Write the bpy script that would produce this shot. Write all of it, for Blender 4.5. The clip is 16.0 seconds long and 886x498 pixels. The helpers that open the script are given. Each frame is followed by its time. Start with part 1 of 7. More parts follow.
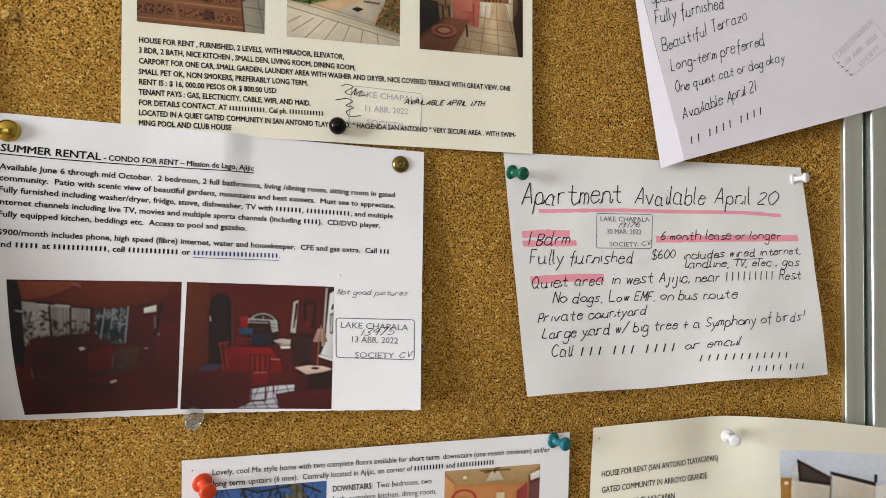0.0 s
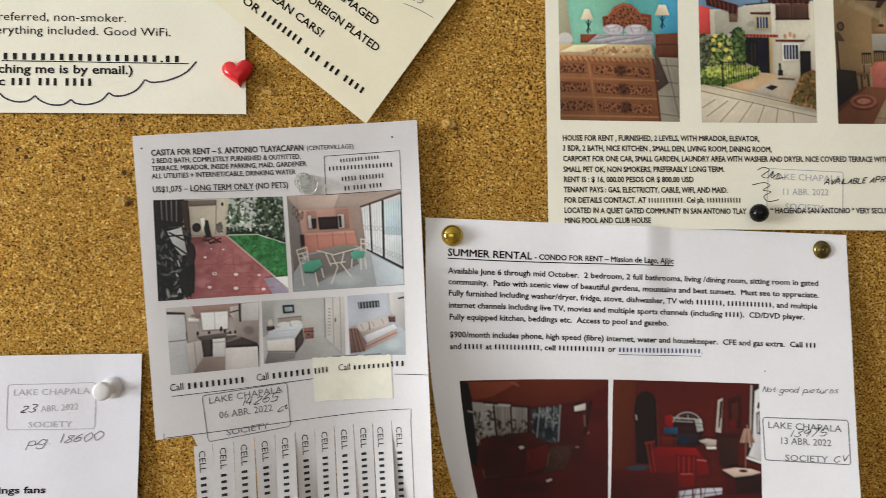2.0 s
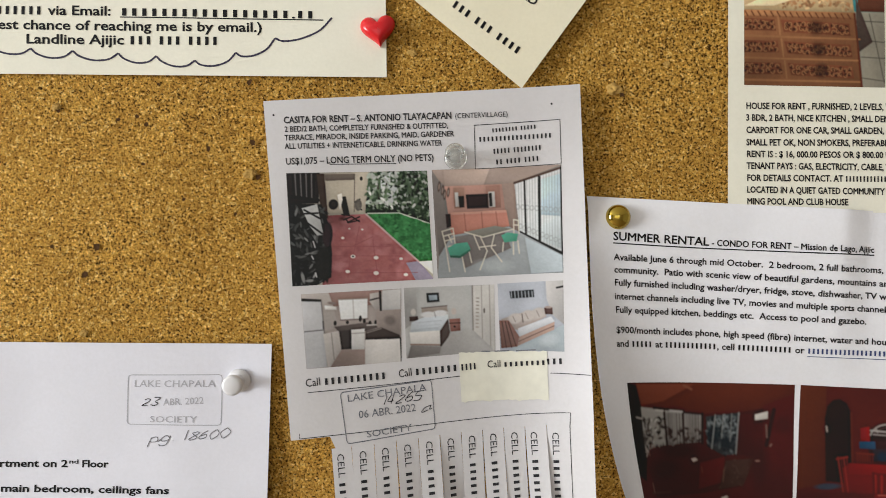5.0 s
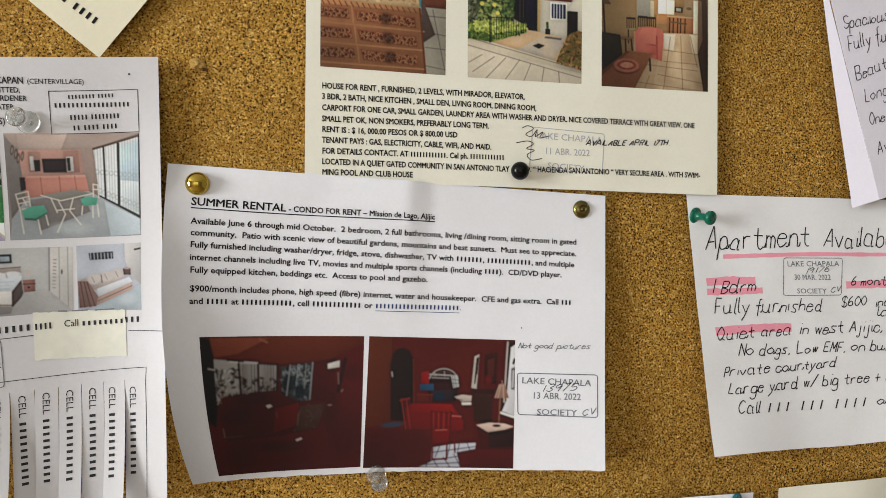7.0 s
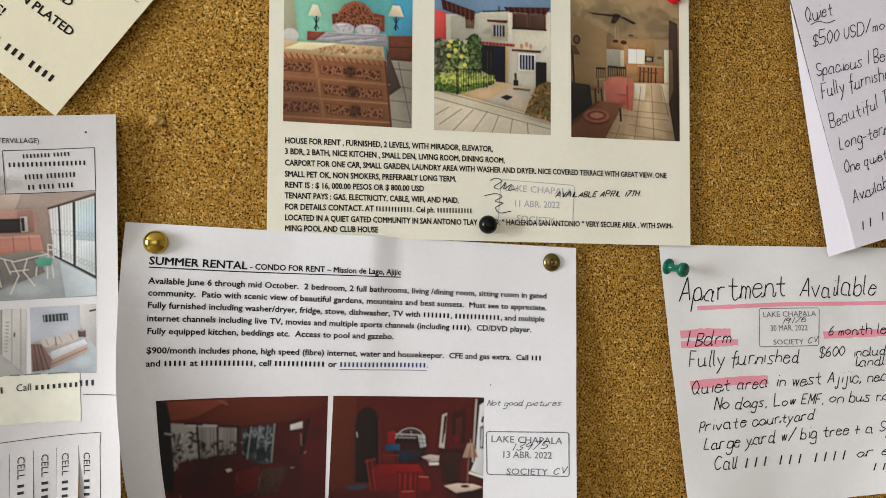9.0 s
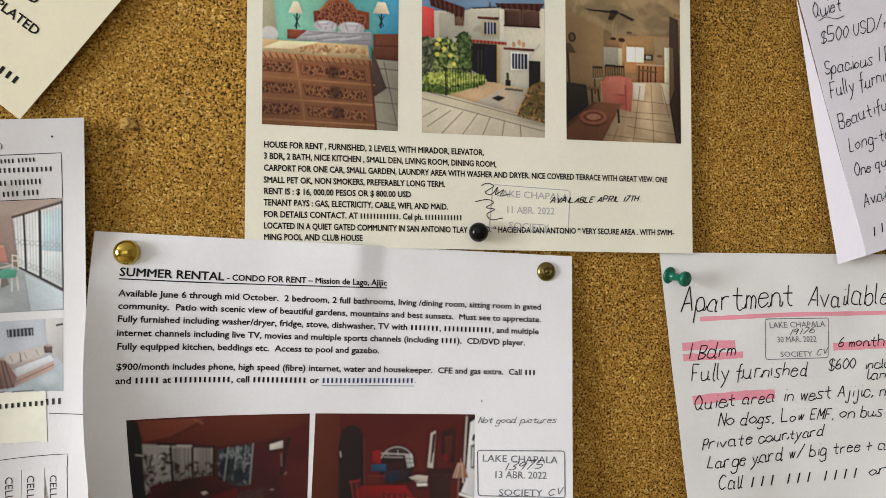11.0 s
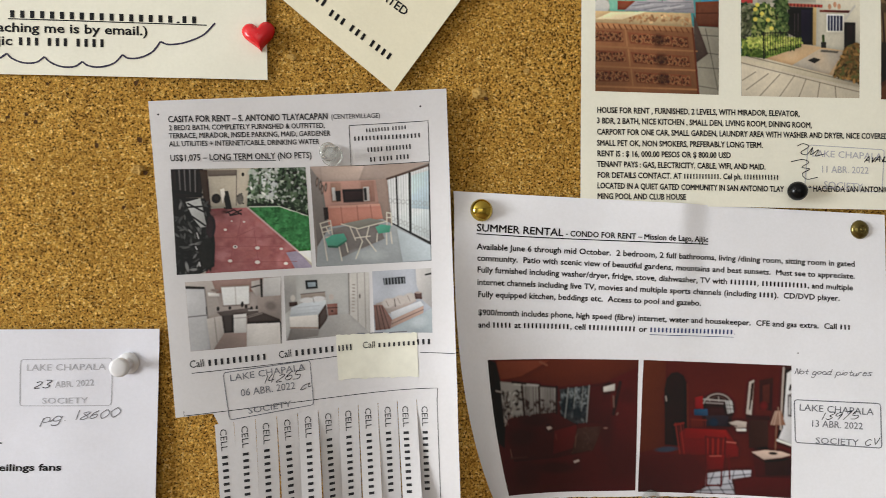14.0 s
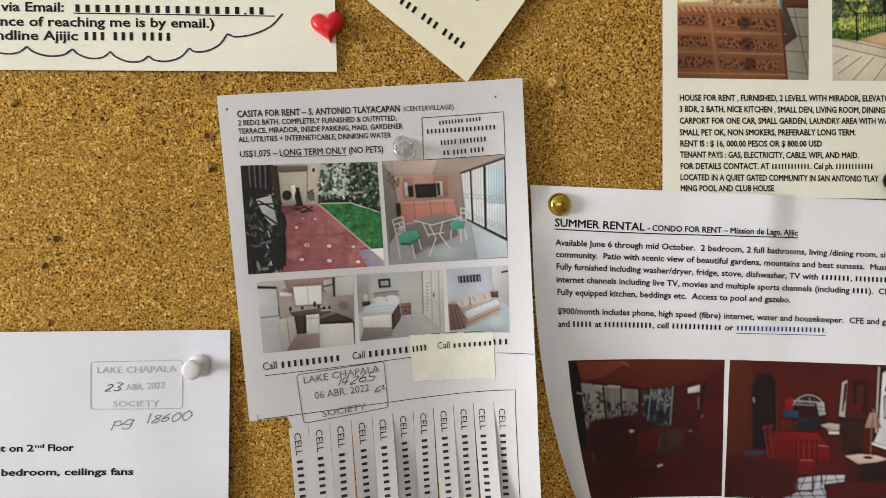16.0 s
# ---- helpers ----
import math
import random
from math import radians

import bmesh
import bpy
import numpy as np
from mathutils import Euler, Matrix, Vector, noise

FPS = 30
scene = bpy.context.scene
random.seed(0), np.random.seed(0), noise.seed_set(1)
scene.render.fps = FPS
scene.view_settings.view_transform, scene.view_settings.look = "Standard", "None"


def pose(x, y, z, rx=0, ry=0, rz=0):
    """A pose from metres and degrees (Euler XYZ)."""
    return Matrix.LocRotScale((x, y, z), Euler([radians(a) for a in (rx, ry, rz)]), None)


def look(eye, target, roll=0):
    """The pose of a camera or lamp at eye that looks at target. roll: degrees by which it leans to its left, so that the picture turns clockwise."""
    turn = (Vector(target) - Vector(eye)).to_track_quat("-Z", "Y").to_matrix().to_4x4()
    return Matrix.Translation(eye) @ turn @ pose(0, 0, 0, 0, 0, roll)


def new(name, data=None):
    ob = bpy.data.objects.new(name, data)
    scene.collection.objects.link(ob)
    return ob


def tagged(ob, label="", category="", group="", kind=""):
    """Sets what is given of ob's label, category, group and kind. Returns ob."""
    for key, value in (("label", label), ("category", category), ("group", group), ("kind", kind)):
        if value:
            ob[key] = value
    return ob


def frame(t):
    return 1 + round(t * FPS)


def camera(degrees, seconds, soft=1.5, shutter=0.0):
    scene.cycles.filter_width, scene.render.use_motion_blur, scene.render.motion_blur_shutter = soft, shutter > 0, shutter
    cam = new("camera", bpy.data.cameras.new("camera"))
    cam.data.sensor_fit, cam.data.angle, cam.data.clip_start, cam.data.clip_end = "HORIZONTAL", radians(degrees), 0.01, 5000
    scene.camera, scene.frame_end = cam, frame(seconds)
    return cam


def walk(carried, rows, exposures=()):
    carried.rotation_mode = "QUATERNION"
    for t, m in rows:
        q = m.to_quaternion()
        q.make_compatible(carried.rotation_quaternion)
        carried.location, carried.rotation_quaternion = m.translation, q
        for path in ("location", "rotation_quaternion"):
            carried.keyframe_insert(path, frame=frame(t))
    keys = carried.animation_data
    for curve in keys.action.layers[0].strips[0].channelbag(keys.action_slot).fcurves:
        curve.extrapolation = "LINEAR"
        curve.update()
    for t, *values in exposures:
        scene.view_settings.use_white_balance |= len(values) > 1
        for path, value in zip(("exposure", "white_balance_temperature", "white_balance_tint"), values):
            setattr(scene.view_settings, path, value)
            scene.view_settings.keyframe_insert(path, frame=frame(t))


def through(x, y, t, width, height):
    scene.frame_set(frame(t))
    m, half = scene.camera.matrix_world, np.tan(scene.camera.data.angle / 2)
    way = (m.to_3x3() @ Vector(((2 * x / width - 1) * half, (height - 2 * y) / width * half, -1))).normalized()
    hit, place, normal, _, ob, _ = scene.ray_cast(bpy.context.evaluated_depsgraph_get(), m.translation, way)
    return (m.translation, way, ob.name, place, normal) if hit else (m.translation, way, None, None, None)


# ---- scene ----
# Camera: hand-held phone gliding along the notice board.
# Rows: seconds, x, y, z, yaw (to the left), pitch (up), roll.
PATH = [
    (0.0, 0.1218, -0.3426, 1.4390, -15.03, 1.25, 0.40),
    (0.5, 0.1122, -0.3379, 1.4360, -13.03, 1.23, 0.41),
    (1.0, 0.0726, -0.3277, 1.4414, -9.79, 1.48, 0.31),
    (1.5, 0.0235, -0.3184, 1.4685, -6.21, 2.59, -0.08),
    (2.0, -0.0227, -0.3117, 1.4808, -3.46, 2.28, -0.15),
    (2.5, -0.0658, -0.3034, 1.4884, -0.87, 2.72, -0.18),
    (3.0, -0.0940, -0.2797, 1.4993, 0.48, 2.05, 0.14),
    (3.2, -0.0997, -0.2690, 1.5097, 0.84, 1.62, 0.28),
    (5.3, -0.0636, -0.2764, 1.4763, -1.36, 0.55, 1.00),
    (5.5, -0.0502, -0.2851, 1.4741, -2.71, 0.31, 0.99),
    (6.0, -0.0029, -0.2893, 1.4702, -6.53, 0.68, 0.89),
    (6.5, 0.0444, -0.2991, 1.4730, -9.56, 0.53, 0.82),
    (7.0, 0.0552, -0.3099, 1.4693, -11.18, 0.36, 0.73),
    (7.5, 0.0531, -0.3166, 1.4762, -11.65, 0.52, 0.57),
    (8.0, 0.0664, -0.3142, 1.4791, -11.46, 0.68, 0.55),
    (8.5, 0.0707, -0.3082, 1.4850, -11.34, 1.22, 0.52),
    (9.0, 0.0711, -0.3072, 1.4900, -11.36, 1.60, 0.54),
    (9.2, 0.0739, -0.3079, 1.4919, -11.06, 1.86, 0.51),
    (11.5, 0.0812, -0.2913, 1.4942, -10.99, 1.55, 0.37),
    (12.0, 0.0644, -0.2916, 1.4904, -9.87, 1.31, 0.41),
    (12.5, 0.0353, -0.2916, 1.4887, -8.62, 1.18, 0.41),
    (13.0, 0.0148, -0.2966, 1.4824, -7.05, 0.99, 0.51),
    (13.5, -0.0072, -0.2989, 1.4829, -5.46, 0.59, 0.55),
    (14.0, -0.0389, -0.2999, 1.4815, -4.12, -0.05, 0.53),
    (14.5, -0.0789, -0.2971, 1.4867, -3.48, -0.86, 0.21),
    (15.0, -0.0926, -0.2903, 1.4934, -2.43, -0.33, -0.01),
    (15.5, -0.0805, -0.2880, 1.4913, -2.22, -0.59, -0.08),
    (16.0, -0.0643, -0.2872, 1.4826, -2.44, -0.61, 0.03),
]


def aim(x, y, z, yaw, pitch, roll):
    a, b = radians(yaw), radians(pitch)
    ahead = (-math.sin(a) * math.cos(b), math.cos(a) * math.cos(b), math.sin(b))
    return look((x, y, z), (x + ahead[0], y + ahead[1], z + ahead[2]), roll)


cam = camera(70, 16.0, soft=0.7, shutter=0.14)
# The clip's camera darkens its picture a little where white paper fills it.
EXPOSURES = [(0.0, 0.0), (2.0, -0.04), (3.0, -0.13), (5.5, -0.06), (6.5, -0.04), (9.0, -0.05), (11.5, -0.06), (14.5, -0.07), (15.0, -0.09), (16.0, -0.07)]
walk(cam, [(row[0], aim(*row[1:])) for row in PATH], EXPOSURES)

# ---- world, daylight and lamps ----
world = bpy.data.worlds.new("world")
scene.world = world
world.use_nodes = True
sky = world.node_tree.nodes.new("ShaderNodeTexSky")
sky.sky_type, sky.sun_disc = "NISHITA", False
sky.sun_elevation, sky.sun_rotation = radians(50), radians(200)
world.node_tree.links.new(sky.outputs[0], world.node_tree.nodes["Background"].inputs[0])
world.node_tree.nodes["Background"].inputs[1].default_value = 0.1


def window_light(name, eye, target, size_x, size_y, watts, colour):
    lamp = bpy.data.lights.new(name, "AREA")
    lamp.shape, lamp.size, lamp.size_y, lamp.energy, lamp.color = "RECTANGLE", size_x, size_y, watts, colour
    ob = new(name, lamp)
    ob.matrix_world = look(eye, target)
    return ob


# The room is unseen and added for its light. It runs from x -3.3 to 2.5 and from y -3.4 to 0.04; its windows are in the
# left and the back wall.
window_light("left_window_light", (-3.26, -1.2, 1.55), (0, -1.2, 1.5), 0.96, 1.34, 149, (0.95, 0.98, 1.0))
# Unseen window behind the camera, added as frontal fill.
window_light("back_window_light", (-0.6, -3.34, 1.65), (-0.6, 0, 1.5), 2.2, 1.5, 8.8, (1.0, 0.985, 0.95))

# ---- materials ----
def lin(r, g, b):
    """Linear colour from 0 to 255 display values."""
    return tuple(((c / 255 + 0.055) / 1.055) ** 2.4 if c > 10 else c / 255 / 12.92 for c in (r, g, b))


def shader(name, colour, rough=0.6, metal=0.0, spec=0.5):
    m = bpy.data.materials.new(name)
    m.use_nodes = True
    b = m.node_tree.nodes["Principled BSDF"]
    b.inputs["Base Color"].default_value = (*colour, 1)
    b.inputs["Roughness"].default_value = rough
    b.inputs["Metallic"].default_value = metal
    b.inputs["Specular IOR Level"].default_value = spec
    return m, m.node_tree.nodes, m.node_tree.links, b


def coords(nodes, links, scale=(1, 1, 1)):
    tc, mp = nodes.new("ShaderNodeTexCoord"), nodes.new("ShaderNodeMapping")
    mp.inputs["Scale"].default_value = scale
    links.new(tc.outputs["Object"], mp.inputs["Vector"])
    return mp.outputs["Vector"]


def noise_tex(nodes, links, vec, scale, detail=4.0, rough=0.55):
    n = nodes.new("ShaderNodeTexNoise")
    n.inputs["Scale"].default_value, n.inputs["Detail"].default_value, n.inputs["Roughness"].default_value = scale, detail, rough
    links.new(vec, n.inputs["Vector"])
    return n


def ramp(nodes, links, fac, stops):
    r = nodes.new("ShaderNodeValToRGB")
    e = r.color_ramp.elements
    while len(e) < len(stops):
        e.new(0.5)
    for k, (p, c) in zip(e, stops):
        k.position, k.color = p, (*c, 1)
    links.new(fac, r.inputs[0])
    return r.outputs[0]


def mix(nodes, links, kind, fac, a, b):
    m = nodes.new("ShaderNodeMix")
    m.data_type, m.blend_type = "RGBA", kind
    for socket, value in ((m.inputs[0], fac), (m.inputs[6], a), (m.inputs[7], b)):
        if isinstance(value, bpy.types.NodeSocket):
            links.new(value, socket)
        else:
            socket.default_value = value if isinstance(value, float) else (*value, 1)
    return m.outputs[2]


def bump(nodes, links, b, height, strength, distance):
    n = nodes.new("ShaderNodeBump")
    n.inputs["Strength"].default_value, n.inputs["Distance"].default_value = strength, distance
    links.new(height, n.inputs["Height"])
    links.new(n.outputs[0], b.inputs["Normal"])


def make_cork():
    m, nd, lk, b = shader("cork", (0.4, 0.22, 0.05), 0.9, spec=0.1)
    vec = coords(nd, lk)
    warp = noise_tex(nd, lk, vec, 260, 3)
    shift = nd.new("ShaderNodeVectorMath")
    shift.operation = "MULTIPLY_ADD"
    lk.new(warp.outputs["Color"], shift.inputs[0])
    shift.inputs[1].default_value = (0.0026, 0.0026, 0.0026)
    lk.new(vec, shift.inputs[2])
    grain = nd.new("ShaderNodeTexVoronoi")
    grain.inputs["Scale"].default_value = 960
    lk.new(shift.outputs[0], grain.inputs["Vector"])
    sep = nd.new("ShaderNodeSeparateColor")
    lk.new(grain.outputs["Color"], sep.inputs[0])
    base = ramp(nd, lk, sep.outputs[0], [(0.0, (0.21, 0.105, 0.020)), (0.14, (0.323, 0.170, 0.032)), (0.5, (0.400, 0.224, 0.046)), (0.85, (0.473, 0.282, 0.068)), (1.0, (0.60, 0.41, 0.14))])
    fine = noise_tex(nd, lk, vec, 1020, 3, 0.62)
    # Left window's sheen and falloff put into the colour: fewer dark pits leftwards.
    place = nd.new("ShaderNodeSeparateXYZ")
    lk.new(vec, place.inputs[0])
    left_light = nd.new("ShaderNodeMapRange")
    for k, value in ((1, -0.25), (2, 0.35), (3, 0.03), (4, -0.014)):
        left_light.inputs[k].default_value = value
    lk.new(place.outputs[0], left_light.inputs[0])
    fine_lit = nd.new("ShaderNodeMath")
    lk.new(fine.outputs["Fac"], fine_lit.inputs[0])
    lk.new(left_light.outputs[0], fine_lit.inputs[1])
    crumbs = ramp(nd, lk, fine_lit.outputs[0], [(0.405, (0.06, 0.035, 0.018)), (0.455, (1.0, 0.98, 0.94)), (0.57, (1.2, 1.19, 1.14)), (0.68, (1.85, 1.85, 1.75))])
    base = mix(nd, lk, "MULTIPLY", 0.95, base, crumbs)
    coarse = nd.new("ShaderNodeTexVoronoi")
    coarse.inputs["Scale"].default_value = 230
    lk.new(shift.outputs[0], coarse.inputs["Vector"])
    cs = nd.new("ShaderNodeSeparateColor")
    lk.new(coarse.outputs["Color"], cs.inputs[0])
    big = ramp(nd, lk, cs.outputs[1], [(0.0, (0.72, 0.68, 0.62)), (0.2, (1, 1, 1)), (0.93, (1.02, 1.02, 1.0)), (1.0, (1.25, 1.28, 1.3))])
    base = mix(nd, lk, "MULTIPLY", 0.5, base, big)
    # Sparse dark bark specks and a slow drift of tone.
    bark = noise_tex(nd, lk, vec, 240, 3, 0.6)
    specks = ramp(nd, lk, bark.outputs["Fac"], [(0.285, (0.10, 0.06, 0.035)), (0.315, (1, 1, 1))])
    base = mix(nd, lk, "MULTIPLY", 1.0, base, specks)
    drift = noise_tex(nd, lk, vec, 9, 3)
    tone = ramp(nd, lk, drift.outputs["Fac"], [(0.3, (0.92, 0.9, 0.86)), (0.7, (1.16, 1.16, 1.12))])
    base = mix(nd, lk, "MULTIPLY", 1.0, base, tone)
    lk.new(base, b.inputs["Base Color"])
    add = nd.new("ShaderNodeMath")
    lk.new(fine.outputs["Fac"], add.inputs[0])
    lk.new(sep.outputs[1], add.inputs[1])
    bump(nd, lk, b, add.outputs[0], 0.9, 0.0011)
    return m


def make_paper(name, colour):
    m, nd, lk, b = shader(name, colour, 0.8, spec=0.3)
    vec = coords(nd, lk)
    fibre = noise_tex(nd, lk, vec, 700, 3)
    cloud = noise_tex(nd, lk, vec, 22, 4)
    a = ramp(nd, lk, fibre.outputs["Fac"], [(0.3, (0.975, 0.975, 0.97)), (0.7, (1.01, 1.01, 1.01))])
    c = ramp(nd, lk, cloud.outputs["Fac"], [(0.3, (0.965, 0.962, 0.955)), (0.7, (1.015, 1.015, 1.015))])
    base = mix(nd, lk, "MULTIPLY", 1.0, mix(nd, lk, "MULTIPLY", 1.0, colour, a), c)
    lk.new(base, b.inputs["Base Color"])
    add = nd.new("ShaderNodeMath")
    lk.new(fibre.outputs["Fac"], add.inputs[0])
    slow = nd.new("ShaderNodeMath")
    slow.operation = "MULTIPLY"
    slow.inputs[1].default_value = 8.0
    lk.new(cloud.outputs["Fac"], slow.inputs[0])
    lk.new(slow.outputs[0], add.inputs[1])
    bump(nd, lk, b, add.outputs[0], 0.25, 0.0002)
    return m


def make_ink(name, colour, rough=0.6, uneven=0.25):
    m, nd, lk, b = shader(name, colour, rough, spec=0.12)
    n = noise_tex(nd, lk, coords(nd, lk), 900, 2)
    hi = tuple(c + uneven * 0.2 * (0.8 - c) for c in colour)
    lk.new(ramp(nd, lk, n.outputs["Fac"], [(0.4, colour), (0.75, hi)]), b.inputs["Base Color"])
    return m


def make_photo():
    m, nd, lk, b = shader("photo_print", (0.3, 0.3, 0.3), 0.5, spec=0.22)
    a = nd.new("ShaderNodeAttribute")
    a.attribute_name = "ink"
    n = noise_tex(nd, lk, coords(nd, lk), 1100, 2)
    grain = ramp(nd, lk, n.outputs["Fac"], [(0.3, (0.98, 0.98, 0.98)), (0.7, (1.015, 1.015, 1.015))])
    lk.new(mix(nd, lk, "MULTIPLY", 1.0, a.outputs["Color"], grain), b.inputs["Base Color"])
    return m


def make_plastic(name, colour, rough=0.25, through=0.0):
    m, nd, lk, b = shader(name, colour, rough, spec=0.5)
    b.inputs["Transmission Weight"].default_value = through
    b.inputs["IOR"].default_value = 1.45
    n = noise_tex(nd, lk, coords(nd, lk), 160, 3)
    r = nd.new("ShaderNodeMapRange")
    r.inputs[3].default_value, r.inputs[4].default_value = rough * 0.7, rough * 1.5
    lk.new(n.outputs["Fac"], r.inputs[0])
    lk.new(r.outputs[0], b.inputs["Roughness"])
    return m


def make_metal(name, colour, rough, stretch):
    m, nd, lk, b = shader(name, colour, rough, 1.0)
    n = noise_tex(nd, lk, coords(nd, lk, stretch), 90, 4)
    c = ramp(nd, lk, n.outputs["Fac"], [(0.3, tuple(0.82 * k for k in colour)), (0.7, colour)])
    lk.new(c, b.inputs["Base Color"])
    bump(nd, lk, b, n.outputs["Fac"], 0.08, 0.0003)
    return m


def make_plain(name, colour, scale=6, rough=0.8):
    m, nd, lk, b = shader(name, colour, rough, spec=0.3)
    n = noise_tex(nd, lk, coords(nd, lk), scale, 5)
    lk.new(ramp(nd, lk, n.outputs["Fac"], [(0.3, tuple(0.88 * k for k in colour)), (0.7, colour)]), b.inputs["Base Color"])
    return m


CORK = make_cork()
WHITE = make_paper("white_paper", (0.83, 0.83, 0.87))
# White paper darkened: the shade on the tilted tear-off sheet is in its colour.
SHADED = make_paper("shaded_white_paper", (0.64, 0.625, 0.637))
CREAM = make_paper("cream_paper", (0.835, 0.815, 0.695))
LILAC = make_paper("pale_lilac_paper", (0.775, 0.745, 0.83))
COOL = make_paper("cool_white_paper", (0.735, 0.735, 0.80))
OFFWHITE = make_paper("off_white_paper", (0.815, 0.81, 0.82))
IVORY = make_paper("ivory_paper", (0.83, 0.78, 0.60))
BLACK = make_ink("black_ink", (0.008, 0.008, 0.009), uneven=0.06)
SOFT = make_ink("worn_black_ink", (0.022, 0.022, 0.025), uneven=0.2)
PEN = make_ink("pen_ink", (0.012, 0.012, 0.016), 0.45, 0.1)
PENCIL = make_ink("faint_pen_ink", (0.16, 0.16, 0.18))
BLUEINK = make_ink("blue_ink", (0.03, 0.05, 0.16))
STAMP = make_ink("stamp_ink", (0.13, 0.135, 0.16), uneven=1.0)
FAINT = make_ink("faint_stamp_ink", (0.42, 0.42, 0.46), uneven=1.2)
PINK = make_ink("pink_highlighter", (0.86, 0.33, 0.42), uneven=0.45)
MARKER = make_ink("violet_black_marker", (0.035, 0.03, 0.06))
PHOTO = make_photo()
GOLD = make_metal("brass", (0.56, 0.40, 0.07), 0.13, (1, 1, 1))
BRONZE = make_metal("dull_brass", (0.21, 0.165, 0.055), 0.24, (1, 1, 1))
STEEL = make_metal("steel", (0.6, 0.6, 0.6), 0.25, (1, 1, 1))
ALU = make_metal("aluminium", (0.80, 0.85, 0.80), 0.42, (1, 1, 0.02))
CRUMB = make_plain("torn_cork", (0.50, 0.31, 0.085), 900, 0.9)
# Dark tone for the shade in torn holes and beside crumbs.
PIT_SHADE = make_plain("shaded_cork_hollow", (0.075, 0.034, 0.010), 500, 1.0)
DARKGREY = make_plain("dark_grey_plain", (0.055, 0.06, 0.056), 60, 0.6)
TAPE = make_plain("yellowed_tape", (0.78, 0.765, 0.655), 160, 0.4)
# Wall tone kept low so that the unseen room bounces little light.
WALL = make_plain("painted_wall", (0.42, 0.39, 0.34))
CEIL = make_plain("ceiling_paint", (0.8, 0.8, 0.78))
FLOOR = make_plain("floor_tile", (0.36, 0.27, 0.2), 3, 0.4)


# ---- building helpers ----
def part(name, verts, faces, material, parent=None, label="", smooth=False):
    me = bpy.data.meshes.new(name)
    me.from_pydata([tuple(v) for v in verts], [], [tuple(f) for f in faces])
    me.materials.append(material)
    if smooth:
        me.polygons.foreach_set("use_smooth", [True] * len(me.polygons))
    ob = new(name, me)
    if parent is not None:
        ob.parent = parent
    return tagged(ob, label)


def thing(name, label, category, group="", kind="", at=(0, 0, 0)):
    ob = new(name)
    ob.empty_display_size = 0.02
    ob.location = at
    return tagged(ob, label, category, group, kind)


def box(lo, hi):
    v = [(x, y, z) for x in (lo[0], hi[0]) for y in (lo[1], hi[1]) for z in (lo[2], hi[2])]
    return v, [(0, 1, 3, 2), (4, 6, 7, 5), (0, 4, 5, 1), (2, 3, 7, 6), (0, 2, 6, 4), (1, 5, 7, 3)]


def bevelled(name, lo, hi, width, material, parent=None, label=""):
    v, f = box(lo, hi)
    bm = bmesh.new()
    vs = [bm.verts.new(p) for p in v]
    for q in f:
        bm.faces.new([vs[i] for i in q])
    bmesh.ops.recalc_face_normals(bm, faces=bm.faces)
    bmesh.ops.bevel(bm, geom=bm.edges[:], offset=width, segments=2, affect="EDGES", profile=0.5)
    me = bpy.data.meshes.new(name)
    bm.to_mesh(me)
    bm.free()
    me.materials.append(material)
    ob = new(name, me)
    if parent is not None:
        ob.parent = parent
    return tagged(ob, label)


class Sheet:
    """A pinned sheet: four corners (x, y, z) from the top left, clockwise; its own units are millimetres, u right and v down."""

    def __init__(self, w, h, corners, curl=0.0, belly=0.0, hump=0.0, ripple=0.0004, seed=0.0, crease=None, lip=0.0, hem=0.0, roll=0.0, sag=0.0, dip=1.12, dents=()):
        self.w, self.h, self.q = w, h, [Vector(c) for c in corners]
        self.curl, self.belly, self.hump, self.ripple, self.seed, self.crease, self.lip, self.hem, self.roll, self.sag, self.dip, self.dents = curl, belly, hump, ripple, seed, crease, lip, hem, roll, sag, dip, dents

    def at(self, u, v, off=0.0):
        a, b = u / self.w, v / self.h
        p = (1 - a) * (1 - b) * self.q[0] + a * (1 - b) * self.q[1] + a * b * self.q[2] + (1 - a) * b * self.q[3]
        ca, cb = min(max(a, 0), 1), min(max(b, 0), 1)
        p.x += self.curl * max(0.0, 1 - ca / 0.45) ** 2 * cb**2.7
        p.y -= self.belly * math.sin(math.pi * ca**1.357) * math.sin(math.pi * min(max(cb, 0.06), 0.5))
        p.z += self.hump * math.sin(math.pi * ca)
        lifted = self.lip * max(0.0, 1 - ca / 0.3) ** 2 * cb**0.85
        p.y -= lifted
        margin = self.roll * max(0.0, 1 - ca / 0.085) ** 2 * cb**0.6
        p.y -= margin
        p.x += 0.42 * margin
        p.z += 0.32 * (lifted + margin) * cb**4
        p.y += self.sag * math.sin(math.pi * ca**self.dip) * cb
        p.y -= self.hem * math.sin(9.0 * ca + 1.0) * cb**3
        p.z += 0.35 * self.hem * math.sin(11.0 * ca + 0.4) * cb**6
        for du, dv, deep, wide in self.dents:
            p.y += deep * math.exp(-((u - du) ** 2 + (v - dv) ** 2) / wide**2)
        if self.crease:
            cu, deep, wide, fall = self.crease
            side = (cu - u) / wide if u < cu else (u - cu) / (0.3 * wide)
            p.y -= deep * max(0.0, 1 - side) * max(0.0, 1 - max(v, 0) / fall)
        p.y -= self.ripple * (noise.noise((u * 0.03 + self.seed, v * 0.03, self.seed)) + 1) + off * 0.001
        return p


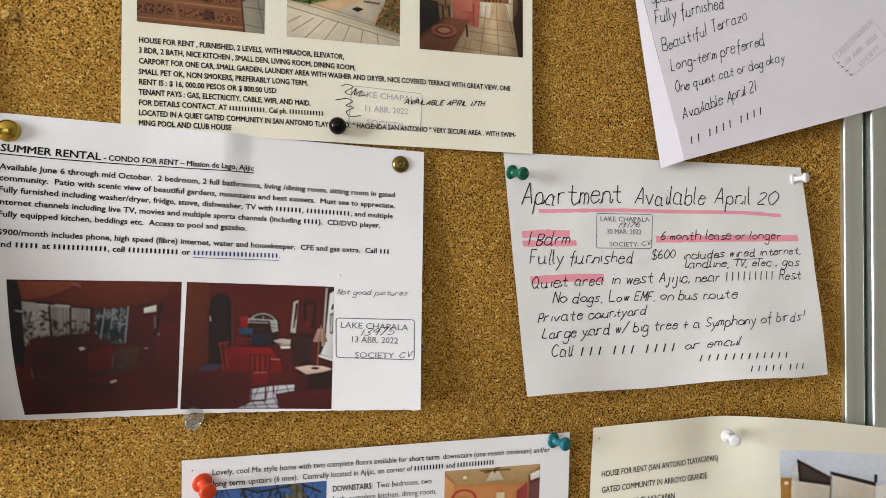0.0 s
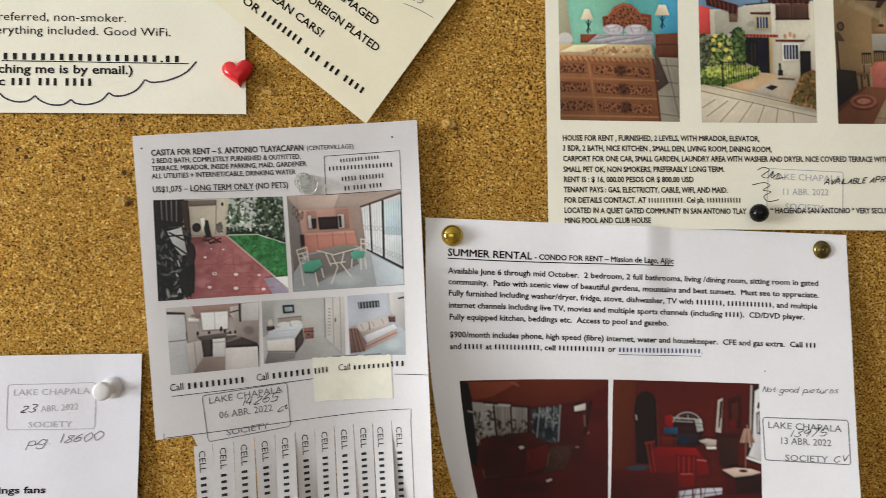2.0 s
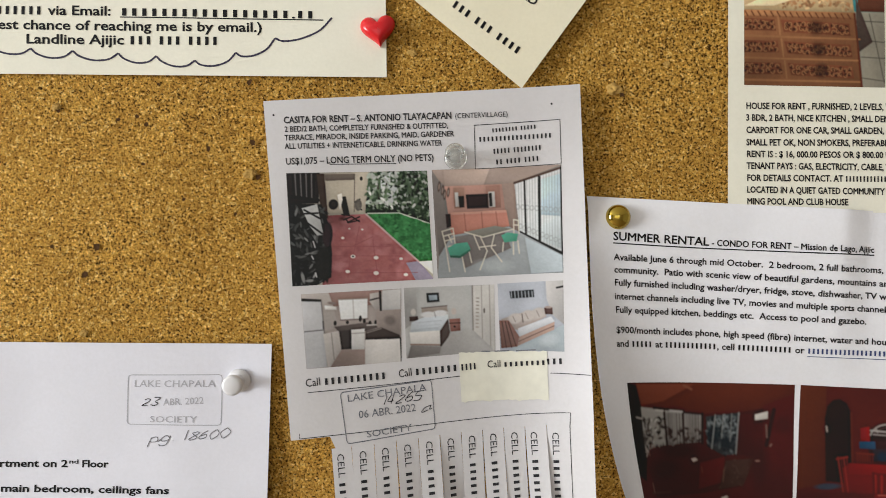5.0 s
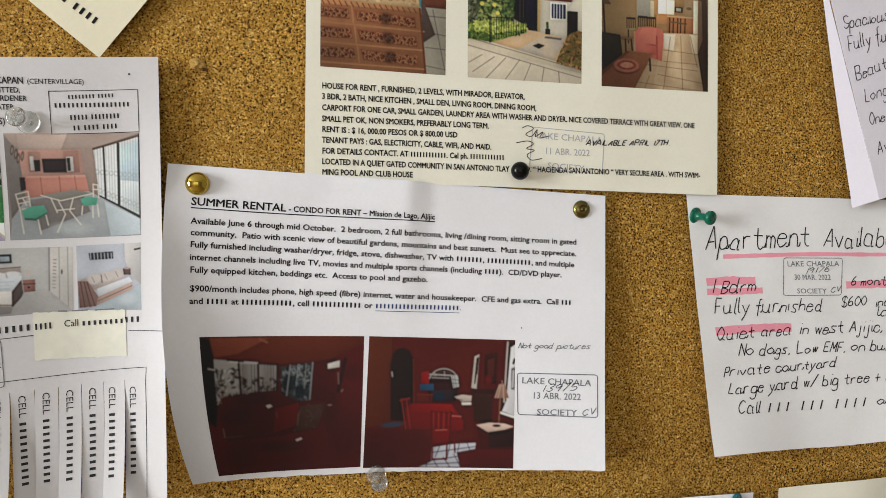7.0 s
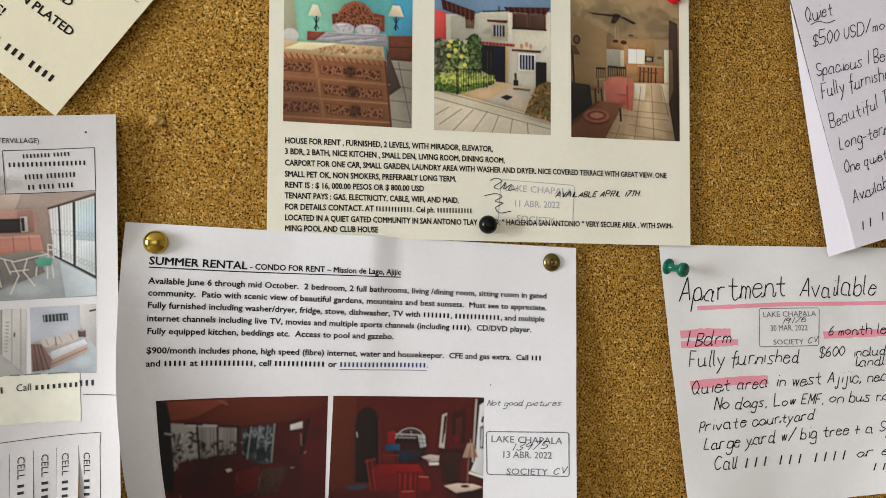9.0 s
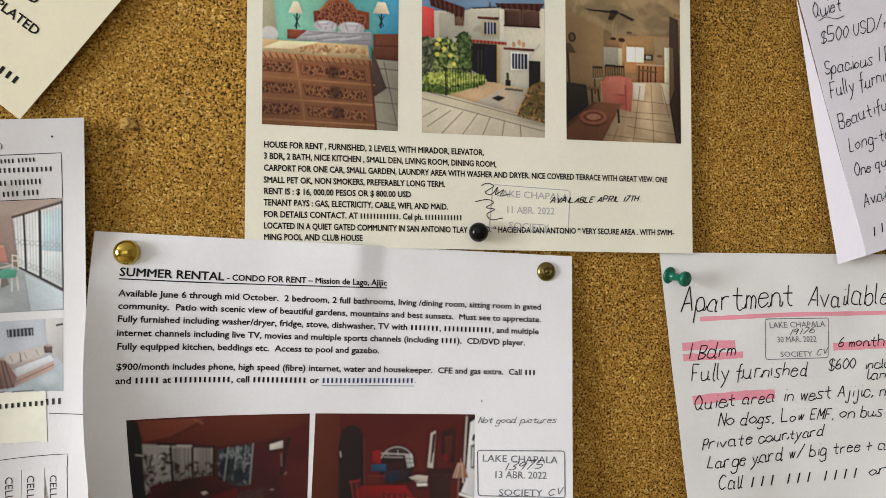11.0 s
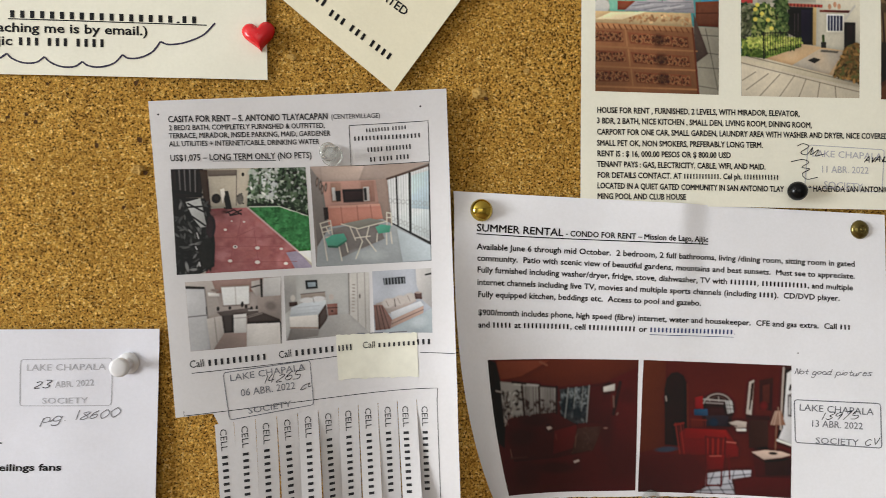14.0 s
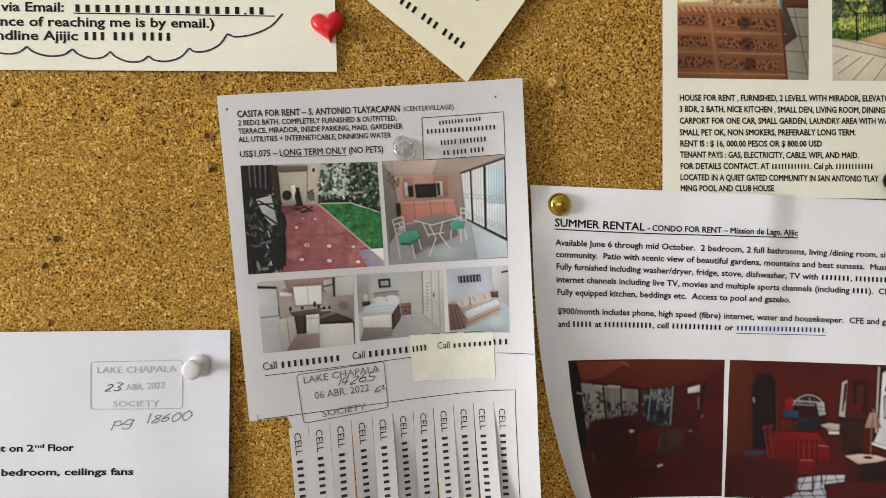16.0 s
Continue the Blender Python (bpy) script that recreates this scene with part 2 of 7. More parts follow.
def grid_faces(nu, nv, base=0):
    return [(base + j * (nu + 1) + i, base + (j + 1) * (nu + 1) + i, base + (j + 1) * (nu + 1) + i + 1, base + j * (nu + 1) + i + 1) for j in range(nv) for i in range(nu)]


def paper_mesh(s, place, nu, nv, thick=0.14):
    """A thin slab that follows place(a, b) over the unit square: front, back and rim."""
    front = [place(i / nu, j / nv, 0.0) for j in range(nv + 1) for i in range(nu + 1)]
    back = [p + Vector((0, thick * 0.001, 0)) for p in front]
    n = len(front)
    faces = grid_faces(nu, nv) + [tuple(reversed(f)) for f in grid_faces(nu, nv, n)]
    rim = [i for i in range(nu)] + [j * (nu + 1) + nu for j in range(nv)] + [nv * (nu + 1) + i for i in range(nu, 0, -1)] + [j * (nu + 1) for j in range(nv, 0, -1)]
    edge = [p for k in rim for p in (front[k], back[k])]
    m = len(rim)
    faces += [(2 * n + 2 * k, 2 * n + 2 * ((k + 1) % m), 2 * n + 2 * ((k + 1) % m) + 1, 2 * n + 2 * k + 1) for k in range(m)]
    return front + back + edge, faces


def paper(s, parent, material, label="", nu=76, nv=36, ragged=0.0):
    def place(a, b, off):
        v = b * (s.h - 3.2 * ragged)
        if ragged and b > 0.999:
            v += ragged * (noise.noise((a * 38, 3.1, 0)) + 0.6 * noise.noise((a * 110, 7.7, 0)))
        return s.at(a * s.w, v, off)

    return part("paper", *paper_mesh(s, place, nu, nv), material, parent, label, True)


# ---- lettering ----
GLYPHS = {}


def text_mesh(body, bold):
    cu = bpy.data.curves.new("lettering", "FONT")
    cu.body, cu.size, cu.resolution_u, cu.offset = body, 1.0, 2, bold
    ob = bpy.data.objects.new("lettering", cu)
    scene.collection.objects.link(ob)
    dg = bpy.context.evaluated_depsgraph_get()
    dg.update()
    me = ob.evaluated_get(dg).to_mesh()
    verts, faces = [(v.co.x, v.co.y) for v in me.vertices], [tuple(p.vertices) for p in me.polygons]
    ob.evaluated_get(dg).to_mesh_clear()
    bpy.data.objects.remove(ob)
    bpy.data.curves.remove(cu)
    return verts, faces


def extent(body, bold):
    xs = [p[0] for p in text_mesh(body, bold)[0]]
    return max(xs) - min(xs)


CAP = max(p[1] for p in text_mesh("H", 0.0)[0])


def glyph(c, bold):
    """Outline mesh of a letter in units of the capital height, and its advance."""
    if (c, bold) not in GLYPHS:
        verts, faces = text_mesh(c, bold) if c != " " else ([], [])
        step = (extent("H" + c + "H", bold) - extent("HH", bold)) / CAP
        GLYPHS[c, bold] = ([(x / CAP, y / CAP) for x, y in verts], faces, step)
    return GLYPHS[c, bold]


def printed(body, bold):
    """Flat mesh and length of a line of print; each # is a plain bar."""
    verts, faces, x = [], [], 0.0
    for c in body:
        n = len(verts)
        if c == "#":
            verts += [(x + 0.14, 0.0), (x + 0.42, 0.0), (x + 0.42, 0.9), (x + 0.14, 0.9)]
            faces.append((n, n + 1, n + 2, n + 3))
            x += 0.68
            continue
        gv, gf, step = glyph(c, 0.0 if c == "M" else round(bold * 0.9, 4))
        for shift in (-bold * 1.6, bold * 1.6) if c == "M" and bold else (0.0,):
            n = len(verts)
            verts += [(gx + x + shift, gy) for gx, gy in gv]
            faces += [tuple(i + n for i in f) for f in gf]
        x += step
    return verts, faces, x


# Pen strokes of each letter: pairs of x and y (baseline 3, small letters to 6, capitals to 9), strokes parted by blanks.
HAND = {
    "a": "453616041333 464353", "b": "0903 05163644331304", "c": "45361604133344", "d": "45361604133344 494353", "e": "0545361604133344",
    "f": "4939282321 0646", "g": "45361604133344 4641301001", "h": "0903 0516364543", "i": "1613 1818", "j": "2621100001 2828",
    "k": "0903 360443", "l": "090413", "m": "0603 05162523 25364543", "n": "0603 0516364543", "o": "26050423444526",
    "p": "0600 05163644331304", "q": "45361604133344 464051", "r": "0603 051636", "s": "461615343303", "t": "28243343 0646",
    "u": "0604133344 464353", "v": "0623 2346", "w": "0613 1326 2633 3346", "x": "0643 4603", "y": "0623 462200", "z": "0646 4603 0343",
    "A": "0339 3953 1545", "B": "0903 0939483606 0645443303", "C": "58391806143354", "D": "0903 093957553303", "E": "0903 0949 0636 0343",
    "F": "0903 0949 0636", "G": "58391806143354 5535 5553", "H": "0903 4943 0646", "I": "1913", "J": "39342304", "K": "0903 4906 0643",
    "L": "0903 0343", "M": "0309 0925 2549 4943", "N": "0309 0943 4349", "O": "29070523454729", "P": "0903 0939483606",
    "Q": "29070523454729 3453", "R": "0903 0939483606 2643", "S": "4829081645442304", "T": "0949 2923", "U": "0905234549", "V": "0923 2349",
    "W": "0913 1326 2633 3349", "Y": "0926 4926 2623", "Z": "0949 4903 0343", "0": "29070523454729", "1": "1913", "2": "082948360343",
    "3": "0939482645442304", "4": "190545 3933", "5": "0949 090636453303", "6": "39170423443605", "7": "0949 4913", "8": "29084523044829",
    "9": "482907264833", ".": "1313", ",": "1302", "-": "0535", "/": "0349", "!": "1915 1313", "+": "0545 2723", ";": "1616 1302",
    "$": "4829081645442304 2923", "@": "45361604133344", ":": "1616 1313",
}


def smooth_line(points, n=4):
    if len(points) < 3:
        return points
    ext = [2 * points[0] - points[1], *points, 2 * points[-1] - points[-2]]
    out = []
    for k in range(1, len(ext) - 2):
        a, b, c, d = ext[k - 1 : k + 3]
        for i in range(n):
            t = i / n
            out.append(0.5 * (2 * b + (c - a) * t + (2 * a - 5 * b + 4 * c - d) * t * t + (3 * b - a - 3 * c + d) * t**3))
    return out + [points[-1]]


def ribbon(points, width):
    """A flat stroke of a pen along points, as verts and faces."""
    if len(points) == 1 or (points[0] - points[-1]).length < 1e-6 and len(points) == 2:
        c, w = points[0], width * 0.7
        return [(c.x + w * math.cos(k), c.y + w * math.sin(k)) for k in np.arange(6) * math.pi / 3], [tuple(range(6))]
    verts, faces = [], []
    for k, p in enumerate(points):
        d = points[min(k + 1, len(points) - 1)] - points[max(k - 1, 0)]
        d = d.normalized() if d.length > 1e-9 else Vector((1, 0))
        w = width * 0.5 * (1 + 0.25 * noise.noise((p.x * 0.9, p.y * 0.9, 2.0)))
        verts += [(p.x - d.y * w, p.y + d.x * w), (p.x + d.y * w, p.y - d.x * w)]
        if k:
            n = len(verts)
            faces.append((n - 4, n - 3, n - 1, n - 2))
    return verts, faces


def written(body, seed, length, height, pen):
    """Flat meshes of the words of a handwritten line, in millimetres."""
    rng = random.Random(seed)
    words, x, before = [[]], 0.0, " "
    for c in body:
        if c == " ":
            x += 3.4
            words.append([])
        elif c == "#":
            words[-1].append([(x + 1.0, 0.0), (x + 1.75, 0.0), (x + 3.35, 5.2), (x + 2.6, 5.2)])
            x += 5.0
        else:
            lift, tilt, size = rng.uniform(-0.35, 0.35), rng.uniform(0.34, 0.52), rng.uniform(0.88, 1.14)
            widest = 0
            if c.islower() and before.islower() and rng.random() < 0.3:
                words[-1].append([Vector((x - 1.7, 0.25)), Vector((x - 0.9, 0.1)), Vector((x - 0.3, 0.5)), Vector((x + 0.2, 1.2))])
            for token in HAND[c].split():
                pts = []
                for k in range(0, len(token), 2):
                    px, py = int(token[k]), int(token[k + 1]) - 3
                    widest = max(widest, px)
                    px, py = px + rng.uniform(-0.2, 0.2), py + rng.uniform(-0.2, 0.2)
                    pts.append(Vector((x + px * size + py * tilt, py * size + lift)))
                words[-1].append(pts)
            x += widest * size + rng.uniform(1.2, 1.9)
        before = c
    sx, sy = length / max(x - 1.5, 1), height / 6.0
    made = []
    for strokes in words:
        verts, faces = [], []
        for pts in strokes:
            n = len(verts)
            if isinstance(pts[0], tuple):
                rv, rf = [(px * sx, py * sy) for px, py in pts], [(0, 1, 2, 3)]
            else:
                rv, rf = ribbon(smooth_line([Vector((p.x * sx, p.y * sy)) for p in pts]), pen)
            verts += rv
            faces += [tuple(i + n for i in f) for f in rf]
        if verts:
            made.append((verts, faces))
    return made


def lay(s, verts, start, along, off):
    """Carries a flat mesh onto a sheet: its x axis along a direction, its y axis to the left of that."""
    d = Vector(along).normalized()
    return [s.at(start[0] + d.x * x + d.y * y, start[1] + d.y * x - d.x * y, off) for x, y in verts]


def chop(verts, faces, step=6.0):
    """Cuts long quads so that they can follow a bent sheet."""
    out_v, out_f = list(verts), []
    for f in faces:
        if len(f) == 4:
            a, b, c, d = (Vector(verts[i]) for i in f)
            n = int(max((b - a).length, (c - d).length) // step)
            if n > 0:
                base = len(out_v)
                for k in range(n + 2):
                    t = k / (n + 1)
                    out_v += [tuple(a.lerp(b, t)), tuple(d.lerp(c, t))]
                out_f += [(base + 2 * k, base + 2 * k + 2, base + 2 * k + 3, base + 2 * k + 1) for k in range(n + 1)]
                continue
        out_f.append(f)
    return out_v, out_f


def print_line(s, parent, row, material=None, bold=0.0, name="text_line", off=0.12):
    body, u0, v0, u1, v1, cap = row
    along = (u1 - u0, v1 - v0)
    verts, faces, length = printed(body, bold)
    sx = math.hypot(*along) / length
    verts, faces = chop([(x * sx, y * cap) for x, y in verts], faces)
    return part(name, lay(s, verts, (u0, v0), along, off), faces, material or BLACK, parent)


def write_line(s, parent, row, material=None, pen=0.42, name="handwritten_text", off=0.13):
    body, u0, v0, u1, v1, cap = row
    along = (u1 - u0, v1 - v0)
    for verts, faces in written(body, body + str(u0), math.hypot(*along), cap, pen):
        verts, faces = chop(verts, faces)
        part(name, lay(s, verts, (u0, v0), along, off), faces, material or PEN, parent)


def stroke(s, parent, points, width, material, name, off=0.1, smooth=True, label=""):
    pts = [Vector(p) for p in points]
    pts = smooth_line(pts, 8) if smooth else pts
    fine = [pts[0]]
    for p in pts[1:]:
        n = max(1, int((p - fine[-1]).length // 3))
        start = fine[-1]
        fine += [start.lerp(p, (k + 1) / n) for k in range(n)]
    verts, faces = ribbon(fine, width)
    return part(name, [s.at(x, y, off) for x, y in verts], faces, material, parent, label)


def stamp(s, parent, quad, rows, material, outline=0.45, label="rectangular received stamp in grey ink"):
    """A rubber stamp: rounded outline and its words."""
    c = [Vector(p) for p in quad]
    pts = []
    for k in range(4):
        p, a, b = c[k], c[k - 1], c[(k + 1) % 4]
        pts += [p + (a - p).normalized() * 1.4, p + ((a - p).normalized() + (b - p).normalized()) * 0.35, p + (b - p).normalized() * 1.4]
    edge = stroke(s, parent, pts + [pts[0]], outline, material, "stamp", 0.1, False, label)
    for row in rows:
        if row[0].startswith("~"):
            write_line(s, edge, (row[0][1:], *row[1:]), PEN, 0.34, "stamp_text", 0.14)
        else:
            print_line(s, edge, row, material, 0.004, "stamp_text", 0.12)
    return edge


# ---- printed photographs ----
class Picture:
    """Colours a grid of points in the drawing's own units; quad is the drawing's outline from the top left, clockwise."""

    def __init__(self, quad, nu, nv, seed):
        nu, nv = int(nu * 2), int(nv * 2)
        a, b = np.meshgrid(np.linspace(0, 1, nu + 1), np.linspace(0, 1, nv + 1))
        q = np.array(quad, float)
        p = ((1 - a) * (1 - b))[..., None] * q[0] + (a * (1 - b))[..., None] * q[1] + (a * b)[..., None] * q[2] + ((1 - a) * b)[..., None] * q[3]
        self.x, self.y, self.a, self.b, self.nu, self.nv = p[..., 0], p[..., 1], a, b, nu, nv
        self.c = np.full(a.shape + (3,), 0.5)
        self.rng = np.random.default_rng(seed)
        self.size = (q[1, 0] - q[0, 0]) / nu

    def rough(self, amount, cells):
        """Blotchy variation of about that many cells across."""
        n = self.rng.normal(0, 1, (cells + 2, cells + 2))
        fx, fy = self.a * cells, self.b * cells
        i, j = fx.astype(int), fy.astype(int)
        tx, ty = fx - i, fy - j
        v = (n[j, i] * (1 - tx) + n[j, i + 1] * tx) * (1 - ty) + (n[j + 1, i] * (1 - tx) + n[j + 1, i + 1] * tx) * ty
        return 1 + amount * v

    def put(self, mask, colour, grain=0.05, cells=30, fall=None):
        col = np.array(lin(*colour)) * 1.12
        k = self.rough(grain * 0.3, cells) * self.rough(grain * 0.25, min(self.nu, 110)) * self.rough(0.07, 4)
        if fall is not None:
            k = k * fall
        self.c += mask[..., None] * (np.clip(col * k[..., None], 0.004, 0.9) - self.c)

    def fill(self, colour, grain=0.05):
        self.put(np.ones_like(self.x), colour, grain)

    def poly(self, pts, colour, grain=0.06, cells=30):
        mask, r = np.zeros(self.x.shape), self.size * 0.3
        for ox, oy in ((-r, -r), (r, -r), (-r, r), (r, r), (0, 0)):
            x, y, inside = self.x + ox, self.y + oy, np.zeros(self.x.shape, bool)
            for (x0, y0), (x1, y1) in zip(pts, pts[1:] + pts[:1]):
                if y0 != y1:
                    inside ^= ((y0 > y) != (y1 > y)) & (x < (x1 - x0) * (y - y0) / (y1 - y0) + x0)
            mask += inside / 5
        xs, ys = [q[0] for q in pts], [q[1] for q in pts]
        w, h = max(max(xs) - min(xs), 1e-6), max(max(ys) - min(ys), 1e-6)
        slope = self.rng.uniform(-0.3, 0.3)
        fall = 1 + slope * ((self.x - min(xs)) / w - 0.5) - 0.3 * ((self.y - min(ys)) / h - 0.5)
        self.c *= (1 - 0.3 * np.clip(self.blur(mask, 5) - mask, 0, 1))[..., None]
        self.put(mask, colour, grain, cells, np.clip(fall, 0.72, 1.28))

    def speckle(self, pts, colour, cells, share=0.5, sharp=3.0):
        """Breaks up an area with crisp blotches of a second colour."""
        mask = np.zeros(self.x.shape, bool)
        for (x0, y0), (x1, y1) in zip(pts, pts[1:] + pts[:1]):
            if y0 != y1:
                mask ^= ((y0 > self.y) != (y1 > self.y)) & (self.x < (x1 - x0) * (self.y - y0) / (y1 - y0) + x0)
        n = (self.rough(1.0, cells) - 1) * 0.75 + (self.rough(1.0, min(cells * 2, 150)) - 1) * 0.5
        cut = np.quantile(n, 1 - share)
        self.put(mask * np.clip((n - cut) * sharp + 0.5, 0, 1), colour, 0.08)

    def rect(self, x0, y0, x1, y1, colour, grain=0.06, cells=30):
        self.poly([(x0, y0), (x1, y0), (x1, y1), (x0, y1)], colour, grain, cells)

    def oval(self, cx, cy, rx, ry, colour, grain=0.06):
        d = np.hypot((self.x - cx) / rx, (self.y - cy) / ry)
        self.put(np.clip((1.12 - d) * 5, 0, 1), colour, grain)

    def line(self, x0, y0, x1, y1, width, colour):
        dx, dy = x1 - x0, y1 - y0
        t = np.clip(((self.x - x0) * dx + (self.y - y0) * dy) / (dx * dx + dy * dy), 0, 1)
        d = np.hypot(self.x - x0 - t * dx, self.y - y0 - t * dy)
        self.put(np.clip((width / 2 - d) / self.size + 0.5, 0, 1), colour, 0.03)

    def blot(self, pick, mask, colour):
        self.c[pick] += mask[:, None] * (np.array(lin(*colour)) * 1.12 - self.c[pick])

    def dab(self, cx, cy, rx, ry, turn, colour, soft=0.35, most=1.0):
        """One small brush mark, an ellipse turned by that angle."""
        r = max(rx, ry) * 1.3
        pick = np.nonzero((abs(self.x - cx) < r) & (abs(self.y - cy) < r))
        dx, dy = self.x[pick] - cx, self.y[pick] - cy
        a, b = dx * math.cos(turn) + dy * math.sin(turn), dy * math.cos(turn) - dx * math.sin(turn)
        self.blot(pick, most * np.clip((1 - np.hypot(a / rx, b / ry)) / soft + 0.5, 0, 1), colour)

    def arc(self, cx, cy, rx, ry, start, end, width, colour, turn=0.0):
        r = max(rx, ry) + width
        pick = np.nonzero((abs(self.x - cx) < r) & (abs(self.y - cy) < r))
        dx, dy = self.x[pick] - cx, self.y[pick] - cy
        a, b = (dx * math.cos(turn) + dy * math.sin(turn)) / rx, (dy * math.cos(turn) - dx * math.sin(turn)) / ry
        way = (np.arctan2(b, a) - start) % (2 * np.pi)
        d = abs(np.hypot(a, b) - 1) * min(rx, ry)
        self.blot(pick, np.clip((width / 2 - d) / self.size + 0.5, 0, 1) * (way < end - start), colour)

    def inside(self, pts, x, y):
        ok = False
        for (x0, y0), (x1, y1) in zip(pts, pts[1:] + pts[:1]):
            if (y0 > y) != (y1 > y) and x < (x1 - x0) * (y - y0) / (y1 - y0) + x0:
                ok = not ok
        return ok

    def leaves(self, pts, count, size, colours, thin=0.45):
        """Fills an area with small turned brush marks, the later colours on top."""
        xs, ys = [q[0] for q in pts], [q[1] for q in pts]
        for k in range(count):
            x, y = self.rng.uniform(min(xs), max(xs)), self.rng.uniform(min(ys), max(ys))
            turn, r, pick = self.rng.uniform(0, 3.1), self.rng.uniform(0.6, 1.4) * size, self.rng.uniform(0, 1)
            if self.inside(pts, x, y):
                base = colours[min(int((0.55 * k / count + 0.5 * pick) * len(colours)), len(colours) - 1)]
                f = self.rng.uniform(0.85, 1.15)
                self.dab(x, y, r, r * thin, turn, tuple(min(255, f * c) for c in base), 0.6, 0.9)

    def carving(self, quad, rows, cols, dark, light):
        """Scrolled relief: each scroll is a dark hollow with a light rim."""
        q = np.array(quad, float)
        for j in range(rows):
            for i in range(cols):
                a, b = (i + 0.5 + self.rng.uniform(-0.2, 0.2)) / cols, (j + 0.5 + self.rng.uniform(-0.2, 0.2)) / rows
                c = (1 - a) * (1 - b) * q[0] + a * (1 - b) * q[1] + a * b * q[2] + (1 - a) * b * q[3]
                w, h = (q[1, 0] - q[0, 0]) / cols * 0.5, (q[3, 1] - q[0, 1]) / rows * 0.5
                turn, start = self.rng.uniform(-0.7, 0.7), self.rng.uniform(0, 6)
                self.dab(c[0], c[1], w * 0.95, h * 0.95, turn, dark, 0.5, 0.75)
                self.arc(c[0], c[1], w * 0.72, h * 0.72, start, start + 4.2, min(w, h) * 0.36, light, turn)
                self.dab(c[0] + w * 0.15, c[1], w * 0.25, h * 0.2, turn, light, 0.5, 0.8)

    def shade(self, cx, cy, rx, ry, factor):
        """Lightens or darkens the photographed scene round a point."""
        d = ((self.x - cx) / rx) ** 2 + ((self.y - cy) / ry) ** 2
        self.c *= (1 + (factor - 1) * np.exp(-d))[..., None]

    def blur(self, c, r):
        """Box blur twice over, r grid points to each side."""
        for _ in range(2):
            for axis in (0, 1):
                pad = [(0, 0)] * c.ndim
                pad[axis] = (r + 1, r)
                t = np.cumsum(np.pad(c, pad, mode="edge"), axis)
                n = c.shape[axis]
                c = (np.take(t, np.arange(2 * r + 1, n + 2 * r + 1), axis) - np.take(t, np.arange(n), axis)) / (2 * r + 1)
        return c

    def lay(self, s, quad, parent, label, gain=0.85, sat=0.85, curve=0.22, soft=2, depth=0.13):
        """Prints the picture: soft falloff beside dark things, film grain, a little sharpening."""
        c = self.c
        for r, k in ((3, 0.5), (9, 0.8), (26, 1.0)):
            grey = c @ np.array([0.3, 0.6, 0.1]) + 0.01
            c = c * np.clip(self.blur(grey, r) / grey, 0.05, 1.25)[..., None] ** (depth * k)
        c = c * (self.rough(0.012, 26) * self.rough(0.014, 70) * self.rough(0.02, 170))[..., None]
        for _ in range(soft):
            w = np.pad(c, ((1, 1), (1, 1), (0, 0)), mode="edge")
            c = 0.4 * c + 0.15 * (w[:-2, 1:-1] + w[2:, 1:-1] + w[1:-1, :-2] + w[1:-1, 2:])
        c = np.clip(c + 0.5 * (c - self.blur(c, 3)), 0.002, 1.0)
        c = c * (c / 0.3) ** curve
        grey = c @ np.array([0.3, 0.6, 0.1])
        # Blacks are floored at 0.009: gloss haze put into the print's colour.
        self.c = np.clip(gain * (grey[..., None] + sat * (c - grey[..., None])), 0.009, 0.85)
        q = [Vector(p) for p in quad]
        verts = []
        for j in range(self.nv + 1):
            for i in range(self.nu + 1):
                a, b = i / self.nu, j / self.nv
                p = (1 - a) * (1 - b) * q[0] + a * (1 - b) * q[1] + a * b * q[2] + (1 - a) * b * q[3]
                verts.append(s.at(p.x, p.y, 0.07))
        ob = part("photo", verts, grid_faces(self.nu, self.nv), PHOTO, parent, label, True)
        layer = ob.data.color_attributes.new("ink", "FLOAT_COLOR", "POINT")
        rgba = np.concatenate([self.c, np.ones(self.c.shape[:2] + (1,))], -1)
        layer.data.foreach_set("color", rgba.astype(np.float32).ravel())
        return ob

# ---- the unseen room added round the board ----
def slab(name, lo, hi, material, label, category):
    return tagged(part(name, *box(lo, hi), material), label, category, kind="structure")


slab("wall_north", (-3.3, 0.03, 0), (2.5, 0.15, 2.7), WALL, "unseen cream wall added behind the notice board", "wall")
slab("wall_east", (2.5, -3.4, 0), (2.62, 0.15, 2.7), WALL, "unseen cream wall added to close the room", "wall")
slab("floor", (-3.42, -3.52, -0.1), (2.62, 0.15, 0), FLOOR, "unseen brown floor added to close the room", "floor")
slab("ceiling", (-3.42, -3.52, 2.7), (2.62, 0.15, 2.8), CEIL, "unseen white ceiling added to close the room", "ceiling")
# West wall with its window opening.
west = tagged(part("wall_west", *box((-3.42, -3.4, 0), (-3.3, 0.15, 0.85)), WALL), "unseen cream wall added round the left window light", "wall", kind="structure")
for lo, hi in (((-3.42, -3.4, 2.25), (-3.3, 0.15, 2.7)), ((-3.42, -3.4, 0.85), (-3.3, -1.7, 2.25)), ((-3.42, -0.7, 0.85), (-3.3, 0.15, 2.25))):
    part("wall_piece", *box(lo, hi), WALL, west)
south = tagged(part("wall_south", *box((-3.42, -3.52, 0), (2.62, -3.4, 0.9)), WALL), "unseen cream wall added round the back window light", "wall", kind="structure")
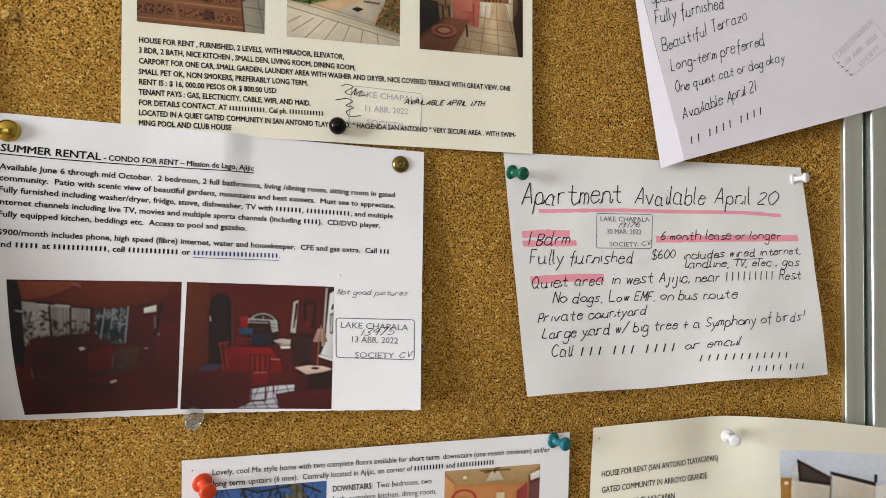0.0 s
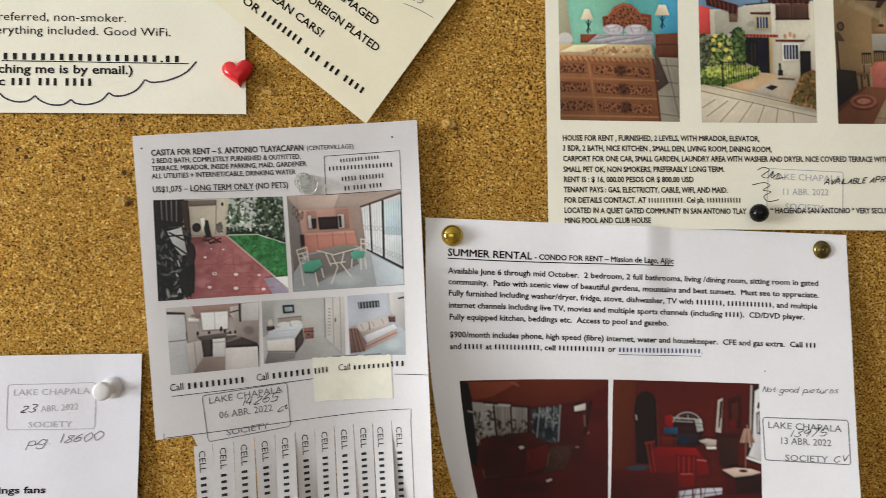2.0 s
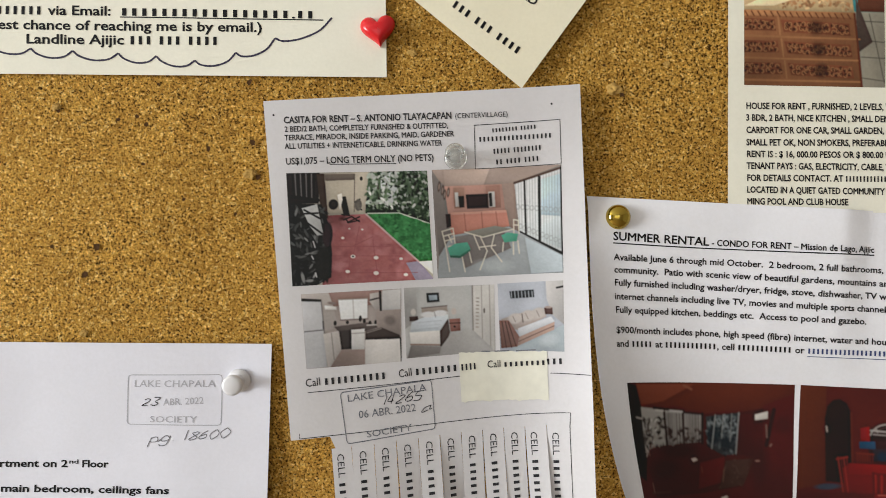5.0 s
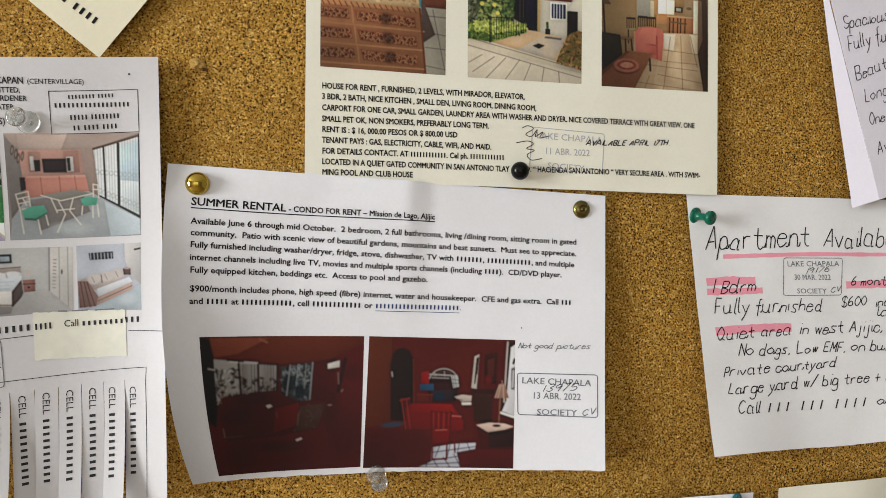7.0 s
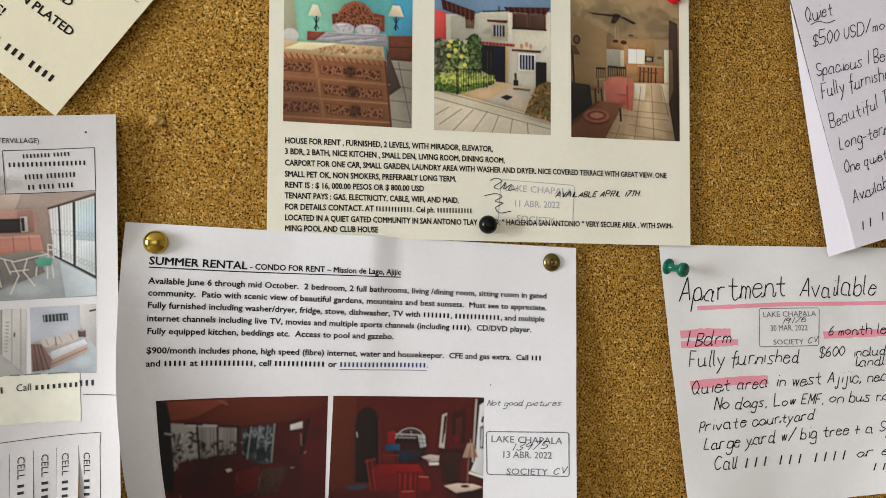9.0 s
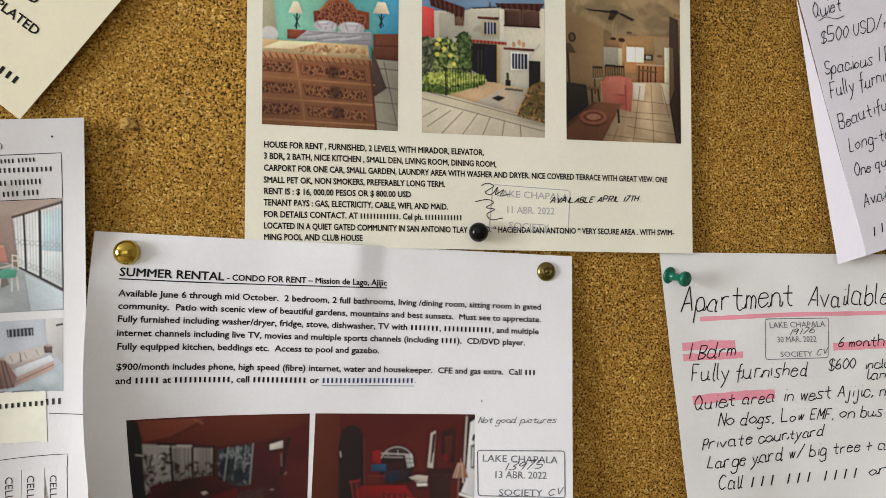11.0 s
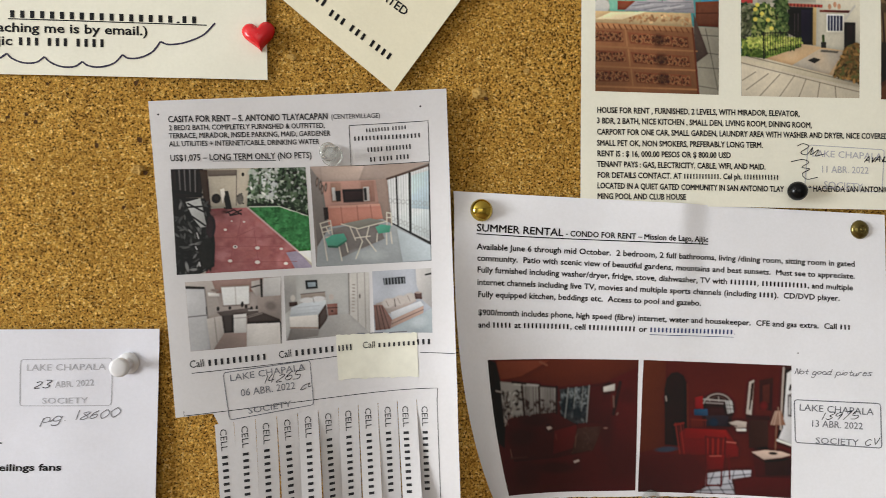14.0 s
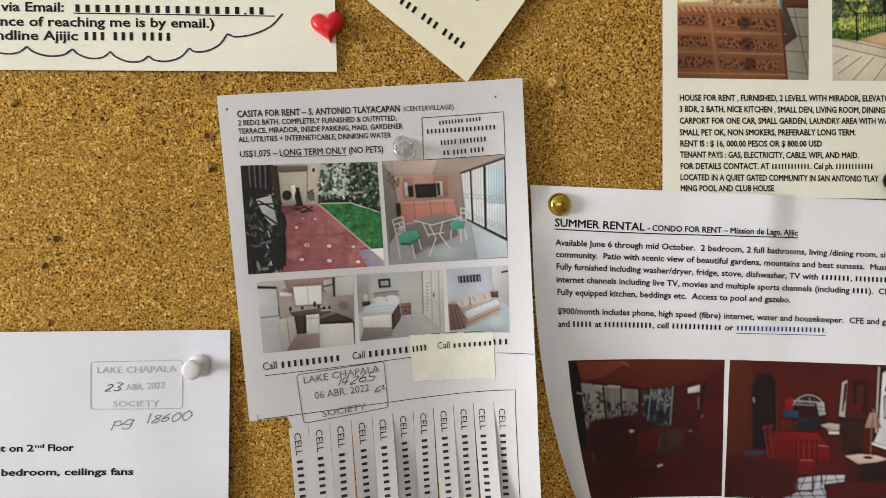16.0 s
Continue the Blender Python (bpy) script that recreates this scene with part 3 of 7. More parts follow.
for lo, hi in (((-3.42, -3.52, 2.4), (2.62, -3.4, 2.7)), ((-3.42, -3.52, 0.9), (-1.7, -3.4, 2.4)), ((0.5, -3.52, 0.9), (2.62, -3.4, 2.4))):
    part("wall_piece", *box(lo, hi), WALL, south)

# ---- the notice board ----
board = thing("notice_board", "brown cork notice board in an aluminium frame", "notice board", at=(0, 0, 1.5))


def board_part(name, lo, hi, width, material, label=""):
    lo, hi = (lo[0], lo[1], lo[2] - 1.5), (hi[0], hi[1], hi[2] - 1.5)
    return bevelled(name, lo, hi, width, material, board, label)


def cork_sheet():
    """Cork panel; its face is gently uneven."""
    nu, nv = 150, 150
    front = []
    for j in range(nv + 1):
        for i in range(nu + 1):
            x, z = -0.75 + 1.2417 * i / nu, 0.9 - 1.4 * j / nv
            front.append((x, -0.0006 * noise.noise((x * 14, z * 14, 4)), z - 0.2))
    n = len(front)
    verts = front + [(x, 0.0125, z) for x, _, z in front]
    faces = grid_faces(nu, nv) + [tuple(reversed(f)) for f in grid_faces(nu, nv, n)]
    return part("cork_panel", verts, faces, CORK, board, "granulated brown cork with dark bark specks", True)


cork_sheet()
board_part("frame_lip", (0.4917, -0.0035, 0.8), (0.5075, 0.012, 2.2), 0.0008, ALU)
# Dark strip that fills the gap between lip and rail.
board_part("dark_strip", (0.5077, -0.0005, 0.8), (0.5122, 0.012, 2.2), 0.0004, DARKGREY, "dark strip between the frame profiles")
board_part("frame_rail", (0.5124, -0.006, 0.8), (0.5225, 0.012, 2.2), 0.0012, ALU)
board_part("frame_edge", (0.5227, -0.003, 0.8), (0.556, 0.012, 2.2), 0.0012, ALU)
board_part("frame_left", (-0.8, -0.006, 0.8), (-0.7502, 0.012, 2.2), 0.0012, ALU)
board_part("frame_top", (-0.7502, -0.006, 2.2), (0.4917, 0.012, 2.25), 0.0012, ALU)
board_part("frame_bottom", (-0.7502, -0.006, 0.75), (0.4917, 0.012, 0.8), 0.0012, ALU)
board_part("backing", (-0.75, 0.0126, 0.8), (0.556, 0.0299, 2.2), 0.001, DARKGREY)


def crumb(x, z, size, seed):
    """A torn lump of cork that stands out of the face; its shadow is a dark patch laid beside it."""
    bm = bmesh.new()
    bmesh.ops.create_icosphere(bm, subdivisions=3, radius=1.0)
    for v in bm.verts:
        k = 1 + 0.5 * noise.noise(v.co * 1.7 + Vector((seed, 0, 0))) + 0.4 * noise.noise(v.co * 4.5 + Vector((0, seed, 0)))
        v.co = Vector((v.co.x * size * k * 1.3, v.co.y * size * 0.6 * k, v.co.z * size * k))
    me = bpy.data.meshes.new("cork_crumb")
    bm.to_mesh(me)
    bm.free()
    me.materials.append(CRUMB)
    ob = new("cork_crumb", me)
    ob.location, ob.parent = (x, -0.0004, z - 1.5), board


for x, z, size, seed in ((-0.001, 1.5555, 0.0026, 1), (-0.158, 1.5165, 0.0021, 2), (-0.242, 1.544, 0.0016, 3), (-0.228, 1.447, 0.0013, 4), (0.022, 1.567, 0.0011, 5), (0.24, 1.43, 0.0011, 6), (-0.089, 1.570, 0.0014, 7), (0.228, 1.352, 0.0012, 8)):
    crumb(x, z, size, seed)


def pin_hole(x, z, r, seed):
    """A ragged dark funnel, its floor under its lip: a torn hole's shade or a crumb's shadow put into the colour."""
    rng = random.Random(seed)
    ring = [(r * rng.uniform(0.6, 1.3) * math.cos(k * 0.7854), r * rng.uniform(0.6, 1.3) * math.sin(k * 0.7854)) for k in range(8)]
    verts = [(x, -0.00075, z - 1.5)] + [(x + a, -0.0009, z - 1.5 + b) for a, b in ring]
    part("pin_hole", verts, [(0, (k + 1) % 8 + 1, k + 1) for k in range(8)], PIT_SHADE, board)


# Torn holes that stand out and painted shadows beside the crumbs, then the scatter of fine ones.
for k, (x, z, r) in enumerate(((-0.223, 1.484, 0.0017), (-0.228, 1.472, 0.0015), (-0.176, 1.527, 0.0012), (-0.215, 1.539, 0.001), (-0.207, 1.5405, 0.0009), (-0.203, 1.537, 0.001), (-0.1545, 1.515, 0.0012), (-0.186, 1.505, 0.0009), (-0.159, 1.556, 0.0014), (-0.2405, 1.5425, 0.0009), (-0.204, 1.520, 0.0009), (-0.164, 1.499, 0.0008), (-0.242, 1.484, 0.0009), (-0.157, 1.530, 0.0015), (0.0025, 1.553, 0.0011), (0.479, 1.483, 0.0011), (0.481, 1.489, 0.0008))):
    pin_hole(x, z, r, 100 + k)
rng = random.Random(5)
for k in range(50):
    pin_hole(rng.uniform(-0.28, 0.48), rng.uniform(1.33, 1.63), rng.uniform(0.0003, 0.0007), k)


# ---- photographs on the notices ----
def photo_bedroom(s, quad, parent):
    p = Picture([(33, -190), (715, -190), (710, 684), (31, 648)], 120, 150, 1)
    p.fill((125, 180, 160), 0.04)
    p.poly([(420, -190), (715, -190), (715, 330), (420, 330)], (95, 172, 172))
    p.poly([(600, -190), (715, -190), (715, 330), (620, 330)], (62, 158, 185))
    p.poly([(33, -190), (50, -190), (110, 255), (33, 255)], (158, 156, 132))
    p.rect(225, -20, 272, 9, (95, 70, 45))
    p.rect(152, 205, 248, 250, (130, 76, 46), 0.15)
    p.poly([(583, 205), (715, 198), (715, 335), (583, 328)], (118, 72, 46), 0.12)
    p.line(585, 262, 712, 260, 4, (80, 46, 30))
    p.poly([(280, 112), (312, 105), (345, 60), (400, 36), (452, 46), (500, 92), (562, 100), (562, 185), (285, 170)], (128, 74, 44), 0.12)
    p.carving([(300, 112), (545, 108), (545, 178), (300, 170)], 3, 12, (78, 42, 26), (176, 118, 74))
    p.carving([(360, 62), (480, 62), (505, 110), (330, 112)], 2, 6, (78, 42, 26), (180, 122, 78))
    p.line(312, 108, 350, 68, 9, (165, 108, 66))
    p.line(350, 68, 400, 44, 9, (165, 108, 66))
    p.line(400, 44, 450, 54, 9, (165, 108, 66))
    p.line(450, 54, 500, 98, 9, (150, 94, 56))
    for x0, y0, x1, y1, x in ((180, 72, 206, 128, 200), (605, 45, 645, 102, 625)):
        p.line(x, y1, x - 3, y1 + 70, 7, (34, 36, 42))
        p.line(x - 14, y1 + 10, x + 12, y1 + 62, 4, (40, 42, 48))
        p.line(x + 14, y1 + 10, x - 12, y1 + 62, 4, (40, 42, 48))
        p.poly([(x0, y0), (x1, y0), (x1 + 22, y1), (x0 - 24, y1)], (218, 205, 178))
    p.oval(66, 232, 42, 36, (192, 190, 184))
    p.poly([(250, 205), (570, 195), (580, 262), (188, 254)], (158, 156, 160), 0.1)
    p.oval(340, 178, 58, 26, (178, 174, 178), 0.08)
    p.oval(472, 180, 64, 28, (184, 180, 184), 0.08)
    p.line(400, 155, 398, 205, 5, (120, 116, 122))
    for a in ((300, 168, 320, 192), (352, 160, 340, 196), (380, 166, 372, 190), (440, 168, 452, 196), (500, 164, 496, 194), (525, 172, 515, 198)):
        p.line(*a, 5, (150, 146, 152))
    for a in ((310, 165, 350, 160), (450, 160, 500, 160), (330, 180, 360, 176), (465, 184, 490, 180)):
        p.line(*a, 6, (206, 202, 204))
    for a in ((230, 230, 330, 215), (300, 246, 420, 226), (380, 240, 500, 218), (450, 248, 570, 236), (260, 212, 400, 210), (400, 212, 560, 206)):
        p.line(*a, 4, (128, 126, 132))
    for a in ((250, 238, 350, 222), (330, 250, 440, 232), (410, 244, 520, 224)):
        p.line(*a, 4, (186, 184, 186))
    p.poly([(560, 330), (715, 335), (715, 700), (592, 700)], (160, 154, 138))
    for a in ((638, 340, 706, 660), (600, 374, 715, 381), (650, 468, 715, 476), (596, 540, 715, 550), (600, 636, 715, 656)):
        p.line(*a, 4, (104, 98, 88))
    p.poly([(572, 262), (652, 472), (578, 522)], (96, 80, 72), 0.15)
    p.poly([(31, 256), (556, 262), (566, 340), (31, 316)], (190, 166, 124), 0.08)
    p.leaves([(240, 276), (550, 276), (554, 322), (190, 306)], 90, 9, [(172, 138, 94), (160, 122, 80), (200, 172, 126)], 0.6)
    p.poly([(115, 262), (312, 258), (175, 298), (31, 296)], (226, 208, 168))
    p.poly([(31, 312), (566, 336), (600, 690), (31, 655)], (140, 97, 58), 0.1)
    p.poly([(31, 314), (564, 334), (564, 358), (31, 338)], (166, 122, 76), 0.15, 70)
    for k in range(17):
        p.line(36 + k * 31, 318 + k * 1.4, 50 + k * 31, 340 + k * 1.4, 5, (112, 68, 36))
    for k in range(3):
        y = 350 + 98 * k
        p.poly([(31, y), (178 + 16 * k, y + 8), (186 + 16 * k, y + 60), (31, y + 54)], (124, 76, 42), 0.12)
        p.poly([(206 + 18 * k, y + 10), (540 + 6 * k, y + 34), (546 + 8 * k, y + 92), (224 + 18 * k, y + 66)], (124, 76, 42), 0.12)
        p.carving([(31, y + 6), (174 + 16 * k, y + 12), (182 + 16 * k, y + 56), (31, y + 50)], 2, 7, (70, 38, 20), (170, 124, 76))
        p.carving([(216 + 18 * k, y + 16), (534 + 6 * k, y + 40), (540 + 8 * k, y + 86), (232 + 18 * k, y + 62)], 2, 14, (70, 38, 20), (170, 124, 76))
        p.dab(380 + 12 * k, y + 50, 34, 30, 0.2, (58, 34, 20), 0.8, 0.7)
        p.line(31, y + 78, 590, y + 108, 8, (162, 118, 72))
        p.line(196 + 16 * k, y, 206 + 16 * k, y + 78, 8, (162, 118, 72))
    p.line(566, 340, 600, 690, 10, (110, 64, 36))
    p.shade(33, 100, 160, 200, 1.15)
    p.shade(700, 450, 160, 300, 0.75)
    p.shade(60, 600, 220, 140, 0.72)
    p.shade(420, 220, 160, 60, 1.12)
    p.shade(300, 420, 120, 90, 1.15)
    p.lay(s, quad, parent, "colour photo of a bedroom with a carved chest and teal wall", 0.86, 0.82, 0.34, 2)


def photo_front(s, quad, parent):
    p = Picture([(28, -190), (640, -190), (638, 722), (24, 695)], 120, 150, 2)
    p.fill((122, 150, 176), 0.04)
    p.poly([(28, 70), (230, 62), (272, 44), (410, 30), (640, 15), (640, 470), (28, 410)], (208, 202, 184), 0.03)
    p.poly([(272, 46), (410, 34), (410, 200), (110, 205), (110, 80), (230, 60)], (188, 184, 168), 0.04)
    p.poly([(408, 40), (432, 36), (432, 212), (408, 205)], (224, 218, 200), 0.03)
    p.line(276, 42, 404, 28, 6, (70, 60, 54))
    p.poly([(355, 4), (366, 4), (366, 30), (355, 30)], (96, 104, 110))
    p.dab(300, 150, 26, 14, -0.5, (164, 158, 144), 0.8, 0.8)
    p.poly([(28, 48), (86, 60), (86, 208), (28, 206)], (206, 76, 70), 0.06)
    p.poly([(60, -10), (236, 42), (230, 138), (188, 138), (186, 78), (70, 46)], (84, 46, 36), 0.15)
    p.rect(190, 90, 230, 138, (120, 96, 76))
    p.poly([(432, 36), (612, 30), (614, 122), (432, 126)], (112, 82, 66), 0.1)
    p.line(520, 34, 520, 124, 5, (84, 60, 48))
    p.poly([(385, 8), (640, -12), (612, 30), (418, 34)], (86, 48, 38), 0.2)
    for k in range(16):
        p.line(392 + 15 * k, 8 - k, 404 + 14 * k, 32, 4, (120, 74, 60) if k % 2 else (58, 32, 26))
    for k in range(14):
        p.line(76 + 12 * k, -4 + 4 * k, 86 + 11 * k, 40 + 5 * k, 5, (116, 66, 52) if k % 2 else (56, 30, 24))
    p.poly([(440, 48), (508, 46), (508, 116), (440, 118)], (92, 66, 56), 0.06)
    p.poly([(528, 46), (604, 42), (606, 112), (528, 114)], (98, 72, 60), 0.06)
    p.line(432, 124, 614, 120, 8, (70, 46, 38))
    p.rect(318, 104, 404, 186, (190, 176, 140))
    p.rect(332, 112, 390, 174, (66, 76, 98), 0.12)
    for x in (346, 361, 376):
        p.line(x, 112, x, 174, 4, (205, 205, 205))
    p.poly([(298, 84), (408, 82), (400, 98), (300, 96)], (112, 62, 48))
    p.poly([(258, 206), (444, 212), (442, 228), (258, 222)], (160, 78, 62), 0.2)
    for k in range(20):
        p.line(262 + 9 * k, 207 + 0.4 * k, 262 + 9 * k, 226, 3, (196, 110, 88) if k % 2 else (104, 48, 38))
    p.poly([(264, 224), (396, 228), (396, 432), (268, 368)], (40, 36, 40), 0.15)
    for a in ((300, 262, 300, 372), (318, 262, 318, 380)):
        p.line(*a, 4, (92, 84, 84))
    p.rect(334, 240, 392, 428, (48, 44, 62))
    p.rect(394, 226, 411, 432, (190, 166, 112))
    p.poly([(428, 240), (592, 240), (582, 254), (428, 252)], (112, 58, 46), 0.2)
    p.rect(464, 262, 556, 360, (226, 222, 208))
    p.rect(472, 270, 549, 352, (62, 70, 94), 0.1)
    for x in (484, 500, 516, 532):
        p.line(x, 270, x, 352, 4, (214, 214, 212))
    for x, y in ((480, 222), (508, 210), (530, 220)):
        p.oval(x, y, 9, 15, (190, 150, 120))
    p.rect(557, 306, 616, 476, (50, 42, 44))
    p.line(612, 215, 556, 300, 10, (190, 186, 176))
    p.poly([(130, 506), (340, 424), (560, 462), (500, 600), (440, 585)], (192, 162, 122), 0.06)
    p.poly([(286, 538), (430, 450), (560, 465), (480, 588)], (166, 160, 150), 0.08)
    p.speckle([(130, 506), (340, 424), (560, 462), (500, 600), (440, 585)], (198, 174, 138), 6, 0.3, 0.5)
    p.poly([(368, 512), (400, 497), (436, 508), (404, 528)], (58, 54, 50))
    p.poly([(440, 455), (530, 462), (524, 474), (432, 466)], (120, 112, 100))
    p.poly([(24, 478), (130, 500), (500, 596), (640, 640), (640, 725), (24, 700)], (198, 188, 168), 0.05)
    p.poly([(24, 478), (150, 500), (500, 596), (640, 640), (640, 662), (24, 520)], (184, 174, 152), 0.06)
    for a in ((24, 478, 640, 642), (24, 520, 640, 688), (120, 698, 225, 584), (222, 704, 300, 592), (322, 710, 360, 612), (420, 714, 432, 632), (517, 716, 512, 656), (30, 614, 100, 570), (50, 664, 165, 580)):
        p.line(*a, 3.5, (112, 102, 88))
    p.poly([(28, 205), (90, 215), (90, 400), (28, 400)], (70, 74, 56), 0.1)
    p.poly([(90, 220), (150, 205), (205, 240), (260, 300), (262, 380), (80, 390)], (66, 86, 42), 0.1)
    p.poly([(206, 180), (232, 165), (258, 185), (270, 355), (212, 355)], (56, 78, 42), 0.1)
    p.leaves([(28, 205), (90, 215), (90, 400), (28, 400)], 120, 12, [(40, 44, 34), (74, 84, 56), (112, 116, 84), (150, 150, 122)])
    p.leaves([(90, 225), (150, 205), (205, 240), (255, 300), (262, 392), (80, 398)], 330, 12, [(36, 48, 24), (62, 82, 36), (96, 116, 52), (140, 150, 80), (184, 186, 110)])
    p.leaves([(200, 190), (232, 160), (262, 190), (272, 360), (210, 360)], 150, 12, [(34, 46, 26), (62, 86, 44), (104, 124, 70)])
    p.poly([(28, 400), (140, 385), (330, 390), (336, 440), (150, 500), (28, 482)], (112, 130, 44), 0.12)
    p.poly([(28, 440), (140, 445), (150, 500), (28, 482)], (76, 96, 34), 0.12)
    p.leaves([(28, 396), (140, 382), (330, 388), (336, 420), (150, 460), (28, 440)], 330, 9, [(92, 112, 36), (150, 164, 60), (190, 198, 84), (206, 208, 104)])
    p.leaves([(28, 440), (150, 455), (330, 420), (336, 440), (150, 500), (28, 482)], 200, 8, [(48, 62, 22), (84, 104, 36), (116, 132, 48)])
    for x, y in ((100, 240), (165, 295), (182, 340), (100, 292), (110, 216), (134, 262)):
        p.oval(x, y, 11, 11, (232, 216, 70))
    for k in range(15):
        p.line(150 + 13 * k, 362 - k * 0.2, 150 + 13 * k, 492 - k * 4, 3, (42, 42, 34))
    p.line(145, 365, 335, 360, 4, (42, 42, 34))
    p.line(142, 360, 142, 500, 7, (36, 36, 30))
    p.line(448, 380, 450, 420, 14, (92, 104, 66))
    p.rect(438, 414, 464, 444, (40, 36, 34))
    p.poly([(548, 480), (590, 425), (640, 420), (640, 640), (500, 596)], (98, 80, 40), 0.1)
    p.oval(590, 480, 40, 46, (134, 104, 44), 0.35)
    p.leaves([(548, 480), (590, 425), (640, 420), (640, 640), (500, 596)], 330, 11, [(70, 60, 32), (98, 82, 42), (132, 104, 54), (156, 122, 64), (112, 112, 60)])
    p.shade(40, 300, 120, 120, 0.75)
    p.shade(330, 330, 90, 120, 0.75)
    p.shade(300, 520, 200, 60, 1.15)
    p.shade(600, 520, 80, 120, 0.7)
    p.shade(200, 650, 250, 80, 1.08)
    p.lay(s, quad, parent, "colour photo of a white house front with garden and paving", 0.78, 0.84, 0.3, 2)


def photo_lounge(s, quad, parent):
    p = Picture([(32, -190), (600, -190), (605, 750), (30, 730)], 120, 150, 3)
    p.fill((142, 114, 72), 0.06)
    p.poly([(32, -190), (600, -190), (548, 118), (275, 142), (215, 100), (32, 8)], (158, 134, 92))
    p.leaves([(32, -100), (600, -100), (560, 100), (275, 130), (215, 90), (32, 0)], 120, 40, [(152, 128, 88), (162, 138, 96), (156, 132, 91)], 0.6)
    p.poly([(32, 8), (215, 100), (215, 430), (32, 430)], (148, 120, 76))
    p.poly([(275, 140), (545, 118), (545, 400), (300, 400)], (160, 124, 74))
    p.rect(466, 130, 545, 395, (156, 130, 92))
    p.oval(266, 4, 24, 12, (56, 40, 30))
    p.poly([(284, 8), (304, 6), (370, 38), (356, 48)], (60, 44, 32))
    p.poly([(246, 14), (284, 14), (260, 50), (238, 48)], (78, 52, 36))
    p.poly([(120, -6), (244, -2), (244, 10), (150, 4)], (66, 48, 36))
    for x in (262, 277):
        p.line(x, 72, x - 1, 146, 2, (190, 168, 120))
    p.oval(342, 116, 14, 7, (110, 90, 62))
    p.rect(232, 165, 292, 206, (150, 110, 66))
    p.rect(215, 205, 286, 312, (154, 148, 132))
    p.rect(286, 208, 306, 306, (198, 184, 150))
    p.oval(262, 156, 14, 9, (84, 60, 40))
    p.oval(304, 160, 16, 12, (88, 62, 42))
    p.rect(320, 284, 472, 346, (176, 126, 66), 0.1)
    p.rect(306, 176, 330, 290, (172, 132, 76), 0.06)
    p.rect(416, 178, 470, 236, (150, 118, 70), 0.06)
    p.oval(496, 240, 15, 9, (120, 96, 58))
    p.rect(328, 196, 416, 284, (238, 238, 212), 0.04)
    p.line(372, 196, 372, 284, 3, (190, 176, 140))
    p.rect(418, 236, 462, 268, (52, 44, 38))
    p.rect(426, 242, 454, 262, (150, 150, 140))
    p.rect(376, 292, 528, 300, (198, 166, 118))
    p.rect(378, 300, 528, 394, (152, 102, 50), 0.1)
    for x in (392, 412, 436, 452, 476):
        p.line(x, 305, x - 2, 400, 6, (58, 44, 34))
    p.line(390, 330, 440, 330, 9, (112, 84, 56))
    p.line(445, 335, 482, 335, 9, (100, 76, 52))
    p.rect(521, 188, 549, 395, (236, 226, 190), 0.05)
    p.poly([(200, 400), (548, 395), (590, 755), (200, 740)], (166, 140, 104), 0.07)
    p.poly([(360, 402), (424, 402), (414, 505), (362, 490)], (196, 188, 172), 0.1)
    p.speckle([(360, 400), (548, 395), (590, 755), (300, 745)], (190, 166, 128), 10, 0.3, 0.5)
    p.poly([(500, 400), (548, 400), (548, 520), (520, 520)], (206, 190, 156), 0.08)
    for a in ((396, 420, 362, 740), (452, 410, 466, 745), (505, 410, 545, 600), (350, 500, 545, 520), (360, 570, 545, 582), (240, 590, 545, 622), (330, 650, 575, 698), (215, 700, 560, 745), (285, 660, 260, 735)):
        p.line(*a, 3, (112, 88, 62))
    p.poly([(546, 0), (592, 20), (606, 755), (580, 755), (546, 520)], (76, 58, 46), 0.1)
    p.poly([(546, 180), (566, 190), (572, 430), (546, 520)], (118, 92, 66))
    for x, y in ((160, 318), (222, 305), (268, 308)):
        p.rect(x, y, x + 48, y + 10, (52, 38, 30))
        for k in range(5):
            p.line(x + 2 + 11 * k, y, x + 4 + 11 * k, y + 70, 4, (52, 38, 30))
        p.line(x + 4, y + 72, x + 46, y + 66, 9, (150, 132, 104))
    p.line(170, 390, 172, 470, 6, (54, 38, 28))
    p.oval(62, 160, 18, 27, (72, 52, 36))
    p.oval(62, 160, 11, 18, (112, 88, 60))
    p.line(40, 250, 46, 415, 10, (74, 52, 36))
    p.poly([(32, 194), (54, 194), (80, 248), (32, 248)], (98, 78, 52))
    p.poly([(90, 430), (192, 436), (192, 456), (90, 450)], (110, 78, 50))
    p.line(155, 450, 158, 525, 9, (62, 42, 30))
    p.line(186, 450, 192, 512, 8, (62, 42, 30))
    p.poly([(202, 410), (228, 372), (290, 364), (350, 376), (360, 410), (352, 572), (250, 540), (212, 515)], (182, 100, 78), 0.06)
    p.poly([(215, 472), (318, 478), (318, 535), (225, 520)], (166, 82, 64), 0.05)
    p.poly([(222, 402), (250, 374), (320, 372), (318, 470), (226, 466)], (192, 112, 88), 0.05)
    p.line(222, 470, 318, 476, 4, (124, 58, 46))
    p.line(322, 420, 326, 555, 9, (150, 64, 50))
    p.speckle([(202, 410), (228, 372), (290, 364), (350, 376), (352, 572), (212, 515)], (178, 100, 80), 8, 0.3, 0.6)
    p.poly([(32, 412), (128, 424), (142, 560), (32, 645)], (52, 46, 38), 0.15)
    p.poly([(32, 650), (168, 515), (302, 528), (205, 740), (30, 732)], (124, 78, 46), 0.15)
    p.poly([(32, 640), (160, 520), (180, 520), (32, 668)], (98, 60, 36))
    p.line(286, 560, 290, 630, 10, (66, 44, 32))
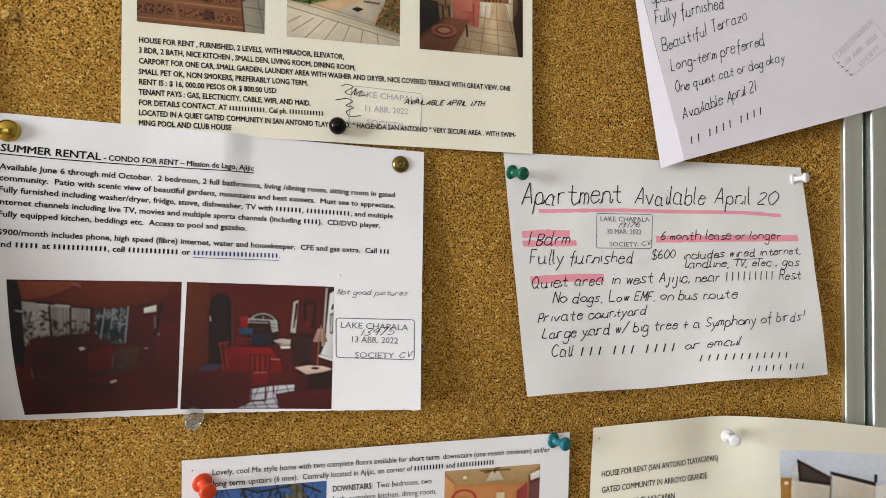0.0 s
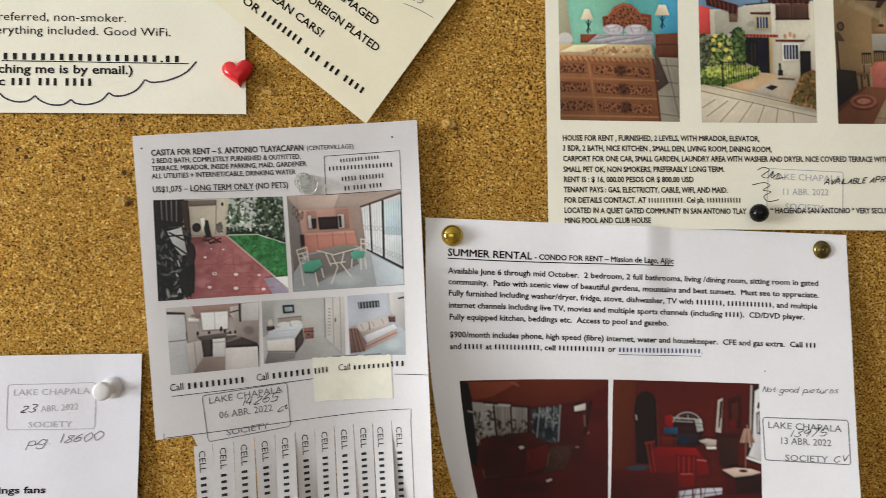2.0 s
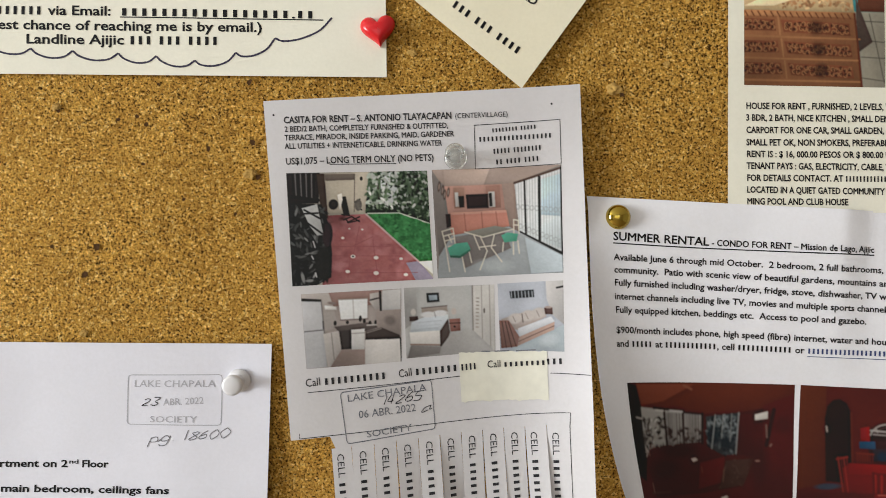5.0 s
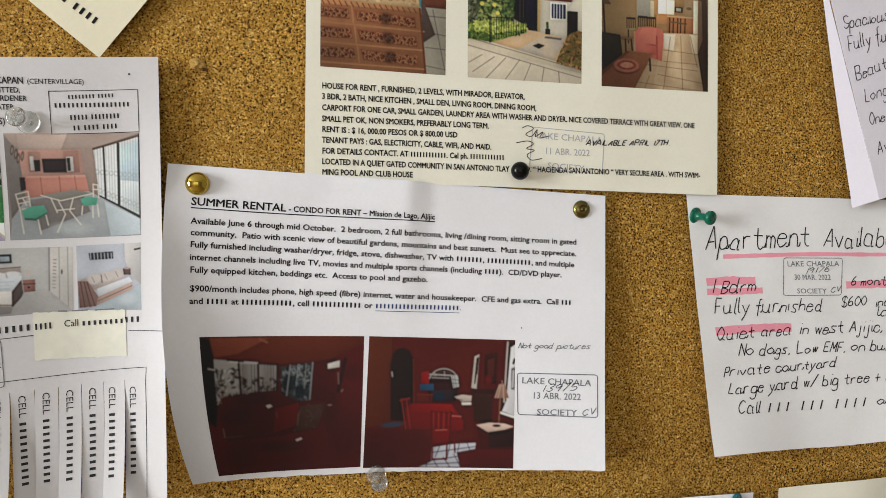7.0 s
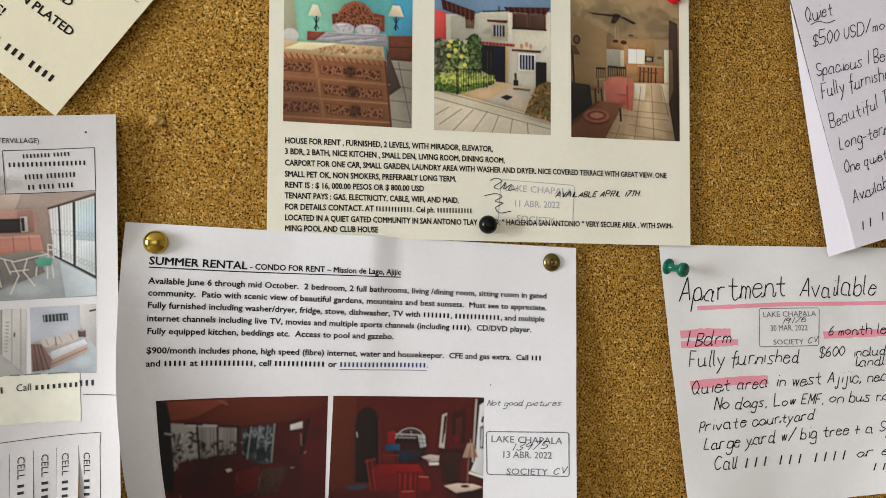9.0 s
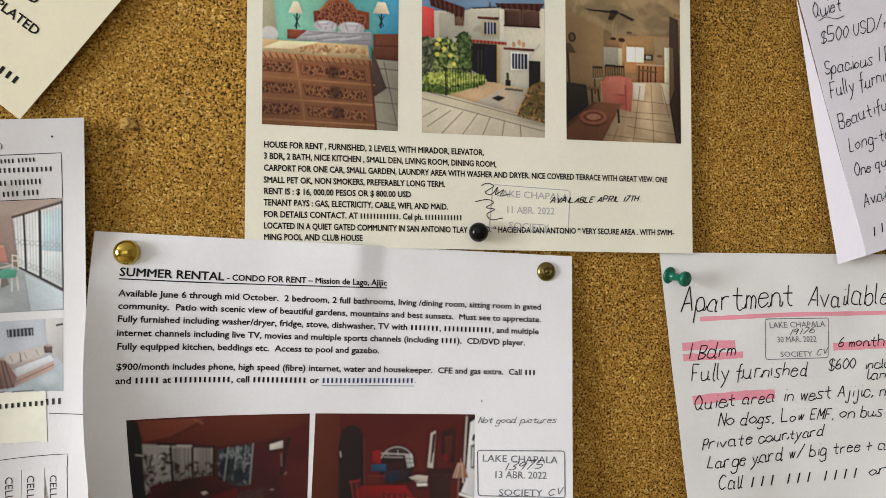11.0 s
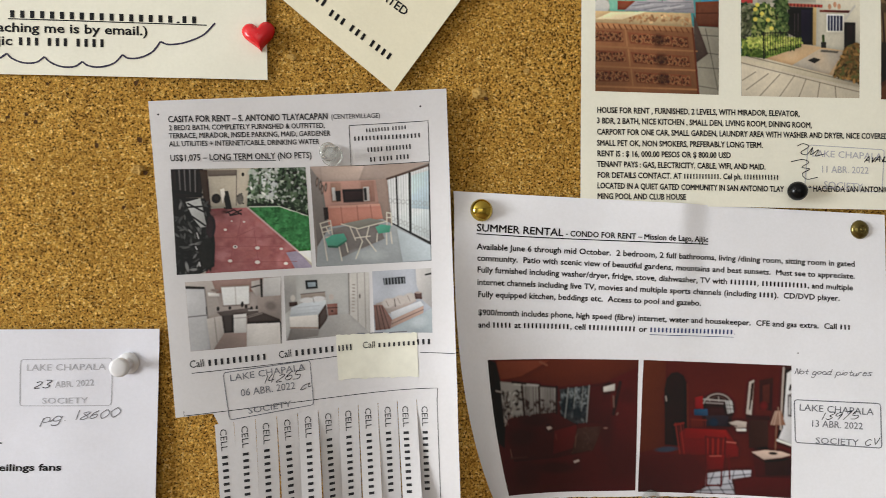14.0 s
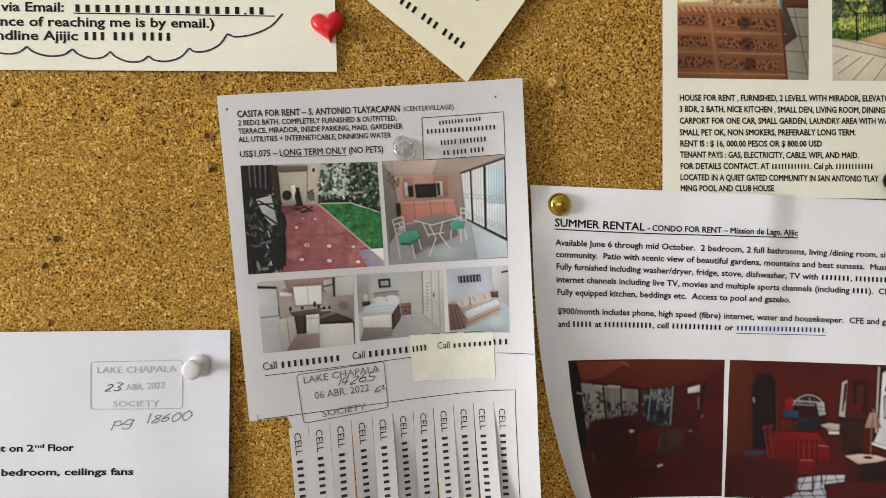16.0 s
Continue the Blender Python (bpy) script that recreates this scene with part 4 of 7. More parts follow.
    p.oval(162, 612, 68, 42, (92, 50, 36))
    p.oval(162, 604, 66, 40, (160, 98, 70), 0.3)
    p.oval(162, 602, 50, 27, (120, 62, 46), 0.3)
    p.oval(163, 602, 34, 17, (176, 120, 90), 0.4)
    p.shade(60, 640, 200, 200, 0.6)
    p.shade(600, 600, 120, 300, 0.65)
    p.shade(60, 200, 120, 250, 0.75)
    p.shade(370, 240, 90, 80, 1.25)
    p.shade(440, 450, 70, 120, 1.45)
    p.shade(470, 620, 60, 90, 1.2)
    p.shade(300, 60, 200, 120, 0.85)
    p.lay(s, quad, parent, "colour photo of a living room with a red armchair", 0.82, 0.8, 0.2, 2)


def photo_patio(s, quad, parent):
    p = Picture([(22, 33), (745, 10), (780, 560), (80, 610)], 140, 110, 4)
    p.fill((186, 178, 164), 0.05)
    p.poly([(215, 35), (440, 20), (440, 235), (240, 240)], (186, 176, 158))
    p.poly([(215, 35), (372, 30), (370, 62), (222, 70)], (120, 108, 98))
    p.line(370, 35, 372, 225, 4, (110, 100, 92))
    p.oval(404, 55, 7, 10, (40, 40, 40))
    p.poly([(440, 25), (750, 8), (765, 280), (600, 228), (430, 232)], (104, 122, 100), 0.55, 80)
    p.poly([(503, 22), (590, 20), (592, 185), (508, 190)], (206, 210, 210), 0.12, 60)
    p.poly([(600, 15), (750, 5), (758, 200), (605, 200)], (84, 106, 82), 0.6, 80)
    for a in ((485, 30, 498, 190), (536, 72, 520, 190)):
        p.line(*a, 9, (86, 80, 70))
    p.poly([(430, 176), (600, 190), (760, 225), (765, 282), (600, 228), (430, 232)], (52, 66, 52), 0.6, 80)
    p.leaves([(440, 25), (750, 8), (765, 240), (600, 205), (430, 200)], 420, 13, [(34, 46, 34), (64, 84, 60), (104, 124, 96), (176, 184, 172), (214, 216, 210)])
    p.leaves([(590, 15), (750, 5), (760, 235), (592, 205)], 160, 13, [(30, 42, 30), (52, 72, 50), (88, 108, 80)])
    p.leaves([(430, 176), (600, 190), (760, 225), (765, 282), (600, 228), (430, 232)], 130, 9, [(40, 54, 40), (70, 88, 64), (132, 148, 122)])
    p.poly([(430, 236), (600, 228), (768, 280), (780, 468), (705, 472), (520, 310)], (36, 128, 66), 0.18, 70)
    p.line(600, 227, 766, 280, 6, (222, 226, 212))
    p.speckle([(430, 236), (600, 228), (768, 280), (780, 468), (705, 472), (520, 310)], (28, 112, 56), 40, 0.35, 0.8)
    p.speckle([(430, 236), (600, 228), (768, 280), (780, 468), (705, 472), (520, 310)], (56, 148, 80), 40, 0.2, 0.7)
    p.line(440, 232, 600, 227, 5, (196, 206, 190))
    p.poly([(225, 248), (430, 236), (705, 472), (785, 570), (225, 612), (238, 400)], (162, 98, 96), 0.1, 40)
    p.poly([(230, 248), (330, 240), (350, 262), (240, 290)], (92, 46, 44))
    p.speckle([(225, 248), (430, 236), (705, 472), (785, 570), (225, 612), (238, 400)], (178, 118, 120), 12, 0.35, 0.5)
    p.speckle([(225, 248), (430, 236), (705, 472), (785, 570), (225, 612), (238, 400)], (150, 86, 88), 18, 0.25, 0.6)
    p.poly([(640, 480), (705, 470), (785, 560), (700, 585)], (150, 140, 158), 0.1)
    p.poly([(700, 472), (780, 466), (785, 540)], (216, 214, 206))
    p.line(432, 236, 705, 472, 9, (192, 170, 164))
    for a in ((240, 452, 620, 446), (220, 540, 700, 528), (270, 405, 560, 398), (360, 430, 350, 560), (470, 370, 500, 560), (400, 300, 372, 450), (470, 350, 370, 400)):
        p.line(*a, 2.5, (142, 80, 82))
    for x, y, r in ((372, 453, 12), (488, 457, 12), (348, 530, 11), (490, 535, 13), (640, 540, 11), (318, 360, 8), (415, 315, 6), (615, 460, 9), (350, 312, 5)):
        p.oval(x, y, r, r * 0.75, (218, 204, 198))
    p.oval(372, 453, 5, 4, (50, 40, 40))
    for a in ((300, 150, 322, 245), (322, 150, 345, 240), (310, 240, 350, 245), (320, 268, 360, 250), (340, 280, 400, 250), (350, 280, 398, 268), (360, 250, 400, 275), (375, 175, 400, 160), (385, 200, 410, 215), (330, 262, 345, 282)):
        p.line(*a, 6, (42, 36, 36))
    p.poly([(300, 150), (328, 148), (350, 242), (322, 244)], (48, 42, 42), 0.2)
    p.poly([(285, 140), (306, 132), (312, 165), (300, 220), (292, 180)], (216, 210, 200))
    p.oval(266, 190, 24, 26, (58, 50, 46), 0.3)
    p.oval(392, 190, 18, 30, (110, 104, 96), 0.4)
    p.poly([(22, 33), (192, 28), (192, 185), (40, 195)], (58, 50, 50), 0.2)
    for k in range(9):
        p.line(52 + 14 * k, 34, 66 + 13 * k, 160, 4, (150, 146, 144) if k % 2 else (28, 24, 24))
    p.line(30, 150, 190, 170, 16, (36, 32, 32))
    p.poly([(176, 34), (216, 34), (242, 262), (210, 262)], (78, 62, 52), 0.1)
    p.poly([(40, 190), (112, 190), (206, 190), (250, 300), (268, 440), (268, 560), (190, 606), (78, 612)], (48, 48, 48), 0.5, 40)
    p.speckle([(40, 190), (206, 190), (250, 300), (268, 560), (190, 606), (78, 612)], (14, 14, 14), 22, 0.55, 2.0)
    p.leaves([(45, 195), (206, 195), (245, 300), (262, 555), (190, 600), (82, 606)], 170, 20, [(14, 14, 14), (26, 27, 26), (54, 55, 54), (96, 97, 95), (150, 150, 148)], 0.3)
    p.poly([(108, 212), (184, 190), (222, 345), (190, 350), (150, 300)], (206, 206, 204), 0.06)
    for a in ((120, 220, 200, 262), (130, 280, 215, 340), (118, 240, 190, 235), (150, 330, 190, 400)):
        p.line(*a, 9, (46, 46, 46))
    p.oval(243, 345, 24, 62, (62, 48, 52), 0.2)
    p.oval(225, 490, 40, 85, (46, 46, 44), 0.25)
    for a in ((172, 380, 182, 410), (168, 455, 176, 470), (190, 540, 196, 560)):
        p.line(*a, 6, (206, 204, 204))
    p.shade(60, 150, 160, 200, 0.7)
    p.shade(300, 270, 90, 50, 0.7)
    p.shade(680, 530, 130, 80, 1.25)
    p.shade(500, 330, 120, 60, 1.1)
    p.shade(640, 130, 120, 120, 0.85)
    p.lay(s, quad, parent, "colour photo of a tiled garden path and lawn", 0.8, 0.75, 0.3, 2)


def photo_dining(s, quad, parent):
    p = Picture([(520, 45), (963, 15), (978, 380), (545, 408)], 130, 110, 5)
    p.fill((160, 148, 140), 0.04)
    p.poly([(520, 45), (963, 15), (800, 82), (560, 102)], (190, 166, 152), 0.03)
    p.poly([(560, 45), (720, 32), (700, 88), (566, 98)], (204, 178, 162), 0.03)
    p.poly([(520, 58), (566, 98), (588, 270), (548, 335)], (140, 130, 124), 0.04)
    p.poly([(564, 98), (770, 84), (782, 215), (588, 252)], (200, 148, 128), 0.04)
    p.poly([(762, 84), (806, 78), (826, 246), (786, 232)], (164, 138, 124), 0.04)
    # Mirrors either side of a wall-hung screen, over a low sideboard.
    p.poly([(594, 102), (632, 99), (636, 168), (600, 172)], (176, 132, 110), 0.05)
    p.poly([(600, 118), (612, 117), (616, 164), (604, 166)], (206, 202, 198), 0.04)
    p.poly([(612, 130), (632, 128), (634, 166), (618, 168)], (46, 36, 36), 0.06)
    p.poly([(706, 92), (756, 88), (762, 164), (712, 168)], (178, 128, 108), 0.05)
    p.poly([(716, 112), (738, 110), (742, 162), (720, 164)], (212, 206, 200), 0.04)
    p.poly([(718, 116), (728, 115), (732, 160), (722, 161)], (40, 32, 32), 0.06)
    p.poly([(638, 123), (716, 118), (719, 167), (644, 172)], (62, 44, 46), 0.06)
    p.line(646, 170, 716, 165, 3, (112, 82, 76))
    p.poly([(586, 186), (780, 172), (792, 226), (592, 262)], (204, 130, 104), 0.05)
    p.poly([(586, 186), (780, 172), (781, 180), (588, 194)], (218, 156, 130), 0.04)
    for a in ((634, 188, 642, 250), (694, 182, 700, 240), (744, 178, 752, 230)):
        p.line(*a, 2.5, (150, 88, 72))
    p.poly([(569, 192), (586, 190), (590, 232), (574, 238)], (64, 46, 46), 0.06)
    for x, y in ((546, 100), (558, 112), (566, 126), (578, 118)):
        p.dab(x, y, 5, 17, 0.1, (96, 72, 62), 0.5)
        p.dab(x, y, 2.5, 11, 0.1, (170, 146, 132), 0.6)
    # Sliding doors behind an ironwork grille.
    p.poly([(806, 80), (962, 28), (976, 316), (828, 246)], (224, 229, 229), 0.03)
    p.poly([(896, 66), (966, 44), (970, 190), (900, 186)], (186, 210, 222), 0.05)
    p.poly([(900, 186), (970, 190), (974, 300), (902, 270)], (206, 216, 218), 0.05)
    for k in range(17):
        x = 810 + 9.4 * k
        p.line(x, 82 - 3.1 * k, x + 8, 244 + 4.2 * k, 1.5, (150, 152, 152))
    for k in range(10):
        p.arc(820 + 16 * k, 160 + 1.0 * k, 6, 8, 0, 6.2, 1.6, (158, 160, 160))
        p.arc(830 + 15 * k, 226 + 5.4 * k, 6, 8, 0, 6.2, 1.6, (158, 160, 160))
    p.line(806, 80, 962, 26, 8, (112, 90, 80))
    p.line(840, 72, 850, 250, 6, (48, 40, 40))
    p.line(890, 58, 897, 272, 8, (44, 37, 37))
    p.line(966, 26, 978, 318, 14, (42, 35, 35))
    p.line(826, 246, 978, 318, 11, (48, 40, 40))
    # Polished floor.
    p.poly([(545, 408), (549, 334), (592, 262), (790, 228), (828, 246), (978, 322), (978, 384)], (164, 170, 172), 0.04)
    p.poly([(846, 262), (972, 322), (976, 376), (870, 386)], (196, 208, 214), 0.04)
    p.poly([(596, 268), (770, 236), (800, 300), (640, 372)], (132, 124, 120), 0.06)
    p.dab(740, 360, 60, 20, 0.0, (190, 196, 198), 0.9, 0.6)
    p.poly([(636, 250), (742, 226), (806, 236), (700, 266)], (142, 138, 126), 0.05)
    cream = (232, 220, 198)
    for a in ((636, 250, 700, 266), (700, 266, 806, 236), (690, 262, 716, 312), (716, 312, 692, 376), (740, 256, 730, 300), (730, 300, 768, 348), (690, 300, 745, 292), (668, 258, 690, 308), (558, 250, 572, 302), (572, 302, 586, 384), (596, 240, 604, 290), (558, 250, 596, 238), (563, 266, 600, 255), (568, 282, 602, 272), (580, 300, 634, 290), (628, 330, 640, 384), (652, 312, 662, 352), (580, 262, 592, 286), (806, 204, 822, 206), (822, 206, 826, 250), (806, 222, 824, 222), (822, 276, 828, 318), (806, 280, 808, 322), (772, 282, 770, 312), (806, 204, 808, 250)):
        p.line(*a, 3.6, cream)
    p.poly([(578, 306), (604, 290), (646, 284), (658, 306), (622, 330), (586, 330)], (46, 172, 142), 0.06)
    p.poly([(586, 330), (622, 330), (657, 306), (656, 314), (622, 338), (588, 337)], (30, 120, 98), 0.05)
    p.poly([(764, 258), (786, 248), (822, 252), (818, 276), (776, 282)], (46, 168, 138), 0.06)
    p.shade(560, 250, 60, 120, 0.85)
    p.shade(640, 330, 80, 50, 0.9)
    p.lay(s, quad, parent, "colour photo of a dining corner with green chairs", 0.66, 0.68, 0.2, 3)


def photo_kitchen(s, quad, parent):
    p = Picture([(72, 470), (412, 442), (427, 690), (95, 725)], 95, 70, 6)
    p.fill((186, 168, 158), 0.03)
    p.poly([(160, 462), (348, 448), (332, 500), (182, 508)], (178, 132, 116), 0.04)
    p.poly([(72, 470), (165, 462), (182, 508), (200, 578), (150, 600), (80, 600)], (192, 178, 168), 0.03)
    p.poly([(152, 506), (192, 510), (194, 520), (154, 520)], (222, 216, 210), 0.03)
    p.dab(176, 498, 14, 5, 0.1, (150, 128, 118), 0.6)
    p.poly([(74, 490), (140, 490), (152, 602), (168, 716), (95, 725)], (190, 189, 192), 0.03)
    p.poly([(74, 484), (142, 486), (140, 494), (74, 494)], (66, 58, 56), 0.05)
    p.line(86, 598, 152, 590, 3, (104, 98, 98))
    p.line(141, 492, 168, 712, 4, (134, 126, 124))
    p.line(148, 560, 150, 586, 3, (70, 64, 64))
    p.poly([(198, 485), (298, 478), (300, 548), (210, 555)], (236, 236, 234), 0.02)
    p.line(248, 482, 254, 552, 3, (176, 168, 164))
    p.line(198, 485, 298, 478, 4, (160, 140, 130))
    p.line(208, 555, 302, 548, 4, (140, 120, 112))
    p.poly([(186, 578), (300, 560), (352, 572), (300, 590), (202, 594)], (112, 96, 90), 0.08)
    for x, y, h in ((190, 566, 14), (232, 562, 10), (276, 548, 18), (290, 556, 12), (310, 562, 12), (330, 560, 14)):
        p.dab(x, y, 5, h * 0.6, 0.0, (64, 54, 52), 0.4)
    p.line(300, 570, 350, 566, 4, (206, 196, 188))
    p.poly([(204, 592), (246, 587), (250, 652), (214, 656)], (80, 68, 64), 0.08)
    p.poly([(246, 587), (292, 582), (295, 652), (250, 658)], (216, 212, 208), 0.03)
    p.line(248, 600, 292, 596, 2.5, (150, 142, 138))
    p.poly([(306, 462), (336, 456), (340, 512), (326, 516), (306, 490)], (196, 184, 176), 0.05)
    p.line(308, 484, 336, 476, 5, (88, 76, 72))
    p.line(340, 454, 346, 518, 7, (62, 54, 52))
    p.poly([(348, 450), (412, 443), (414, 512), (350, 518)], (210, 206, 204), 0.03)
    p.poly([(330, 522), (414, 513), (418, 606), (352, 590), (334, 572)], (158, 140, 130), 0.05)
    p.dab(380, 552, 20, 16, 0.2, (120, 104, 98), 0.7, 0.7)
    p.poly([(296, 592), (350, 576), (416, 600), (420, 613), (296, 620)], (84, 68, 62), 0.06)
    p.line(300, 596, 350, 580, 3, (150, 134, 126))
    p.poly([(296, 620), (420, 613), (427, 690), (298, 704)], (210, 203, 197), 0.02)
    p.line(420, 612, 428, 690, 6, (40, 34, 34))
    p.poly([(150, 604), (202, 592), (214, 656), (178, 718), (168, 716)], (184, 174, 166), 0.03)
    p.line(178, 600, 190, 690, 2.5, (130, 120, 114))
    p.poly([(214, 656), (295, 652), (298, 704), (176, 718)], (148, 122, 110), 0.05)
    p.shade(240, 690, 60, 30, 0.88)
    p.lay(s, quad, parent, "colour photo of a small kitchen", 0.68, 0.5, 0.25, 3)


def photo_guest_room(s, quad, parent):
    p = Picture([(428, 447), (745, 422), (755, 640), (440, 690)], 90, 70, 7)
    p.fill((194, 193, 190), 0.02)
    p.poly([(428, 447), (472, 443), (476, 556), (436, 588)], (176, 173, 169), 0.03)
    p.poly([(506, 462), (550, 458), (553, 490), (510, 495)], (44, 50, 58), 0.05)
    p.poly([(514, 469), (544, 466), (546, 483), (517, 487)], (146, 166, 180), 0.08)
    p.line(512, 494, 554, 489, 2.5, (150, 148, 146))
    p.poly([(490, 514), (580, 501), (584, 532), (494, 547)], (168, 150, 136), 0.04)
    p.line(490, 514, 580, 501, 3, (120, 102, 92))
    p.dab(462, 530, 9, 12, 0.0, (214, 204, 194), 0.4)
    p.poly([(448, 546), (478, 542), (480, 556), (450, 562)], (96, 72, 62), 0.08)
    p.dab(604, 519, 9, 11, 0.0, (206, 188, 176), 0.4)
    p.poly([(588, 546), (627, 541), (629, 582), (594, 588)], (160, 94, 72), 0.06)
    p.line(590, 560, 628, 556, 3, (96, 54, 44))
    p.dab(608, 570, 4, 3, 0.0, (70, 40, 34), 0.5)
    p.poly([(452, 600), (456, 566), (500, 544), (584, 530), (586, 562), (562, 600)], (202, 212, 222), 0.03)
    for a in ((470, 566, 560, 552), (466, 578, 556, 566), (462, 590, 548, 578)):
        p.line(*a, 2, (184, 194, 206))
    p.dab(514, 535, 26, 10, -0.1, (220, 219, 221), 0.4)
    p.dab(556, 528, 26, 10, -0.1, (224, 223, 225), 0.4)
    p.line(536, 526, 540, 542, 2.5, (150, 146, 146))
    p.poly([(450, 600), (556, 586), (561, 636), (455, 642)], (226, 219, 211), 0.02)
    p.line(455, 641, 561, 635, 5, (168, 132, 106))
    p.poly([(584, 544), (592, 590), (572, 646), (558, 640), (556, 588)], (98, 78, 72), 0.08)
    p.poly([(440, 692), (456, 646), (562, 640), (600, 588), (672, 575), (756, 642)], (172, 168, 164), 0.03)
    p.poly([(455, 644), (562, 640), (556, 664), (444, 690)], (132, 124, 120), 0.05)
    p.poly([(668, 430), (748, 421), (757, 640), (674, 577)], (206, 200, 192), 0.03)
    p.line(668, 430, 674, 577, 4, (146, 136, 126))
    for a in ((700, 427, 708, 602), (728, 424, 738, 624)):
        p.line(*a, 2.5, (150, 140, 130))
    for k in range(9):
        p.line(684, 470 + 12 * k, 692, 470 + 12 * k, 4, (166, 152, 140))
    p.dab(712, 510, 3, 9, 0.0, (120, 108, 100), 0.5)
    p.shade(440, 520, 40, 80, 0.9)
    p.lay(s, quad, parent, "colour photo of a bedroom with a white bed", 0.68, 0.5, 0.22, 3)


def photo_sofa(s, quad, parent):
    p = Picture([(760, 420), (985, 408), (992, 650), (770, 650)], 70, 72, 8)
    p.fill((184, 190, 204), 0.02)
    p.poly([(926, 410), (988, 406), (992, 560), (950, 525), (930, 470)], (194, 188, 184), 0.03)
    p.poly([(802, 446), (886, 440), (888, 466), (806, 471)], (64, 70, 78), 0.08)
    for k in range(7):
        p.line(808 + 12 * k, 446, 810 + 12 * k, 468, 3, (164, 172, 182))
    p.poly([(796, 655), (830, 630), (956, 574), (995, 556), (995, 655)], (170, 186, 194), 0.03)
    p.dab(940, 610, 30, 20, -0.2, (192, 204, 210), 0.9, 0.7)
    p.poly([(772, 542), (840, 521), (922, 504), (930, 532), (838, 580), (800, 574)], (186, 168, 158), 0.05)
    for x, y in ((822, 540), (866, 529), (904, 520)):
        p.dab(x, y, 24, 18, -0.2, (202, 188, 178), 0.35)
        p.line(x - 8, y - 8, x + 2, y + 12, 2.5, (150, 134, 126))
    p.line(846, 524, 850, 552, 3, (112, 96, 90))
    p.poly([(832, 574), (946, 531), (958, 548), (838, 602)], (206, 208, 214), 0.03)
    p.poly([(838, 602), (958, 549), (957, 576), (832, 634)], (188, 148, 126), 0.04)
    p.line(836, 618, 957, 563, 2.5, (128, 92, 76))
    p.poly([(766, 546), (800, 546), (838, 602), (831, 636), (774, 642)], (142, 96, 80), 0.06)
    for a in ((776, 550, 792, 640), (788, 550, 810, 638), (798, 552, 826, 634)):
        p.line(*a, 3, (98, 64, 54))
    p.poly([(922, 502), (950, 500), (952, 524), (926, 524)], (112, 78, 70), 0.06)
    p.dab(936, 500, 12, 4, 0.0, (176, 150, 138), 0.5)
    p.line(964, 433, 988, 428, 6, (62, 58, 58))
    p.shade(790, 610, 40, 50, 0.85)
    p.lay(s, quad, parent, "colour photo of a pale sofa against a wall", 0.68, 0.52, 0.22, 3)


